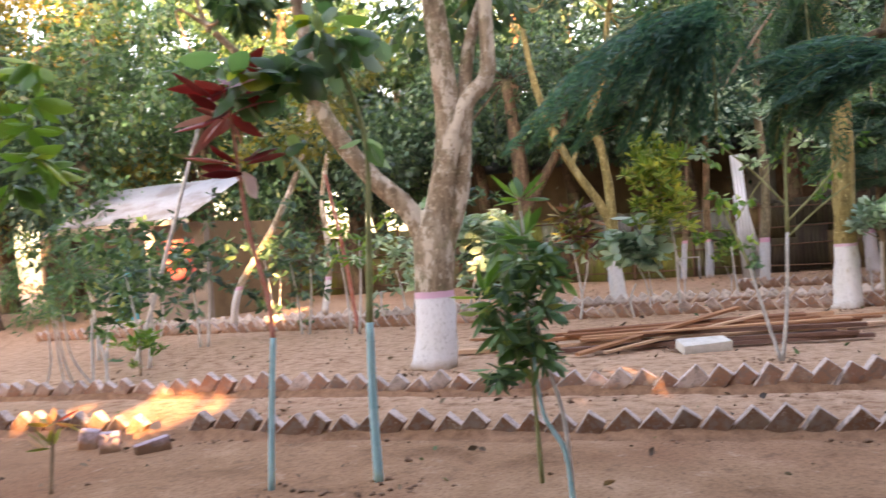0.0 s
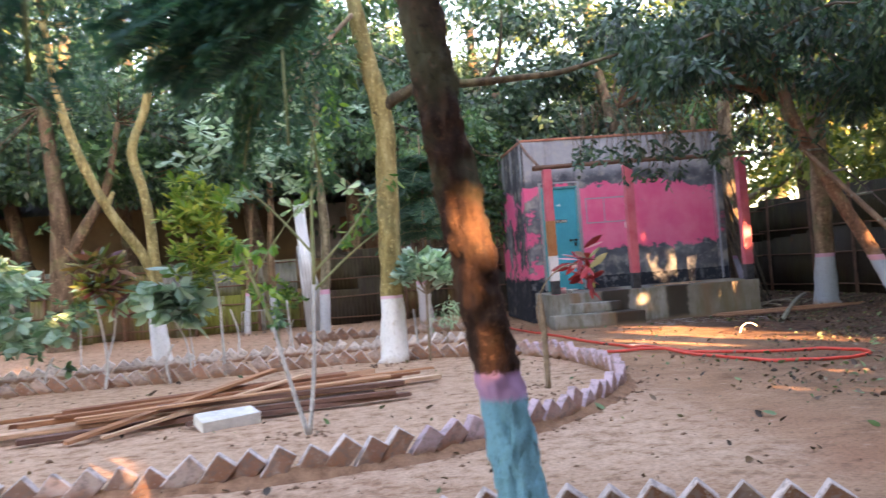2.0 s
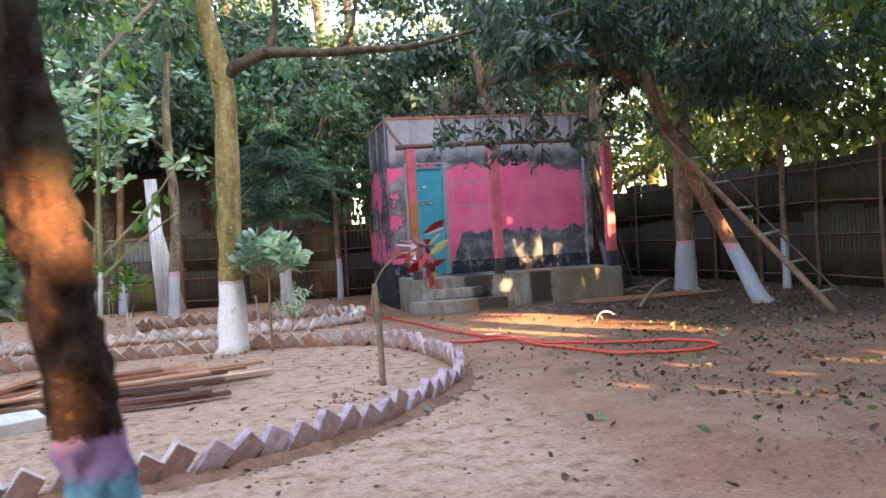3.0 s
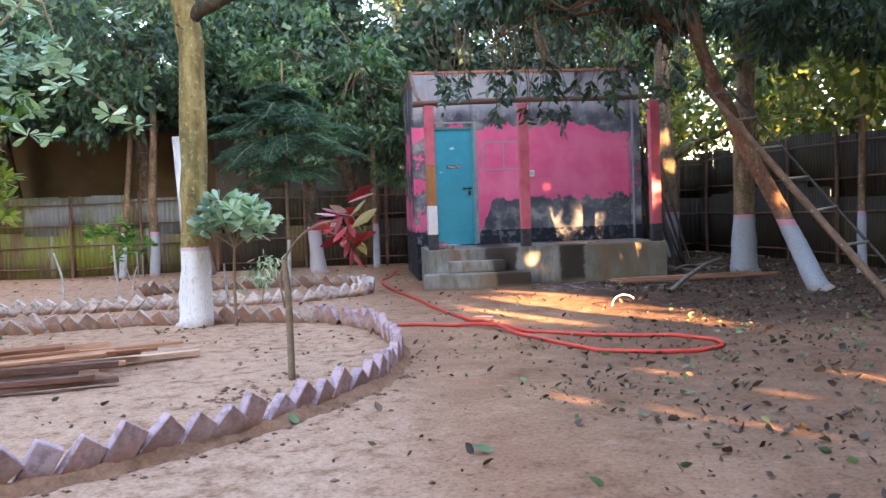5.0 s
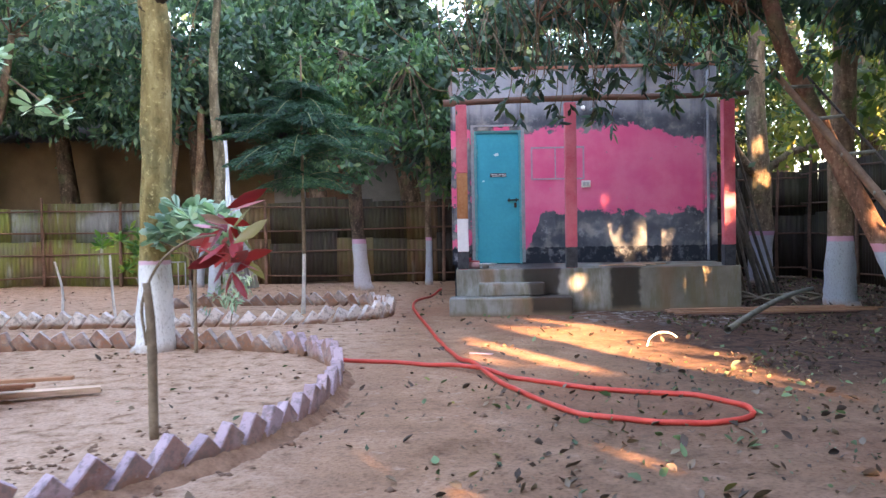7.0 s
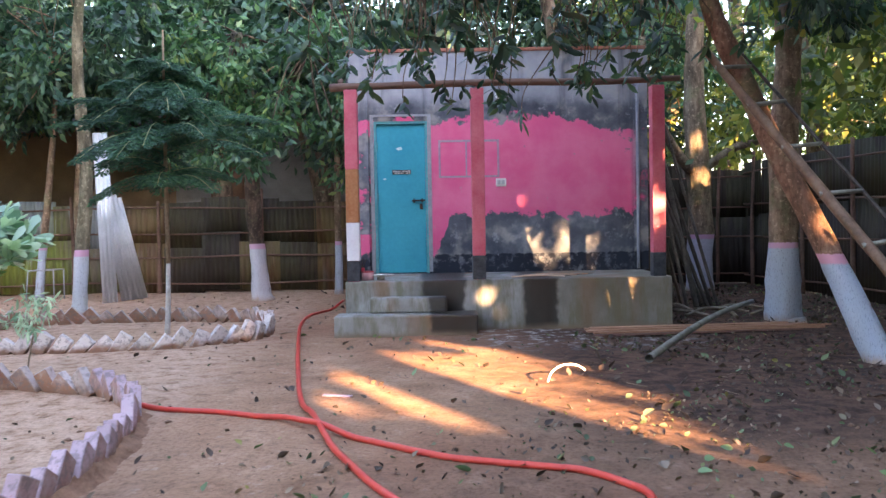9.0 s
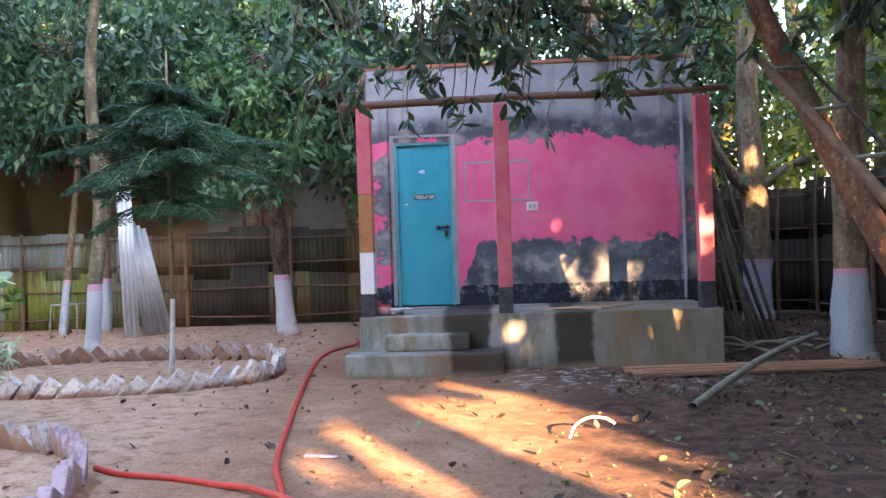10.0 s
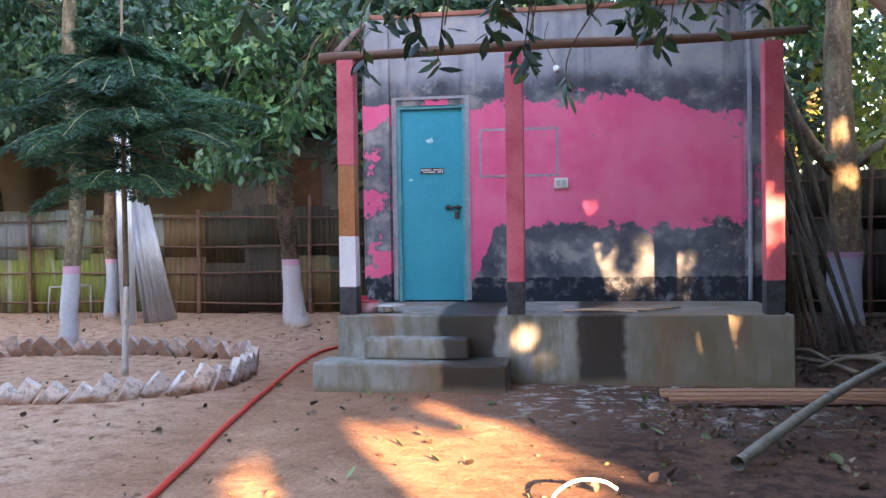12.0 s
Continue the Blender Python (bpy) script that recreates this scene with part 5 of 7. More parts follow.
def sprays():
    rng = np.random.default_rng(21)
    src = [(1.74, -2.43, 2.62), (1.15, -3.7, 2.5), (0.75, -3.4, 2.75), (2.3, -3.0, 2.75), (0.3, -3.2, 2.85), (2.7, -3.4, 2.8), (1.5, -4.2, 2.75), (3.1, -3.0, 2.95), (-0.1, -3.3, 3.0),
           (2.0, -4.0, 2.9), (0.5, -4.1, 2.95), (1.3, -2.9, 2.8), (0.1, -2.6, 3.0), (2.55, -2.5, 2.95), (3.3, -3.9, 2.9), (0.85, -4.7, 2.75), (1.9, -4.8, 2.8), (0.6, -3.7, 2.6), (2.1, -3.5, 2.62), (1.4, -3.4, 2.66), (0.05, -3.9, 2.75), (2.6, -3.9, 2.7), (0.95, -5.2, 2.62), (1.5, -5.3, 2.66), (0.5, -5.0, 2.66), (-0.2, -4.6, 2.8), (2.2, -5.2, 2.7)]
    g, ps, ds = Geo(), [], []
    for s in src:
        for _ in range(3):
            c = np.array(s) + rng.normal(size=3) * (0.16, 0.16, 0.1)
            limb(g, [(c[0] + rng.normal() * 0.2, c[1] + rng.normal() * 0.2, c[2] + 0.75), (c[0] + 0.04, c[1], c[2] + 0.3), tuple(c)], [0.009, 0.006, 0.004], 5, 0.1, 4)
            n = int(rng.integers(6, 10))
            a = rng.uniform(0, 2 * math.pi, n)
            ps.append(c + rng.normal(size=(n, 3)) * (0.02, 0.02, 0.05))
            ds.append(np.stack([np.cos(a) * 0.9, np.sin(a) * 0.9, rng.uniform(-1.1, 0.1, n)], 1))
    t = thing("leafy_branch", (2.9, -3.3, 4.0), "drooping leafy branches of long leaves in a shaded tone", "branch")
    tagged(part("twig_mass", g, B_PLAIN, t, "", True), kind="stuff")
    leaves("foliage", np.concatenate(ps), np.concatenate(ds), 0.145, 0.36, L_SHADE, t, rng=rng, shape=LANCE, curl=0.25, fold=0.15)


sprays()

# woods behind and around


def woods():
    rng = np.random.default_rng(31)
    spots = []
    for x in np.arange(-36, 17, 4.2):
        spots.append((x + rng.normal() * 0.8, 14 + rng.normal() * 1.2, rng.uniform(11.0, 15.0)))
    for x in np.arange(-40, 26, 7.0):
        spots.append((x + rng.normal() * 1.5, 22 + rng.normal() * 2, rng.uniform(15, 19)))
    for y in np.arange(-14, 14, 5.0):
        spots.append((12.5 + rng.normal(), y, rng.uniform(9, 13)))
    for y in np.arange(-14, 10, 4.5):
        spots.append((-27 + rng.normal() * 1.5, y, rng.uniform(11, 14)))
    for x, y, h in ((-18.5, 9.5, 13.5), (-21.5, 8.0, 13.5), (-15.2, 9.8, 13), (-12.6, 9.6, 12), (-26.0, 3.0, 12), (-24.0, 6.5, 12), (-28.0, -1.0, 13), (-22.0, 0.0, 10.5), (-13.5, 6.6, 7.5), (-16.5, 5.0, 7.0), (-20.0, 2.5, 8.0), (-22.5, -3.0, 8.0), (-24.0, -8.0, 8.5), (-15.5, 8.5, 9), (-19, 7, 9), (-12.0, 6.5, 7.5), (-9.2, 6.5, 7.0), (-6.6, 6.5, 7.2), (-3.9, 6.5, 7.0), (-1.5, 6.6, 7.5), (-11, 12.6, 10.0), (-8.3, 12.4, 10.5), (-5.2, 12.5, 10.5), (-2.3, 12.6, 10.0), (-6.6, 13.5, 12), (-3.8, 13.5, 12), (0.5, 6.2, 8.0), (3.2, 5.8, 8.5), (9.2, 2.0, 7.5), (9.5, -2.5, 7.0), (9.3, 6.0, 8.0), (9.6, -7, 7.0), (6.4, 8.5, 8.5)):
        spots.append((x, y, h))
    for y in np.arange(-18, 10, 3.2):
        spots.append((-31.5 + rng.normal(), y, rng.uniform(13, 17)))
    for i, (x, y, h) in enumerate(spots):
        r = 0.16 + 0.012 * h
        left = x < -20
        low = 2.6 if left else 3.0
        cr = blob(rng, (x, y, h * 0.6), (1.7, 1.4, h * 0.2), 16 + int(h), 1.2)
        cr = [(a, b, max(c, low), q) for a, b, c, q in cr]
        cr = [c for c in cr if not (-1.3 < c[0] < 0.1 and c[2] > 5.6)] or cr[:1]
        if 6.2 < y < 7.4:
            cr = [(a, min(b, 6.9), max(c, 4.2), q * 0.7) for a, b, c, q in cr]
        tree("woodland_tree", (x, y, 0), "tall leafy woodland tree behind the fence", [flare(float(x), float(y), r, (rng.normal() * 0.6, 0), float(h * 0.75), 0.3, i)], B_PLAIN,
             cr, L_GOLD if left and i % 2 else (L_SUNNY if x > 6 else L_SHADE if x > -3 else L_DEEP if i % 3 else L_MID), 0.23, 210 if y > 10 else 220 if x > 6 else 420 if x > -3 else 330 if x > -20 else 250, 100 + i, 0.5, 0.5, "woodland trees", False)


woods()


def thicket():
    """Unseen trees added at the walker's back as a screen, through whose cut gaps the sun comes."""
    rng = np.random.default_rng(51)
    across = np.array((0.88, 0.47))
    base = np.array((2.4, -23.4))
    for i, u in enumerate(np.arange(-27, 25, 2.3)):
        x, y = base + across * u + np.array((0.47, -0.88)) * rng.uniform(0, 2)
        cr = []
        tall = 8.0 if u < -17 else 17.0
        for z in np.arange(0.5, tall, 0.9):
            for _ in range(3):
                cr.append((x + rng.normal() * 1.2, y + rng.normal() * 0.8, z + rng.normal() * 0.3, rng.uniform(0.9, 1.4)))
        tree("sun_screen_tree", (x, y, 0), "unseen dense leafy tree added to screen the yard from the sun", [flare(float(x), float(y), 0.2, (0, 0), tall * 0.8, 0.2, 60 + i)], B_PLAIN, cr, L_DEEP, 0.5, 170, 300 + i, 0.4, 0.75, "thicket trees", False)
    # Second unseen row, added to stop sun leaking over and through the first
    for i, u in enumerate(np.arange(-12, 26, 3.2)):
        x, y = base + across * u + np.array((0.47, -0.88)) * rng.uniform(4, 6)
        cr = [(x + rng.normal() * 1.3, y + rng.normal() * 0.8, z, rng.uniform(1.0, 1.5)) for z in np.arange(2.0, 19.0, 0.8) for _ in range(3)]
        tree("sun_screen_tree", (x, y, 0), "unseen tall leafy tree added to close the sun screen higher up", [flare(float(x), float(y), 0.24, (0, 0), 14.0, 0.2, 90 + i)], B_PLAIN, cr, L_DEEP, 0.55, 130, 340 + i, 0.4, 0.75, "thicket trees", False)


thicket()

# ---- kerbs laid out ----
kerb([(-13.0, -11.6), (-9.7, -11.3), (-7.0, -11.18), (-4.5, -11.06), (-3.6, -10.88), (-2.8, -10.52), (-2.1, -9.92), (-1.55, -9.2), (-1.2, -8.5), (-1.05, -7.6),
      (-1.08, -6.7), (-1.3, -5.75), (-1.85, -5.0), (-2.6, -4.72), (-4.0, -4.55), (-5.7, -4.75), (-9.0, -5.05), (-14.0, -5.3), (-18.0, -5.6)],
     lambda p: PINKS if p.x > -3.4 and p.y < -4.95 else RAW, "zigzag kerb of tilted bricks round the planted bed", 1, wild=1.45, lift=0.03)
kerb([(-11.5, -12.95), (-8.8, -12.85), (-5.5, -12.68), (-3.1, -12.45), (-1.4, -12.8)], lambda p: DARKS, "zigzag kerb of dark weathered bricks beside the path", 2, skip=((-8.75, -8.3),))
kerb([(-18.0, -4.2), (-11.0, -3.6), (-6.5, -2.75), (-4.2, -2.75), (-2.6, -2.7), (-1.7, -2.35), (-1.22, -1.7), (-1.3, -0.9), (-1.75, -0.2), (-3.0, 0.1), (-4.5, -0.1), (-5.0, -0.6)],
     lambda p: WHITES if p.y < -1.2 else RAW, "limewashed zigzag brick kerb of the smaller bed", 3, wild=1.6, lift=0.035)

# ---- loose red earth thrown up along the kerbs ----
RED_EARTH = plain("red_earth", (0.17, 0.085, 0.048), (0.37, 0.205, 0.125), 9, 0.96, bump=1.0, fine=60)


def earth_ridge(points, wide, tall, seed, label):
    """A low uneven bank of crumbly earth on the outer foot of a kerb."""
    line = spline([(x, y, 0) for x, y in points], 44)
    g, rows, n = Geo(), [], 9
    for i, p in enumerate(line):
        d = (line[min(i + 1, len(line) - 1)] - line[max(i - 1, 0)]).normalized()
        out = Vector((d.y, -d.x, 0))
        w = wide * (1 + 0.5 * noise.noise(p * 1.1 + Vector((seed, 0, 0))) + 0.35 * noise.noise(p * 5))
        for j in range(n):
            u = j / (n - 1)
            q = p + out * (0.015 + w * u)
            h = tall * (1 - u) ** 1.4 * (1 + 0.7 * noise.noise(p * 2.3 + Vector((0, 0, u * 2)))) + (0.02 * noise.noise(q * 13) + 0.012 * noise.noise(q * 31)) * (1 - u * 0.5) - 0.02 * u * u
            rows.append((q.x, q.y, ground_height(q.x, q.y) + max(h, -0.014)))
    f = [(i * n + j, (i + 1) * n + j, (i + 1) * n + j + 1, i * n + j + 1) for i in range(len(line) - 1) for j in range(n - 1)]
    solo("loose_earth", g.add(rows, f), RED_EARTH, label, "earth", kind="stuff", smooth=True)


earth_ridge([(-13.0, -11.6), (-9.7, -11.3), (-7.0, -11.18), (-4.5, -11.06), (-3.6, -10.88), (-2.8, -10.52), (-2.1, -9.92), (-1.55, -9.2), (-1.2, -8.5), (-1.05, -7.6), (-1.08, -6.7), (-1.3, -5.75)], 0.15, 0.06, 3, "bank of loose red earth along the zigzag kerb")
earth_ridge([(-11.5, -12.95), (-8.8, -12.85), (-5.5, -12.68), (-3.1, -12.45), (-1.4, -12.8)], 0.17, 0.055, 8, "bank of loose red earth along the dark kerb")

# ---- loose bricks where the kerb is broken ----
LOOSE = brick_mesh("loose_brick", 40, brick("brick_violet", (0.62, 0.50, 0.58), 0.9))
for x, y, yaw, tilt in ((-8.98, -13.25, 20, -30), (-8.72, -13.3, 35, -38), (-8.38, -13.3, 60, 42)):
    ob = tagged(new("loose_brick", LOOSE), "loose brick fallen out of the kerb", "brick", "fallen bricks")
    ob.matrix_basis = pose(x, y, -0.035, 0, tilt, yaw)

# ---- timber pile ----


def plank(a, b, w, h, material, label, group, roll=0.0):
    """A sawn plank from a to b."""
    a, b = Vector(a), Vector(b)
    d = b - a
    bm = bevelled(-d.length / 2, d.length / 2, -w / 2, w / 2, -h / 2, h / 2, 0.004, 0.004)
    m = Matrix.Translation((a + b) / 2) @ d.to_track_quat("X", "Z").to_matrix().to_4x4() @ pose(0, 0, 0, roll)
    return solo("plank", bm, material, label, "plank", group, m=m)


rq = random.Random(12)
ends = [((-7.75, -8.75, 0.03), (-3.5, -7.75, 0.05)), ((-7.3, -8.85, 0.05), (-3.3, -7.7, 0.09)), ((-6.9, -8.5, 0.03), (-2.85, -6.95, 0.03)), ((-6.7, -8.9, 0.03), (-3.6, -7.95, 0.05)),
        ((-7.0, -8.3, 0.08), (-3.3, -7.2, 0.10)), ((-6.3, -8.6, 0.11), (-3.45, -7.45, 0.14)), ((-6.8, -8.6, 0.12), (-3.7, -7.65, 0.15)), ((-6.0, -8.25, 0.15), (-3.6, -7.1, 0.17)),
        ((-5.6, -8.5, 0.16), (-3.3, -7.9, 0.12)), ((-6.5, -8.35, 0.17), (-3.9, -7.35, 0.19)), ((-5.3, -8.75, 0.03), (-3.25, -8.1, 0.03)), ((-5.2, -8.6, 0.075), (-3.4, -8.2, 0.075))]
for i, (a, b) in enumerate(ends):
    dark = i in (8, 10, 11, 3)
    plank(a, b, rq.uniform(0.08, 0.13), rq.uniform(0.032, 0.05), PLANK_DARK if dark else PLANK, "long dark weathered plank in the timber pile" if dark else "long sawn plank in the timber pile", "planks of the timber pile", rq.uniform(-8, 8))
for i in range(4):
    s = rq.uniform(-0.1, 0.4)
    a, b = (-7.5 + rq.uniform(-0.2, 1.6), -8.75 + s + rq.uniform(-0.1, 0.1), 0.14 + 0.012 * i), (-3.4 + rq.uniform(-0.6, 0.5), -7.55 + s * 0.7 + rq.uniform(-0.3, 0.3), 0.15 + 0.011 * i)
    plank(a, b, rq.uniform(0.045, 0.07), rq.uniform(0.022, 0.03), PLANK, "thin sawn batten on the timber pile", "battens of the timber pile", rq.uniform(-10, 10))
plank((-6.22, -9.1, 0.02), (-4.63, -7.45, 0.31), 0.09, 0.035, PLANK, "plank lying crosswise on the timber pile", "planks of the timber pile")
plank((-5.95, -9.0, 0.02), (-4.3, -7.6, 0.25), 0.06, 0.03, PLANK, "thin plank lying crosswise on the timber pile", "planks of the timber pile")
solo("white_block", bevelled(-0.27, 0.27, -0.12, 0.12, 0.0, 0.105, 0.01, 0.008), plain("block_white", (0.52, 0.50, 0.46), (0.72, 0.70, 0.66), 9, 0.85, world=False), "pale chipped block leaning on the timber pile", "block", m=pose(-4.93, -8.78, 0.0, 12, 0, 31))

# ---- hose, tube, poles ----
g = Geo()
path = [(-0.62, 1.5), (-0.78, 1.2), (-0.97, 0.4), (-0.95, -0.6), (-0.79, -1.8), (-0.62, -2.9), (-0.46, -3.9), (-0.2, -5.38), (0.01, -6.1), (0.25, -6.85), (0.62, -7.66), (1.0, -7.95), (1.46, -8.04), (1.72, -7.9),
        (1.79, -7.62), (1.64, -7.33), (1.31, -7.1), (0.81, -6.9), (0.35, -6.5), (0.03, -6.23), (-0.42, -5.88), (-1.06, -5.62), (-1.35, -5.45)]
c = spline([(x, y, 0.018 + (0.035 if abs(x - 0.02) < 0.06 and y > -6.3 else 0) + (0.1 if y > 1.3 else 0)) for x, y in path], 9)
c = [Vector((p.x, p.y, p.z + ground_height(p.x, p.y))) for p in c]
g.tube(c, [0.02] * len(c), 8)
solo("garden_hose", g, HOSE, "red rubber garden hose lying in a loop on the earth", "hose", smooth=True)
g = Geo()
limb(g, [(1.7, -4.8, -0.01), (1.74, -4.78, 0.07), (1.84, -4.73, 0.115), (1.96, -4.68, 0.1), (2.03, -4.65, 0.055)], [0.009] * 5, 8, 0)
solo("bent_tube", g, PLASTIC, "short bent white plastic tube sticking out of the earth", "tube", smooth=True)


def bamboo(a, b, r, material, label, group="", sag=0.0):
    """A bamboo pole with its nodes, open at the ends."""
    a, b = Vector(a), Vector(b)
    n = max(6, int((b - a).length / 0.3))
    pts, rad = [], []
    for i in range(n):
        for k, s in ((0.0, 1.14), (0.06, 1.0), (0.94, 0.98)):
            t = (i + k) / n
            p = a.lerp(b, t)
            p.z -= sag * math.sin(math.pi * t)
            pts.append(p)
            rad.append(r * s * (1 - 0.2 * t))
    g = Geo().tube(pts, rad, 9, 0.03, cap=False)
    d = (b - a).normalized()
    g.tube([a + d * 0.12, a + d * 0.1], [r * 0.7, r * 0.7], 9)
    me = g.mesh("bamboo_pole")
    ob = solo("bamboo_pole", me, material, label, "pole", group)
    return ob


bamboo((2.70, -4.11, 0.05), (4.87, -0.86, 0.22), 0.036, OLD_POLE, "crooked grey-green bamboo pole lying on the ground", sag=-0.07)
rq = random.Random(5)
for i in range(9):
    x, y = 4.25 + i * 0.09 + rq.uniform(-0.05, 0.05), 0.35 + rq.uniform(0, 0.75)
    bamboo((x, y, 0.0), (3.86 + rq.uniform(0, 0.22), y * 0.6 + rq.uniform(-0.1, 0.2), 2.0 + rq.uniform(0, 0.9)), rq.uniform(0.025, 0.042), rq.choice([BAMBOO_BROWN, DARK_POLE, DARK_POLE]), "dry bamboo pole leaning against the house corner", "leaning bamboo poles")
for i in range(8):
    y = -2.35 + i * 0.055
    plank((2.4 + rq.uniform(0, 0.4), y, 0.02 + 0.022 * (i % 3)), (5.0 + rq.uniform(-0.3, 0.3), y + rq.uniform(0.1, 0.28), 0.025 + 0.022 * (i % 3)), 0.045, 0.02, LATH if i % 3 else PLANK_DARK, "split timber lath on the ground beside the porch", "laths beside the porch", rq.uniform(-20, 20))
for i in range(9):
    x, y = rq.uniform(4.0, 5.0), rq.uniform(-1.2, 0.0)
    g = Geo()
    a = rq.uniform(0, 3.1)
    limb(g, [(x, y, 0.03), (x + 0.35 * math.cos(a), y + 0.35 * math.sin(a), 0.05 + rq.uniform(0, 0.06)), (x + 0.75 * math.cos(a), y + 0.75 * math.sin(a), 0.04)], [0.022, 0.024, 0.015], 7, 0.15)
    solo("firewood_stick", g, BAMBOO_BROWN, "short firewood stick in a heap beside the house", "stick", "firewood heap", smooth=True)

# ladder against the slanting tree
lad = thing("ladder", (4.46, -6.29, 0), "home-made bamboo ladder leaning against the slanting tree", "ladder")
LA, LB = Vector((4.46, -6.29, -0.02)), Vector((3.37, -3.62, 2.88))
off = Vector((0.32, 0.05, 0.03))
for a, b, r, m in ((LA, LB, 0.045, LADDER_POLE), (LA + off, LB + off, 0.017, IRON)):
    g = Geo()
    limb(g, [a, a.lerp(b, 0.35) + Vector((0.01, 0, -0.02)), a.lerp(b, 0.7), b], [r, r, r * 0.95, r * 0.85], 9, 0.14, 8)
    part("rail", g, m, lad, "", True)
for i in range(7):
    p = LA.lerp(LB, 0.1 + i * 0.138)
    part("rung", Geo().tube([p - off * 0.12, p + off * 1.02 + Vector((0, 0, 0.012 * (i % 3 - 1)))], [0.021, 0.018], 7), OLD_POLE, lad, "", True)

# corrugated sheets stood against the slender tree
for i, (x, y, w, tall, lx, ly, yaw) in enumerate(((-4.07, 1.5, 0.23, 2.72, -3, 5, 8), (-4.17, 1.72, 0.18, 1.85, -6, 6, -20), (-3.93, 1.9, 0.16, 1.8, -7, 8, 30), (-3.84, 2.1, 0.16, 1.76, -8.5, 8, 40), (-3.76, 2.3, 0.16, 1.72, -10, 8, 48))):
    solo("zinc_sheet", corrugated(-0.57 * w, 0.57 * w, 0, tall * 1.1, 0.074, 0.017), ZINC, "new shiny corrugated zinc sheet leaning on a tree" if i else "tall rolled zinc sheet leaning on a tree", "sheet", "zinc sheets", smooth=True, m=pose(x - 0.78, y + 1.6, 0.0, -ly, lx, yaw))

# folding stand by the back fence
st = thing("metal_stand", (-6.35, 3.9, 0), "thin metal stool frame near the fence", "stand")
for dx, dy in ((0, 0), (0.46, 0), (0, 0.42), (0.46, 0.42)):
    part("leg", Geo().tube([(-6.6 + dx * 1.1, 3.7 + dy, 0), (-6.56 + dx, 3.72 + dy, 0.55)], [0.012, 0.012], 7), GREY, st, "", True)
part("top_rail", Geo().tube([(-6.56, 3.72, 0.55), (-6.1, 3.72, 0.555), (-6.1, 4.14, 0.55), (-6.56, 4.14, 0.55), (-6.56, 3.72, 0.55)], [0.012] * 5, 7), GREY, st, "", True)

# ---- plants ----


def plant(name, at, label, category, stems, tufts, leaf, size, width=0.4, mode="rosette", lift=(-0.2, 1.1), seed=1, droop=0.3, fold=0.2, shape=LANCE):
    """stems: (points, radii, material); tufts: (centre, reach, number of leaves)."""
    rng = np.random.default_rng(seed)
    t = thing(name, at, label, category)
    for pts, radii, m in stems:
        g = Geo()
        limb(g, pts, radii, 8, 0.1, 5)
        part("stem", g, m, t, "", True)
    ps, ds = [], []
    for cen, reach, n in tufts:
        if mode == "rosette":
            p, d = rosette(rng, cen, n, lift, 0.015)
            p = p + rng.normal(size=p.shape) * reach * 0.3
        else:
            p, d = clumps(rng, [cen], [reach], n, 0.85, droop)
        ps.append(p), ds.append(d)
    if ps:
        leaves("foliage", np.concatenate(ps), np.concatenate(ds), size, width, leaf, t, rng=rng, fold=fold, gaps=False, shape=shape, curl=0.2)
    return t


def near_tufts(rng, c, spread, n, k, reach=0.06):
    return [(tuple(np.array(c) + rng.normal(size=3) * np.array(spread)), reach, k) for _ in range(n)]


RP = np.random.default_rng(8)
# red-leaved plant on its blue stem close to the path
plant("cordyline", (-6.870, -14.010, 0), "tall red-leaved cordyline with blue painted stem", "plant",
      [([(-6.870, -14.010, -0.03), (-6.840, -13.990, 0.45), (-6.810, -13.970, 0.85)], [0.018, 0.017, 0.016], STEM_BLUE),
       ([(-6.810, -13.970, 0.85), (-6.820, -13.980, 1.1), (-6.890, -14.020, 1.5), (-6.940, -14.050, 2.25)], [0.016, 0.014, 0.012, 0.008], STEM_RED)],
      [((-6.940, -14.050, 2.15), 0.1, 20), ((-6.930, -14.040, 2.3), 0.1, 16), ((-6.900, -14.030, 1.85), 0.08, 10)], L_RED, 0.30, 0.3, lift=(-0.6, 0.9), seed=3)
# sapling with broad leaves and blue stem
plant("sapling", (-6.290, -13.790, 0), "broad-leaved sapling with blue painted stem", "sapling",
      [([(-6.290, -13.790, -0.03), (-6.290, -13.785, 0.45), (-6.280, -13.780, 0.9)], [0.027, 0.025, 0.022], STEM_BLUE),
       ([(-6.280, -13.780, 0.9), (-6.250, -13.770, 1.4), (-6.240, -13.760, 2.0), (-6.400, -13.870, 2.6)], [0.021, 0.018, 0.014, 0.008], STEM_GREEN),
       ([(-6.240, -13.760, 2.0), (-6.450, -13.920, 2.25), (-6.800, -14.170, 2.4)], [0.009, 0.008, 0.004], STEM_GREEN)],
      [((-6.550, -13.970, 2.35), 0.22, 26), ((-6.800, -14.170, 2.35), 0.2, 20), ((-6.300, -13.820, 2.45), 0.2, 22), ((-6.240, -13.770, 1.95), 0.05, 4), ((-6.600, -14.020, 1.95), 0.08, 5), ((-6.400, -13.870, 2.65), 0.2, 20)], L_BROAD, 0.2, 0.62, lift=(-1.1, 0.3), seed=4)
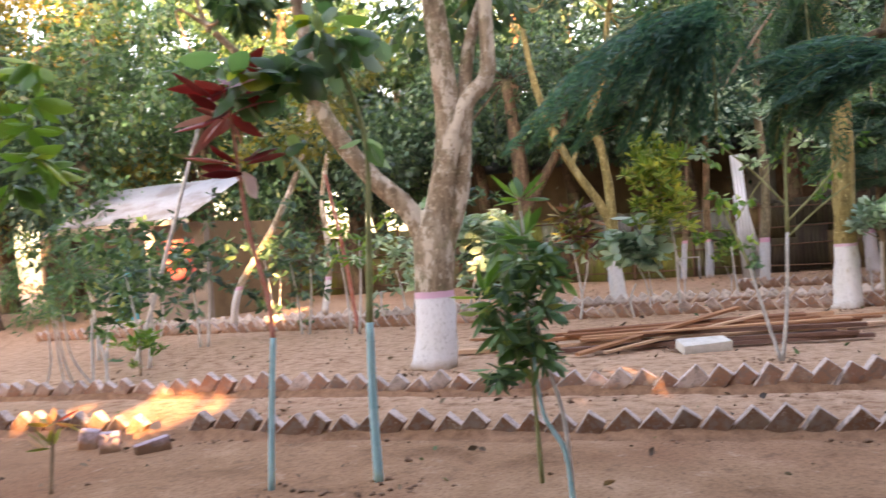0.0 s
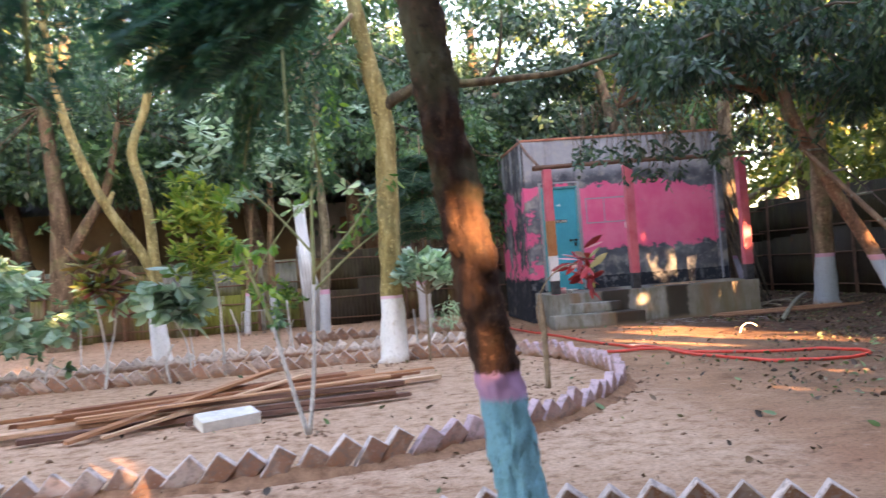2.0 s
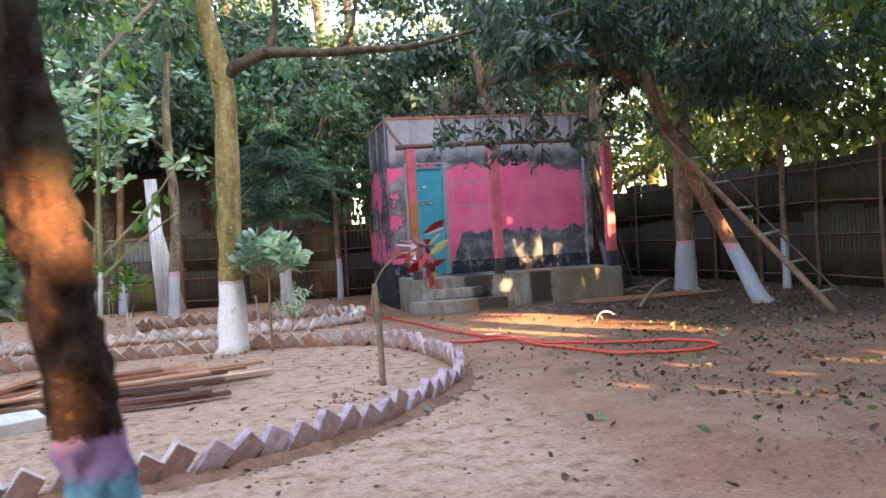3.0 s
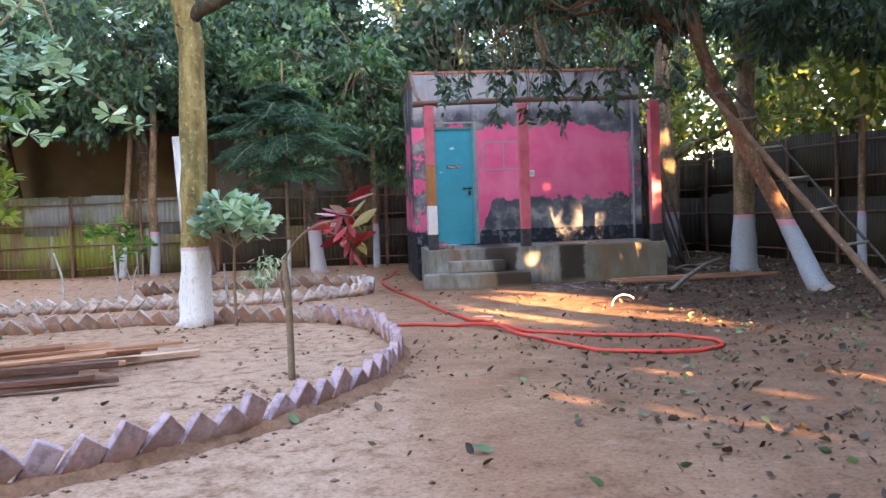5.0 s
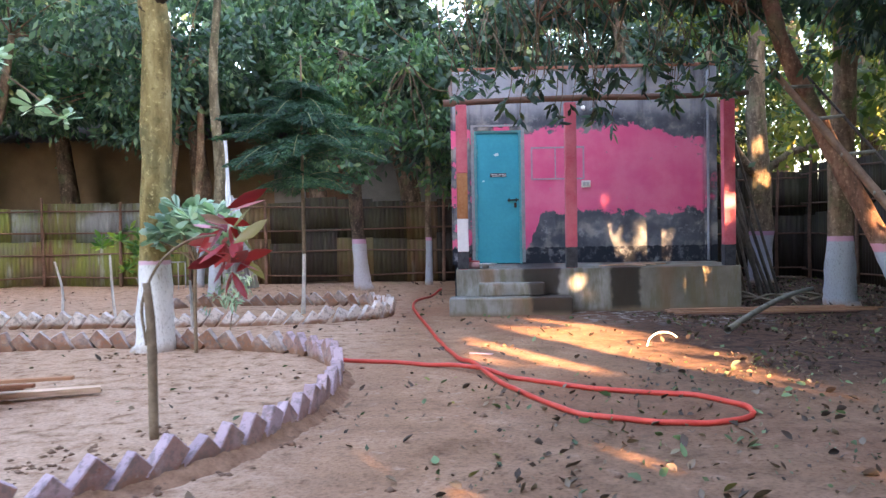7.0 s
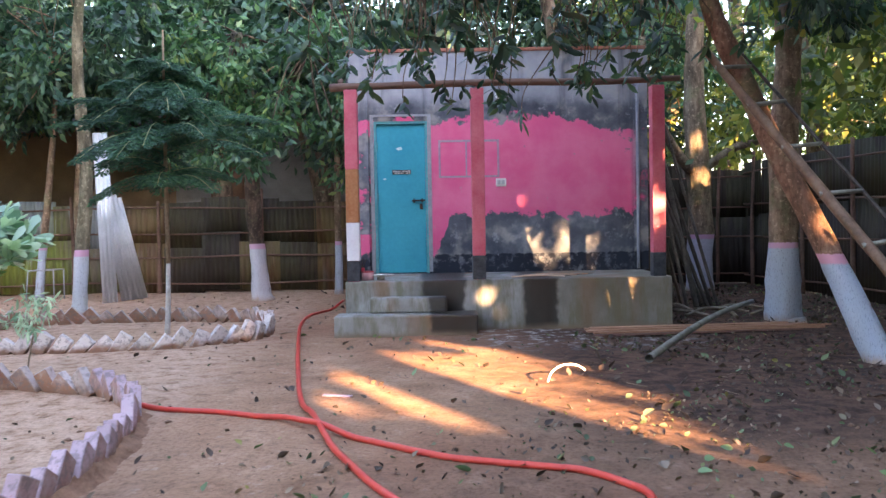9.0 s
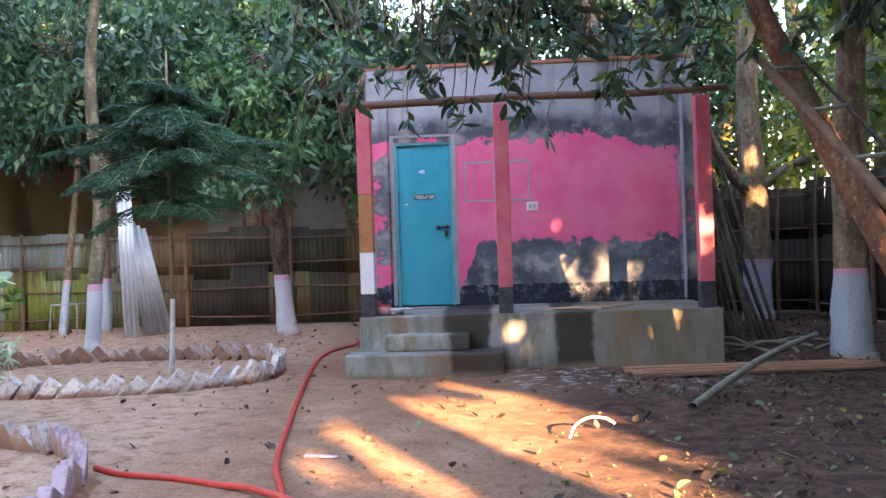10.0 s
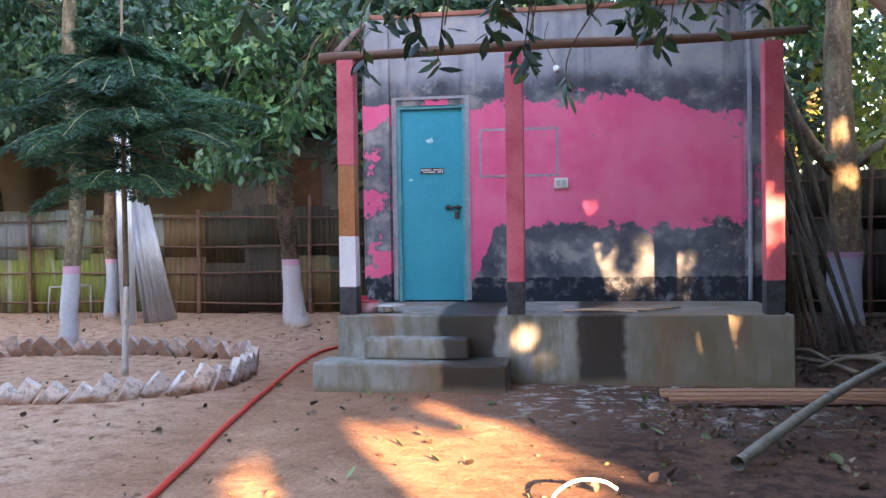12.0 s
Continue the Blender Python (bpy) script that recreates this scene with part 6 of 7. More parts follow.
# dense glossy shrub with two pale stems
plant("glossy_shrub", (-5.12, -14.03, 0), "dense dark glossy shrub on two pale stems", "shrub",
      [([(-5.1, -14.02, -0.03), (-5.12, -14.03, 0.25), (-5.21, -14.06, 0.45), (-5.24, -14.07, 0.8)], [0.014, 0.013, 0.01, 0.008], STEM_BLUE),
       ([(-5.1, -14.02, 0.1), (-5.12, -14.03, 0.45), (-5.2, -14.05, 0.8), (-5.25, -14.07, 1.45)], [0.012, 0.01, 0.009, 0.006], STEM_WHITE)],
      [((-5.25 + RP.normal() * 0.08, -14.07 + RP.normal() * 0.08, z), 0.03, 11) for z in np.linspace(0.64, 1.3, 40)] + [((-5.43, -14.13, 1.0), 0.03, 10), ((-5.4, -14.12, 0.85), 0.03, 9)], L_MID, 0.115, 0.36, lift=(-0.9, 0.5), seed=5)
plant("glossy_shrub", (-5.25, -14.07, 0), "bright fresh green shoots above a dark shrub", "shrub",
      [([(-5.24, -14.06, 0.1), (-5.25, -14.07, 0.8), (-5.25, -14.07, 1.5)], [0.012, 0.008, 0.005], STEM_GREEN)],
      [((-5.25, -14.07, 1.5), 0.02, 11), ((-5.25, -14.07, 1.32), 0.03, 13), ((-5.44, -14.14, 1.05), 0.02, 10)], L_BRIGHT, 0.15, 0.3, lift=(0.1, 1.2), seed=6)
# thorny two-stemmed sapling in the bed
rf = np.random.default_rng(14)
tips = [(-4.34, -9.56, 1.67), (-4.5, -9.57, 1.86), (-4.58, -9.63, 2.09), (-3.67, -9.59, 1.67), (-3.4, -9.63, 2.02), (-3.73, -9.58, 1.47), (-3.5, -9.55, 1.6)]
plant("thorny_sapling", (-4.15, -9.56, 0), "two-stemmed thorny sapling with limewashed stems", "sapling",
      [([(-4.15, -9.56, -0.02), (-4.08, -9.56, 0.5), (-4.03, -9.55, 1.2)], [0.02, 0.018, 0.015], STEM_WHITE), ([(-4.03, -9.55, 1.2), (-4.0, -9.55, 1.9), (-3.92, -9.54, 2.95)], [0.018, 0.014, 0.006], STEM_GREEN),
       ([(-4.16, -9.56, -0.02), (-4.28, -9.57, 0.45), (-4.38, -9.59, 0.9)], [0.02, 0.018, 0.015], STEM_WHITE), ([(-4.38, -9.59, 0.9), (-4.5, -9.61, 1.25), (-4.64, -9.65, 1.62)], [0.018, 0.015, 0.008], STEM_GREEN),
       ([(-4.02, -9.55, 1.3), (-3.7, -9.58, 1.62), (-3.38, -9.63, 2.04)], [0.011, 0.009, 0.004], STEM_GREEN), ([(-4.03, -9.55, 1.15), (-3.75, -9.57, 1.4), (-3.48, -9.56, 1.6)], [0.011, 0.009, 0.004], STEM_GREEN),
       ([(-4.02, -9.55, 1.45), (-4.3, -9.57, 1.8), (-4.6, -9.63, 2.1)], [0.011, 0.009, 0.004], STEM_GREEN), ([(-4.5, -9.61, 1.3), (-4.3, -9.57, 1.6), (-4.1, -9.56, 1.85)], [0.009, 0.007, 0.004], STEM_GREEN),
       ([(-4.0, -9.55, 1.9), (-3.9, -9.55, 2.15), (-3.75, -9.56, 2.3)], [0.008, 0.006, 0.003], STEM_GREEN)],
      [(tuple(np.array(tp) + rf.normal(size=3) * 0.06), 0.1, 8) for tp in tips] + [((-4.0 + 0.03 * k, -9.55, 1.9 + 0.13 * k), 0.16, 9) for k in range(9)]
      + [((-4.45, -9.6, 1.5), 0.1, 16), ((-4.62, -9.64, 1.6), 0.14, 26), ((-4.4, -9.6, 1.1), 0.12, 12)], L_BRIGHT, 0.09, 0.5, "clump", seed=7)
plant("small_bush", (-4.36, -9.59, 0), "small clump of leaves low on a pale stem", "bush", [([(-4.3, -9.58, 0.5), (-4.34, -9.58, 0.8), (-4.35, -9.6, 1.0)], [0.008, 0.006, 0.004], STEM_GREEN)],
      [((-4.33, -9.59, 0.95), 0.12, 40)], L_MID, 0.07, 0.5, "clump", seed=71)
# bent red cordyline tied to a stake
plant("cordyline", (-1.9, -8.33, 0), "red-leaved cordyline with a bent pale stem on a stake", "plant",
      [([(-1.9, -8.33, -0.05), (-1.9, -8.33, 0.6), (-1.92, -8.33, 0.92)], [0.03, 0.028, 0.022], STEM),
       ([(-1.93, -8.33, 0.55), (-1.95, -8.33, 0.8), (-1.84, -8.32, 1.04), (-1.66, -8.3, 1.17), (-1.47, -8.3, 1.2)], [0.009, 0.009, 0.008, 0.008, 0.006], STEM)],
      [((-1.46, -8.3, 1.2), 0.1, 13), ((-1.42, -8.3, 1.08), 0.13, 11), ((-1.44, -8.31, 1.28), 0.1, 9), ((-1.4, -8.3, 0.98), 0.1, 5)], L_RED, 0.22, 0.32, lift=(-0.9, 1.0), seed=8)
# rosette shrub by the mossy tree
plum = [(-2.78, -4.93, 1.4), (-2.98, -4.97, 1.3), (-3.12, -5.0, 1.12), (-2.6, -4.9, 1.36), (-2.42, -4.87, 1.22), (-2.85, -5.1, 1.2), (-2.65, -5.05, 1.15), (-2.5, -5.0, 1.05), (-2.95, -4.8, 1.18), (-2.7, -4.75, 1.3)]
plant("rosette_shrub", (-2.8, -4.93, 0), "pale blue-green shrub with rosettes of blunt leaves", "shrub",
      [([(-2.8, -4.93, -0.02), (-2.8, -4.93, 0.5), (-2.78, -4.93, 1.0)], [0.02, 0.018, 0.014], STEM)] + [([(-2.78, -4.93, 0.9), tuple((Vector((-2.78, -4.93, 1.0)) + Vector(c)) / 2 + Vector((0, 0, -0.03))), c], [0.01, 0.008, 0.006], STEM) for c in plum],
      [(c, 0.03, 30) for c in plum] + [((-2.9, -5.02, 1.42), 0.02, 22), ((-2.55, -5.0, 1.3), 0.02, 22), ((-2.75, -5.15, 1.32), 0.02, 20), ((-3.05, -5.08, 1.22), 0.02, 20), ((-2.45, -5.08, 1.15), 0.02, 18)], L_BLUE, 0.185, 0.36, lift=(-0.3, 1.1), seed=9, shape=BLUNT)
plant("fern_shrub", (-2.5, -4.6, 0), "low feathery blue-green shoots", "shrub", [([(-2.55, -4.7, 0.0), (-2.5, -4.65, 0.4), (-2.4, -4.6, 0.75)], [0.008, 0.007, 0.004], STEM)],
      [((-2.62 + 0.03 * k, -4.72, 0.5 + 0.06 * (k % 5)), 0.12, 16) for k in range(10)] , L_BLUE, 0.1, 0.22, "clump", seed=10)
# croton, dracaena and others by the far kerb
plant("croton", (-5.66, -4.5, 0), "tall yellow-green croton on a thin pale stem", "shrub", [([(-5.64, -4.55, -0.02), (-5.65, -4.5, 0.6), (-5.68, -4.5, 1.2), (-5.9, -4.5, 2.3)], [0.022, 0.019, 0.016, 0.01], STEM_WHITE)],
      near_tufts(RP, (-5.9, -4.5, 2.15), (0.2, 0.2, 0.27), 60, 16, 0.03) + near_tufts(RP, (-5.68, -4.5, 1.6), (0.15, 0.15, 0.22), 26, 14, 0.03), foliage("leaf_croton_green", [(0.0, (0.10, 0.19, 0.04)), (0.45, (0.19, 0.29, 0.06)), (0.8, (0.40, 0.42, 0.11)), (1.0, (0.52, 0.47, 0.11))], 0.38), 0.17, 0.32, lift=(-0.4, 1.2), seed=11)
plant("dracaena", (-7.13, -4.95, 0), "dracaena with maroon and yellow leaves on pale stems", "plant", [([(-7.12, -5.0, -0.02), (-7.1, -4.9, 0.4), (-7.2, -4.92, 1.2)], [0.022, 0.02, 0.012], STEM_WHITE), ([(-7.1, -4.9, 0.35), (-7.0, -4.87, 0.7), (-6.95, -4.85, 1.1)], [0.016, 0.013, 0.01], STEM_WHITE)],
      [((-7.3, -4.94, 1.62), 0.05, 26), ((-7.1, -4.9, 1.68), 0.05, 26), ((-6.98, -4.86, 1.58), 0.05, 26), ((-7.15, -4.9, 1.3), 0.08, 30), ((-7.0, -4.86, 1.05), 0.05, 22), ((-7.2, -4.95, 1.35), 0.1, 34), ((-7.05, -4.9, 1.3), 0.1, 30)], L_MIXED, 0.3, 0.22, lift=(-0.4, 1.1), seed=12)
plant("broadleaf_bush", (-6.05, -4.65, 0), "broad-leaved bush on two thin stems", "bush", [([(-6.06, -4.7, -0.02), (-6.15, -4.5, 0.5), (-6.4, -4.5, 1.0)], [0.013, 0.012, 0.008], STEM_WHITE), ([(-6.0, -4.68, -0.02), (-6.08, -4.45, 0.4), (-6.12, -4.42, 0.8)], [0.012, 0.01, 0.007], STEM_WHITE)],
      near_tufts(RP, (-6.6, -4.5, 1.2), (0.26, 0.18, 0.14), 26, 9) + near_tufts(RP, (-6.12, -4.42, 0.95), (0.1, 0.1, 0.14), 9, 7), L_BLUE, 0.26, 0.6, lift=(-0.8, 0.5), seed=13)
plant("broadleaf_bush", (-8.95, -4.9, 0), "wide bush with layers of blue-green leaves", "bush", [([(-9.0, -4.9, -0.02), (-8.95, -4.9, 0.5), (-8.7, -4.85, 1.2), (-8.6, -4.85, 1.6)], [0.022, 0.02, 0.015, 0.01], STEM_WHITE)],
      near_tufts(RP, (-8.5, -4.85, 0.85), (0.42, 0.3, 0.15), 40, 10) + near_tufts(RP, (-8.5, -4.85, 1.5), (0.32, 0.25, 0.14), 32, 10) + near_tufts(RP, (-9.05, -5.05, 1.85), (0.25, 0.2, 0.22), 26, 10), L_BLUE, 0.21, 0.52, lift=(-0.7, 0.4), seed=15)
plant("small_shrub", (-8.75, -0.95, 0), "small rounded yellow-green shrub", "shrub", [([(-8.75, -0.95, 0), (-8.73, -0.95, 0.4), (-8.71, -0.94, 0.8)], [0.015, 0.012, 0.008], STEM_WHITE)], near_tufts(RP, (-8.71, -0.94, 0.85), (0.18, 0.18, 0.16), 14, 12, 0.03), L_MID, 0.14, 0.3, seed=16)
plant("small_shrub", (-5.1, -0.6, 0), "small green rosette shrub on a forked stem", "shrub", [([(-5.1, -0.6, -0.02), (-5.08, -0.6, 0.25), (-5.0, -0.6, 0.5)], [0.012, 0.01, 0.008], STEM_WHITE), ([(-5.09, -0.6, 0.2), (-5.18, -0.6, 0.5)], [0.01, 0.007], STEM_WHITE)],
      near_tufts(RP, (-5.1, -0.6, 0.95), (0.2, 0.2, 0.17), 22, 14, 0.02), L_BRIGHT, 0.14, 0.36, seed=17)
# plants at the far end of the bed
plant("needle_bush", (-11.4, -11.0, 0), "dense fine-leaved bush on bare pale stems", "bush", [([(-11.5 + 0.1 * k, -11.1 + 0.05 * k, 0), (-11.45 + 0.06 * k, -11.2, 0.4), (-11.35 + 0.05 * k, -11.35, 0.9)], [0.013, 0.011, 0.008], STEM_WHITE) for k in (-2, 0, 1, 3)],
      [((-11.3 + RP.normal() * 0.35, -11.4 + RP.normal() * 0.3, 1.35 + RP.normal() * 0.28), 0.25, 60) for _ in range(22)], L_MID, 0.09, 0.22, "clump", seed=19)
plant("small_bush", (-11.35, -10.1, 0), "low bright green bush", "bush", [([(-11.35, -10.1, 0), (-11.33, -10.1, 0.3), (-11.3, -10.1, 0.6)], [0.014, 0.011, 0.007], STEM)], near_tufts(RP, (-11.3, -10.1, 0.35), (0.13, 0.13, 0.16), 16, 12, 0.03), L_BRIGHT, 0.13, 0.26, lift=(0.2, 1.3), seed=20)
plant("roadside_plant", (-8.24, -14.31, 0), "spindly plant with a few long yellowing leaves", "plant", [([(-8.24, -14.31, -0.02), (-8.22, -14.3, 0.2), (-8.2, -14.29, 0.42)], [0.012, 0.01, 0.006], STEM)], [((-8.2, -14.29, 0.4), 0.03, 9), ((-8.22, -14.3, 0.25), 0.03, 6)], L_MIXED, 0.17, 0.26, seed=22)
for k, (x, y, z, sp, mat_, sz, wd, n, lab) in enumerate(((-11.9, -9.4, 1.3, (0.4, 0.4, 0.4), L_MID, 0.17, 0.42, 26, "leafy bush of mid-green leaves"), (-12.6, -7.3, 1.4, (0.6, 0.4, 0.45), L_DEEP, 0.18, 0.42, 34, "leafy dark bush before the shed"),
                                                     (-11.6, -5.9, 1.3, (0.5, 0.4, 0.45), L_DEEP, 0.17, 0.38, 30, "bush with drooping leaves by the kerb"), (-10.9, -3.2, 0.9, (0.6, 0.4, 0.4), L_BLUE, 0.18, 0.45, 30, "blue-green undergrowth bush behind the kerb"),
                                                     (-9.2, -3.6, 1.4, (0.5, 0.4, 0.5), L_DEEP, 0.18, 0.42, 34, "dark bush behind the kerb"), (-14.5, -2.4, 1.4, (1.0, 0.5, 0.6), L_DEEP, 0.2, 0.42, 44, "dark bushes before the tin fence"), (-12.0, 1.5, 1.5, (1.2, 0.6, 0.6), L_DEEP, 0.2, 0.42, 44, "dark undergrowth before the tin fence"),
                                                     (-10.6, -6.0, 1.5, (0.3, 0.3, 0.25), L_BRIGHT, 0.17, 0.3, 14, "bright green rosette bush"), (-15.0, -5.6, 1.1, (0.5, 0.4, 0.4), L_DEEP, 0.18, 0.42, 36, "leafy bush before the tin-roofed shed"), (-16.3, -5.2, 1.2, (0.6, 0.4, 0.4), L_MID, 0.18, 0.42, 40, "leafy bush before the tin-roofed shed"), (-13.4, -8.6, 1.3, (0.45, 0.4, 0.45), L_MID, 0.16, 0.42, 34, "leafy bush of mid-green leaves by the kerb"))):
    plant("leafy_bush", (x, y, 0), lab, "bush", [([(x + dx, y, -0.02), (x + dx * 2, y + 0.05, z * 0.5), (x + dx * 3, y, z)], [0.022, 0.018, 0.01], STEM_WHITE) for dx in (-0.08, 0.06)],
          near_tufts(RP, (x, y, z), sp, n, 12, 0.08), mat_, sz, wd, seed=40 + k, lift=(-0.8, 0.9))
# thin pale trunks at the far end of the bed
for k, (pts, m) in enumerate((([(-14.1, -4.5, 0), (-13.6, -4.9, 0.8), (-12.95, -4.6, 1.9), (-12.4, -4.35, 3.1), (-12.2, -4.2, 4.2)], STEM_WHITE), ([(-13.4, -2.2, 0), (-13.2, -2.2, 1.2), (-13.3, -2.1, 2.6), (-13.0, -2.0, 4.0)], STEM),
                              ([(-12.6, -8.8, 0), (-12.4, -8.5, 1.0), (-12.15, -8.2, 2.2), (-11.95, -7.9, 3.3)], STEM_WHITE), ([(-10.6, -5.9, 0), (-10.7, -6.0, 1.2), (-10.9, -6.1, 2.6)], STEM_RED))):
    g = Geo()
    limb(g, pts, [0.075, 0.065, 0.055, 0.045] if k < 2 else [0.035, 0.03, 0.025], 8, 0.12)
    t = thing("thin_tree", pts[0], "thin crooked pale-stemmed tree", "tree")
    part("trunk", g, B_PALE if k < 2 else m, t, "", True)
    e = pts[-1]
    p, d = clumps(RP, [(e[0] + RP.normal() * 0.5, e[1] + RP.normal() * 0.5, e[2] + 0.3 + abs(RP.normal()) * 0.5) for _ in range(7)], [0.5] * 7, 110)
    leaves("crown", p, d, 0.16, 0.42, L_GOLD if k % 2 else L_MID, t, rng=RP)
for x, y, h in ((-11.9, -10.3, 0.75), (-11.0, -11.0, 0.6), (-9.8, -5.2, 0.55), (-10.6, -5.0, 0.6), (-6.3, -4.9, 0.5), (-4.9, -2.0, 0.9), (-2.95, -4.6, 0.7), (-7.9, -4.9, 0.45), (-5.9, -1.5, 0.8)):
    g = Geo()
    limb(g, [(x, y, -0.03), (x + RP.normal() * 0.02, y, h * 0.5), (x + RP.normal() * 0.05, y + 0.02, h)], [0.02, 0.018, 0.013], 7, 0.1)
    solo("garden_stake", g, STEM_WHITE, "short pale garden stake set in the earth", "stake", "garden stakes", smooth=True)

# ---- feathery trees ----


def fronds(rng, specs, leaflet=0.1):
    """Pinnate fronds: each runs from a to b, sags, and bears two rows of pinnae with fine leaflets."""
    ps, ds, rachis = [], [], Geo()
    for a, b, wide in specs:
        a, b = np.array(a, float), np.array(b, float)
        run = b - a
        L = np.linalg.norm(run)
        side = np.cross(run, (0, 0, 1.0))
        side /= max(np.linalg.norm(side), 1e-6)
        t = np.linspace(0.06, 1, 26)
        curve = a + run * t[:, None] + np.array((0, 0, 1.0)) * (0.16 * L * np.sin(np.pi * t * 0.9))[:, None]
        rachis.tube([tuple(q) for q in curve[::5]] + [tuple(curve[-1])], [0.006] * len(curve[::5]) + [0.003], 5)
        for q, tt in zip(curve, t):
            w = wide * math.sin(math.pi * min(1, 0.18 + 0.8 * tt)) + 0.03
            for sg in (-1, 1):
                out = side * sg + run / L * 0.55 + rng.normal(size=3) * 0.1
                out[2] -= 0.35
                s = np.linspace(0.05, 1, 9)
                pin = q + out * (w * s)[:, None]
                for g in (-1, 1):
                    ps.append(pin)
                    dd = run / L * g * 0.9 + out * 0.6 + rng.normal(size=(9, 3)) * 0.2
                    ds.append(dd)
    return rachis, np.concatenate(ps), np.concatenate(ds)


def feathery(name, at, label, trunk, mats, specs, seed, leaflet, leaf=L_FERN):
    rng = np.random.default_rng(seed)
    t = thing(name, at, label, "tree")
    for (pts, radii), m in zip(trunk, mats):
        g = Geo()
        limb(g, pts, radii, 8, 0.1, 5)
        part("trunk", g, m, t, "", True)
    r, p, d = fronds(rng, specs)
    tagged(part("stalk_mass", r, STEM_GREEN, t, "", True), kind="stuff")
    leaves("fronds", p, d, leaflet, 0.2, leaf, t, rng=rng)


rr = random.Random(3)
spec = []
for z, n, reach in ((1.95, 7, 0.9), (2.25, 9, 1.3), (2.5, 8, 1.25), (2.8, 8, 1.0), (3.1, 6, 0.7), (3.3, 5, 0.4)):
    for k in range(n):
        a = 2 * math.pi * (k + rr.random() * 0.7) / n
        s = (-2.46, -1.19, z + rr.uniform(-0.1, 0.1))
        q = reach * rr.uniform(0.75, 1.1)
        spec.append((s, (s[0] + q * math.cos(a), s[1] + q * math.sin(a), s[2] + rr.uniform(-0.45, 0.1)), 0.22))
feathery("feathery_tree", (-2.48, -1.2, 0), "young tree with dark feathery fronds and limewashed stem",
         [([(-2.5, -1.2, -0.03), (-2.48, -1.2, 0.45), (-2.47, -1.19, 0.85)], [0.034, 0.03, 0.028]), ([(-2.47, -1.19, 0.85), (-2.47, -1.19, 1.8), (-2.46, -1.19, 3.7)], [0.028, 0.025, 0.012])], [STEM_WHITE, STEM], spec, 5, 0.07)
rr = random.Random(19)
FRONDS = []
for k in range(10):
    t = k / 9
    FRONDS.append(((-4.98 + 0.72 * t, -15.01 + 0.3 * t, 1.6 + 0.1 * t + rr.uniform(-0.03, 0.05)), 0.15))
    if k % 3 == 1:
        FRONDS.append(((-4.88 + 0.6 * t, -14.85 + 0.15 * t, 1.83 + rr.uniform(-0.06, 0.12)), 0.16))
for k in range(8):
    t = k / 7
    FRONDS.append(((-4.1 + 0.26 * t, -14.81 + rr.uniform(-0.08, 0.1), 1.86 - 0.2 * math.sin(t * 2.6) + rr.uniform(-0.03, 0.03)), 0.1))
hang = []
for k in range(7):
    a = rr.uniform(0, 6.28)
    q = 0.08 + 0.16 * rr.random()
    hang.append(((-3.87, -13.1, 2.62 - 0.04 * k), (-3.92 + q * math.cos(a), -13.06 + q * math.sin(a), rr.uniform(1.62, 2.05)), 0.13))
feathery("feathery_bough", (-3.6, -14.2, 3.2), "dark feathery bough hanging behind the slanting tree", [([(-3.5, -14.23, 3.0), (-3.72, -13.7, 2.95), (-3.87, -13.1, 2.6)], [0.02, 0.014, 0.007])], [STEM], hang, 9, 0.05)
feathery("feathery_bough", (-3.6, -14.2, 3.0), "drooping feathery boughs of the slanting tree", [([(-3.48, -14.23, 2.75), (-3.84, -14.45, 2.5), (-4.25, -14.72, 2.15)], [0.02, 0.014, 0.007]), ([(-3.45, -14.24, 2.4), (-3.54, -14.55, 2.1), (-3.64, -14.78, 1.88)], [0.018, 0.012, 0.006])], [STEM, STEM],
         [((-4.25, -14.72, 2.15) if q[0] < -4.18 else (-3.64, -14.78, 1.88), q, w) for q, w in FRONDS], 6, 0.042, L_FROND)

# broad leaves that hang into view beside the path
plant("leafy_branch", (-9.2, -15.0, 0), "bough of large bright green leaves beside the path", "branch", [([(-9.3, -15.1, 0), (-8.9, -14.9, 1.2), (-8.2, -14.5, 2.2)], [0.03, 0.024, 0.012], STEM)],
      near_tufts(RP, (-8.2, -14.45, 2.15), (0.22, 0.2, 0.2), 12, 8, 0.05), L_BRIGHT, 0.2, 0.45, lift=(-0.9, 0.4), seed=61)

plant("leafy_bough", (-3.6, -4.9, 5.0), "low bough with rosettes of blue-green leaves over the bed", "branch", [([(-3.48, -4.83, 4.9), (-4.0, -5.5, 4.2), (-4.5, -6.2, 3.4), (-4.75, -6.55, 2.95)], [0.035, 0.026, 0.018, 0.01], STEM), ([(-4.4, -6.05, 3.55), (-4.1, -6.15, 2.75), (-3.75, -6.1, 2.4), (-3.5, -6.07, 2.18)], [0.012, 0.01, 0.008, 0.005], STEM)],
      near_tufts(RP, (-4.75, -6.55, 2.95), (0.4, 0.3, 0.22), 26, 11, 0.03) + near_tufts(RP, (-4.5, -6.5, 2.75), (0.38, 0.25, 0.26), 26, 12, 0.03) + [((-3.5, -6.07, 2.2), 0.03, 14), ((-4.3, -6.2, 2.1), 0.03, 14), ((-4.1, -6.2, 2.7), 0.03, 14), ((-3.75, -6.1, 2.3), 0.03, 12), ((-4.4, -6.3, 2.35), 0.03, 12)], L_BLUE, 0.15, 0.36, lift=(-0.4, 0.9), seed=62, shape=BLUNT)

# ---- litter ----


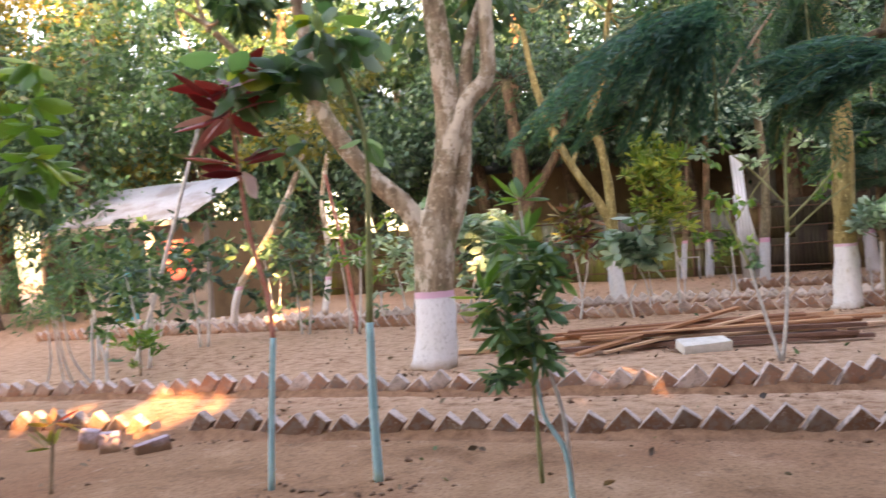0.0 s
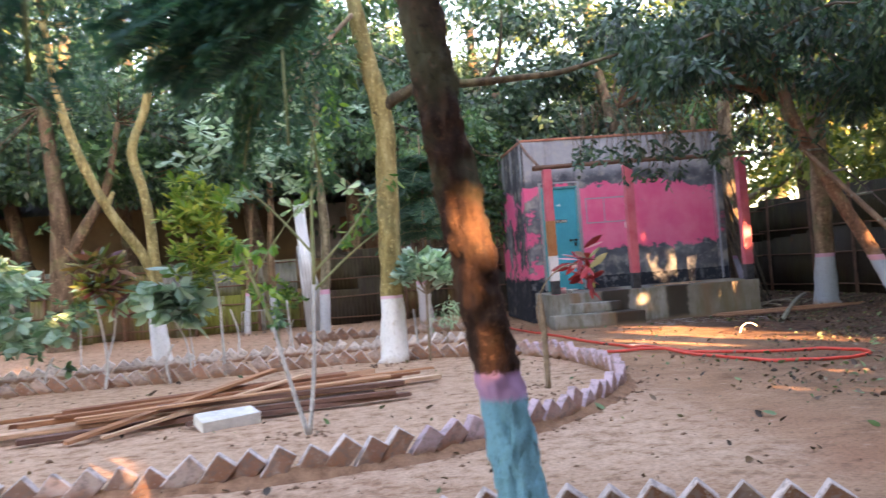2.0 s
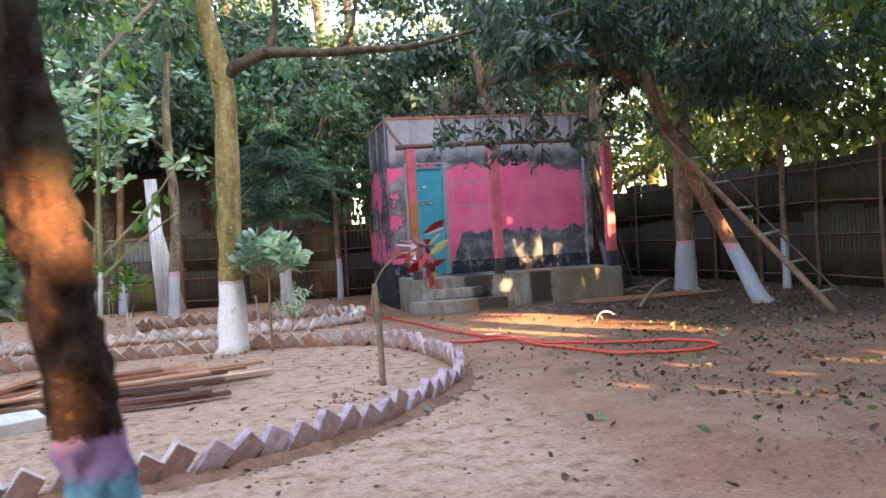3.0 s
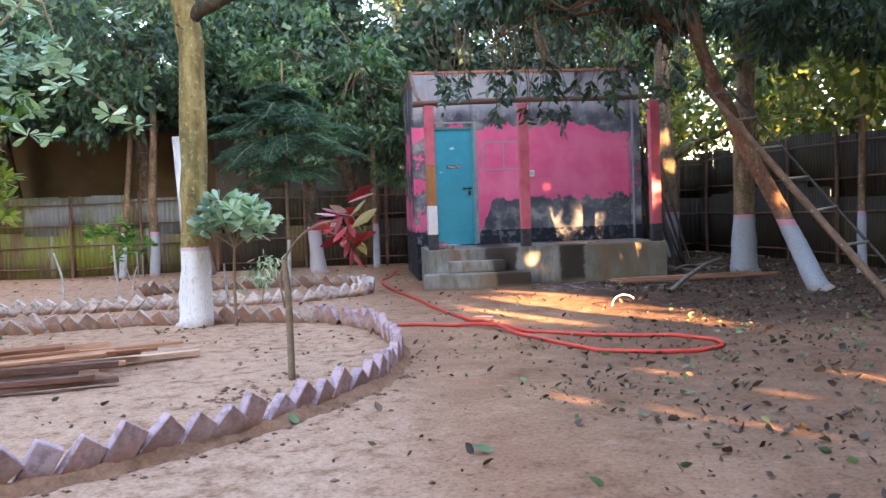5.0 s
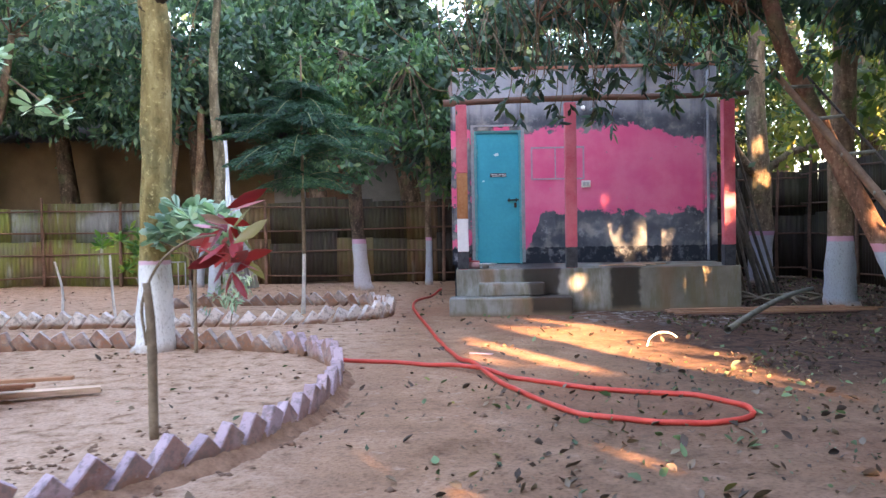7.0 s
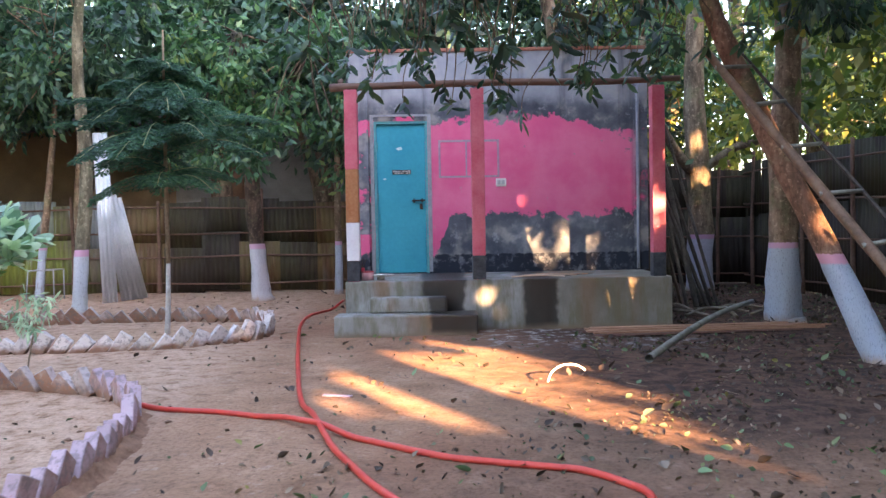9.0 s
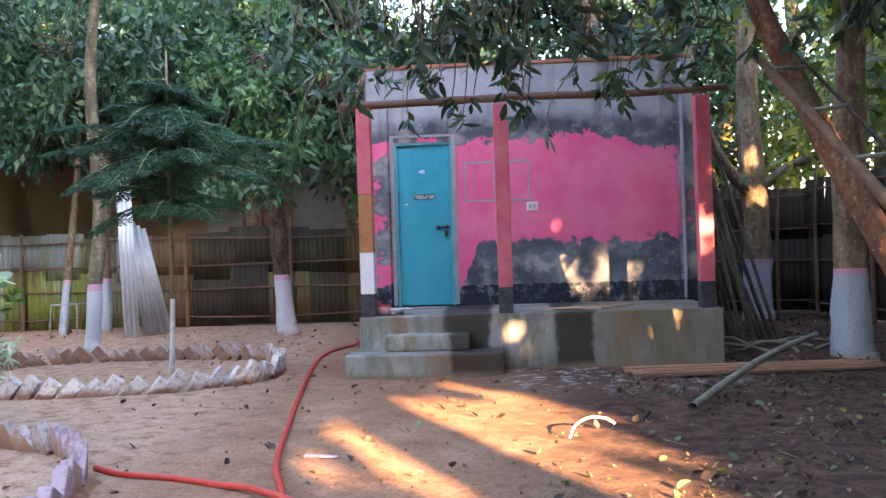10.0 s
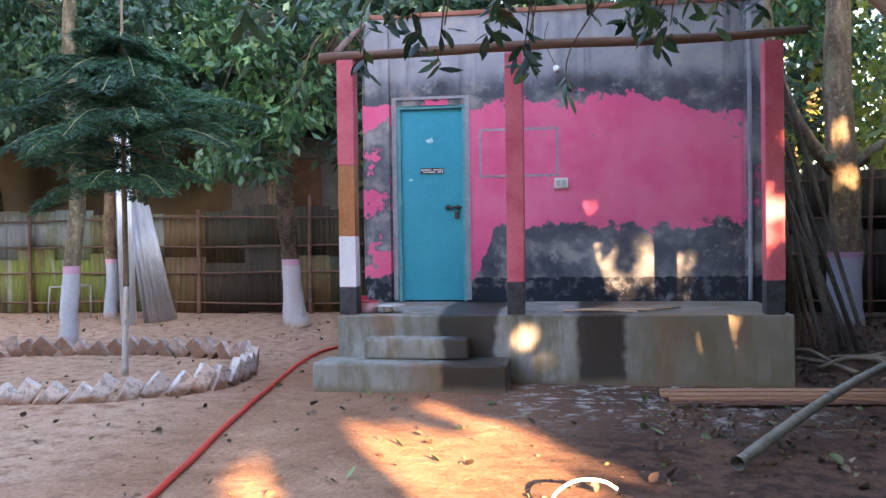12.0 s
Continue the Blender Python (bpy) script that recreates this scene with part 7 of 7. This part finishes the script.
def scatter(rng, n, density):
    """Places on the open earth, thinned by density(x, y)."""
    x, y = rng.uniform(-12.0, 7.2, n), rng.uniform(-14.5, 4.5, n)
    clump = np.array([0.5 + 0.9 * noise.noise(Vector((a * 0.9, b * 0.9, 2))) + 0.5 * noise.noise(Vector((a * 3, b * 3, 7))) for a, b in zip(x, y)])
    inside = (x > -0.5) & (x < 3.8) & (y > -2.05)
    ok = (rng.uniform(size=n) < density(x, y) * np.clip(clump, 0.05, 1.3)) & ~inside
    x, y = x[ok], y[ok]
    z = np.array([ground_height(a, b) for a, b in zip(x, y)])
    return np.stack([x, y, z], 1)


def litter():
    rng = np.random.default_rng(90)

    def dense(x, y):
        return np.where(x > -0.9, np.clip(0.2 + 0.2 * (x + 0.9), 0.05, 1.0) * np.where((y > -6.2) & (x < 2.3), 0.25, 1.0), 0.05)

    for n, size, label in ((60000, 0.027, "crumbled dry leaf scraps scattered on earth"), (24000, 0.05, "dry brown and green fallen leaves scattered on earth")):
        p = scatter(rng, n, dense)
        a = rng.uniform(0, 2 * math.pi, len(p))
        d = np.stack([np.cos(a), np.sin(a), rng.uniform(-0.02, 0.26, len(p))], 1)
        p[:, 2] += 0.006
        ob = leaves("leaf_litter", p, d, size * rng.uniform(0.6, 1.5, len(p)), 0.7, LITTER, rng=rng, fold=-0.36, gaps=False, shape=BROAD if size > 0.03 else None, curl=-0.45)
        tagged(ob, label, "leaves", kind="stuff")
    g = Geo()
    for x, y, z in scatter(rng, 900, dense):
        a, L = rng.uniform(0, 6.3), rng.uniform(0.05, 0.22)
        g.tube([(x, y, z + 0.004), (x + math.cos(a) * L * 0.5, y + math.sin(a) * L * 0.5, z + 0.012), (x + math.cos(a + 0.3) * L, y + math.sin(a + 0.3) * L, z + 0.006)], [0.003, 0.003, 0.002], 4)
    solo("twig_litter", g, STEM, "thin broken twigs scattered on the earth", "twigs", kind="stuff")
    g = Geo()
    for x, y, h in scatter(rng, 5200, lambda x, y: np.full(len(x), 0.55)):
        r = abs(rng.normal()) * 0.011 + 0.005
        v = [(x + r * rng.uniform(0.6, 1.3) * sx, y + r * rng.uniform(0.6, 1.3) * sy, h + r * sz * rng.uniform(0.5, 1)) for sx, sy, sz in ((1, 0, 0.2), (-1, 0, 0.2), (0, 1, 0.2), (0, -1, 0.2), (0, 0, 1), (0, 0, -0.6))]
        g.add(v, [(0, 2, 4), (2, 1, 4), (1, 3, 4), (3, 0, 4), (2, 0, 5), (1, 2, 5), (3, 1, 5), (0, 3, 5)])
    for ax, ay, bx, by, n in ((-7.0, -11.18, -4.5, -11.06, 60), (-4.5, -11.06, -2.8, -10.52, 70), (-2.8, -10.52, -1.55, -9.2, 90), (-1.55, -9.2, -1.05, -7.6, 80), (-9.0, -12.86, -3.1, -12.45, 120)):
        d = Vector((bx - ax, by - ay, 0)).normalized()
        for _ in range(n):
            t, o, r = rng.uniform(), abs(rng.normal()) * 0.13 + 0.05, abs(rng.normal()) * 0.012 + 0.005
            x, y = ax + (bx - ax) * t + d.y * o, ay + (by - ay) * t - d.x * o
            h = ground_height(x, y) + max(0.0, 0.04 - o * 0.25)
            v = [(x + r * rng.uniform(0.6, 1.3) * sx, y + r * rng.uniform(0.6, 1.3) * sy, h + r * sz * rng.uniform(0.5, 1)) for sx, sy, sz in ((1, 0, 0.2), (-1, 0, 0.2), (0, 1, 0.2), (0, -1, 0.2), (0, 0, 1), (0, 0, -0.6))]
            g.add(v, [(0, 2, 4), (2, 1, 4), (1, 3, 4), (3, 0, 4), (2, 0, 5), (1, 2, 5), (3, 1, 5), (0, 3, 5)])
    for cx, cy in ((-4.15, -9.5), (-1.9, -8.2), (-2.4, -9.0), (-2.2, -8.7), (-3.3, -5.1), (-7.7, -9.9), (-6.2, -13.9), (-6.8, -14.1)):
        for _ in range(26):
            x, y, r = cx + rng.normal() * 0.16, cy + rng.normal() * 0.14, rng.uniform(0.008, 0.028)
            h = ground_height(x, y)
            v = [(x + r * rng.uniform(0.6, 1.3) * sx, y + r * rng.uniform(0.6, 1.3) * sy, h + r * sz * rng.uniform(0.5, 1)) for sx, sy, sz in ((1, 0, 0.2), (-1, 0, 0.2), (0, 1, 0.2), (0, -1, 0.2), (0, 0, 1), (0, 0, -0.6))]
            g.add(v, [(0, 2, 4), (2, 1, 4), (1, 3, 4), (3, 0, 4), (2, 0, 5), (1, 2, 5), (3, 1, 5), (0, 3, 5)])
    solo("earth_clods", g, plain("clod_earth", (0.14, 0.08, 0.052), (0.30, 0.18, 0.12), 5, 0.95), "small loose clods of earth on the ground", "clods", kind="stuff", smooth=True)


litter()
lf = random.Random(17)
spots = [(0.28, -9.71), (-0.13, -10.04), (0.31, -10.05), (-0.7, -10.58), (-1.76, -9.77), (2.0, -6.3), (1.6, -5.9), (2.9, -5.6), (2.6, -6.6), (3.2, -6.1), (0.9, -9.1), (1.9, -8.7), (2.6, -8.3), (2.2, -10.4), (3.0, -9.4), (1.1, -8.8), (-0.2, -8.9),
         (1.4, -10.9), (3.4, -7.4), (3.9, -5.8), (2.4, -3.3), (0.6, -4.4), (3.3, -4.6), (-0.3, -11.2), (0.9, -11.1), (2.4, -4.9), (-4.0, -9.3), (-2.6, -7.2)] + [(lf.uniform(0.6, 5.2), lf.uniform(-11.2, -6.9)) for _ in range(34)]
for x, y in spots:
    p = np.array([(x, y, ground_height(x, y) + 0.012)])
    ob = leaves("fallen_leaf", p, np.array([(lf.uniform(-1, 1), lf.uniform(-1, 1), 0.12)]), lf.uniform(0.065, 0.105), 0.5, L_FALLEN, fold=-0.12, gaps=False, rng=np.random.default_rng(int(abs(x * 100))), shape=BROAD, curl=-0.1)
    tagged(ob, "large green leaf fallen on the earth", "leaf", "large fallen leaves")
solo("paper_scrap", bevelled(-0.11, 0.11, -0.025, 0.025, 0.0, 0.012, 0.003, 0.004), plain("scrap_lilac", (0.5, 0.36, 0.42), (0.62, 0.5, 0.55), 20, 0.6), "flat lilac scrap lying by the hose", "scrap", m=pose(0.05, -5.22, ground_height(0.05, -5.22) + 0.002, 0, 0, -8))
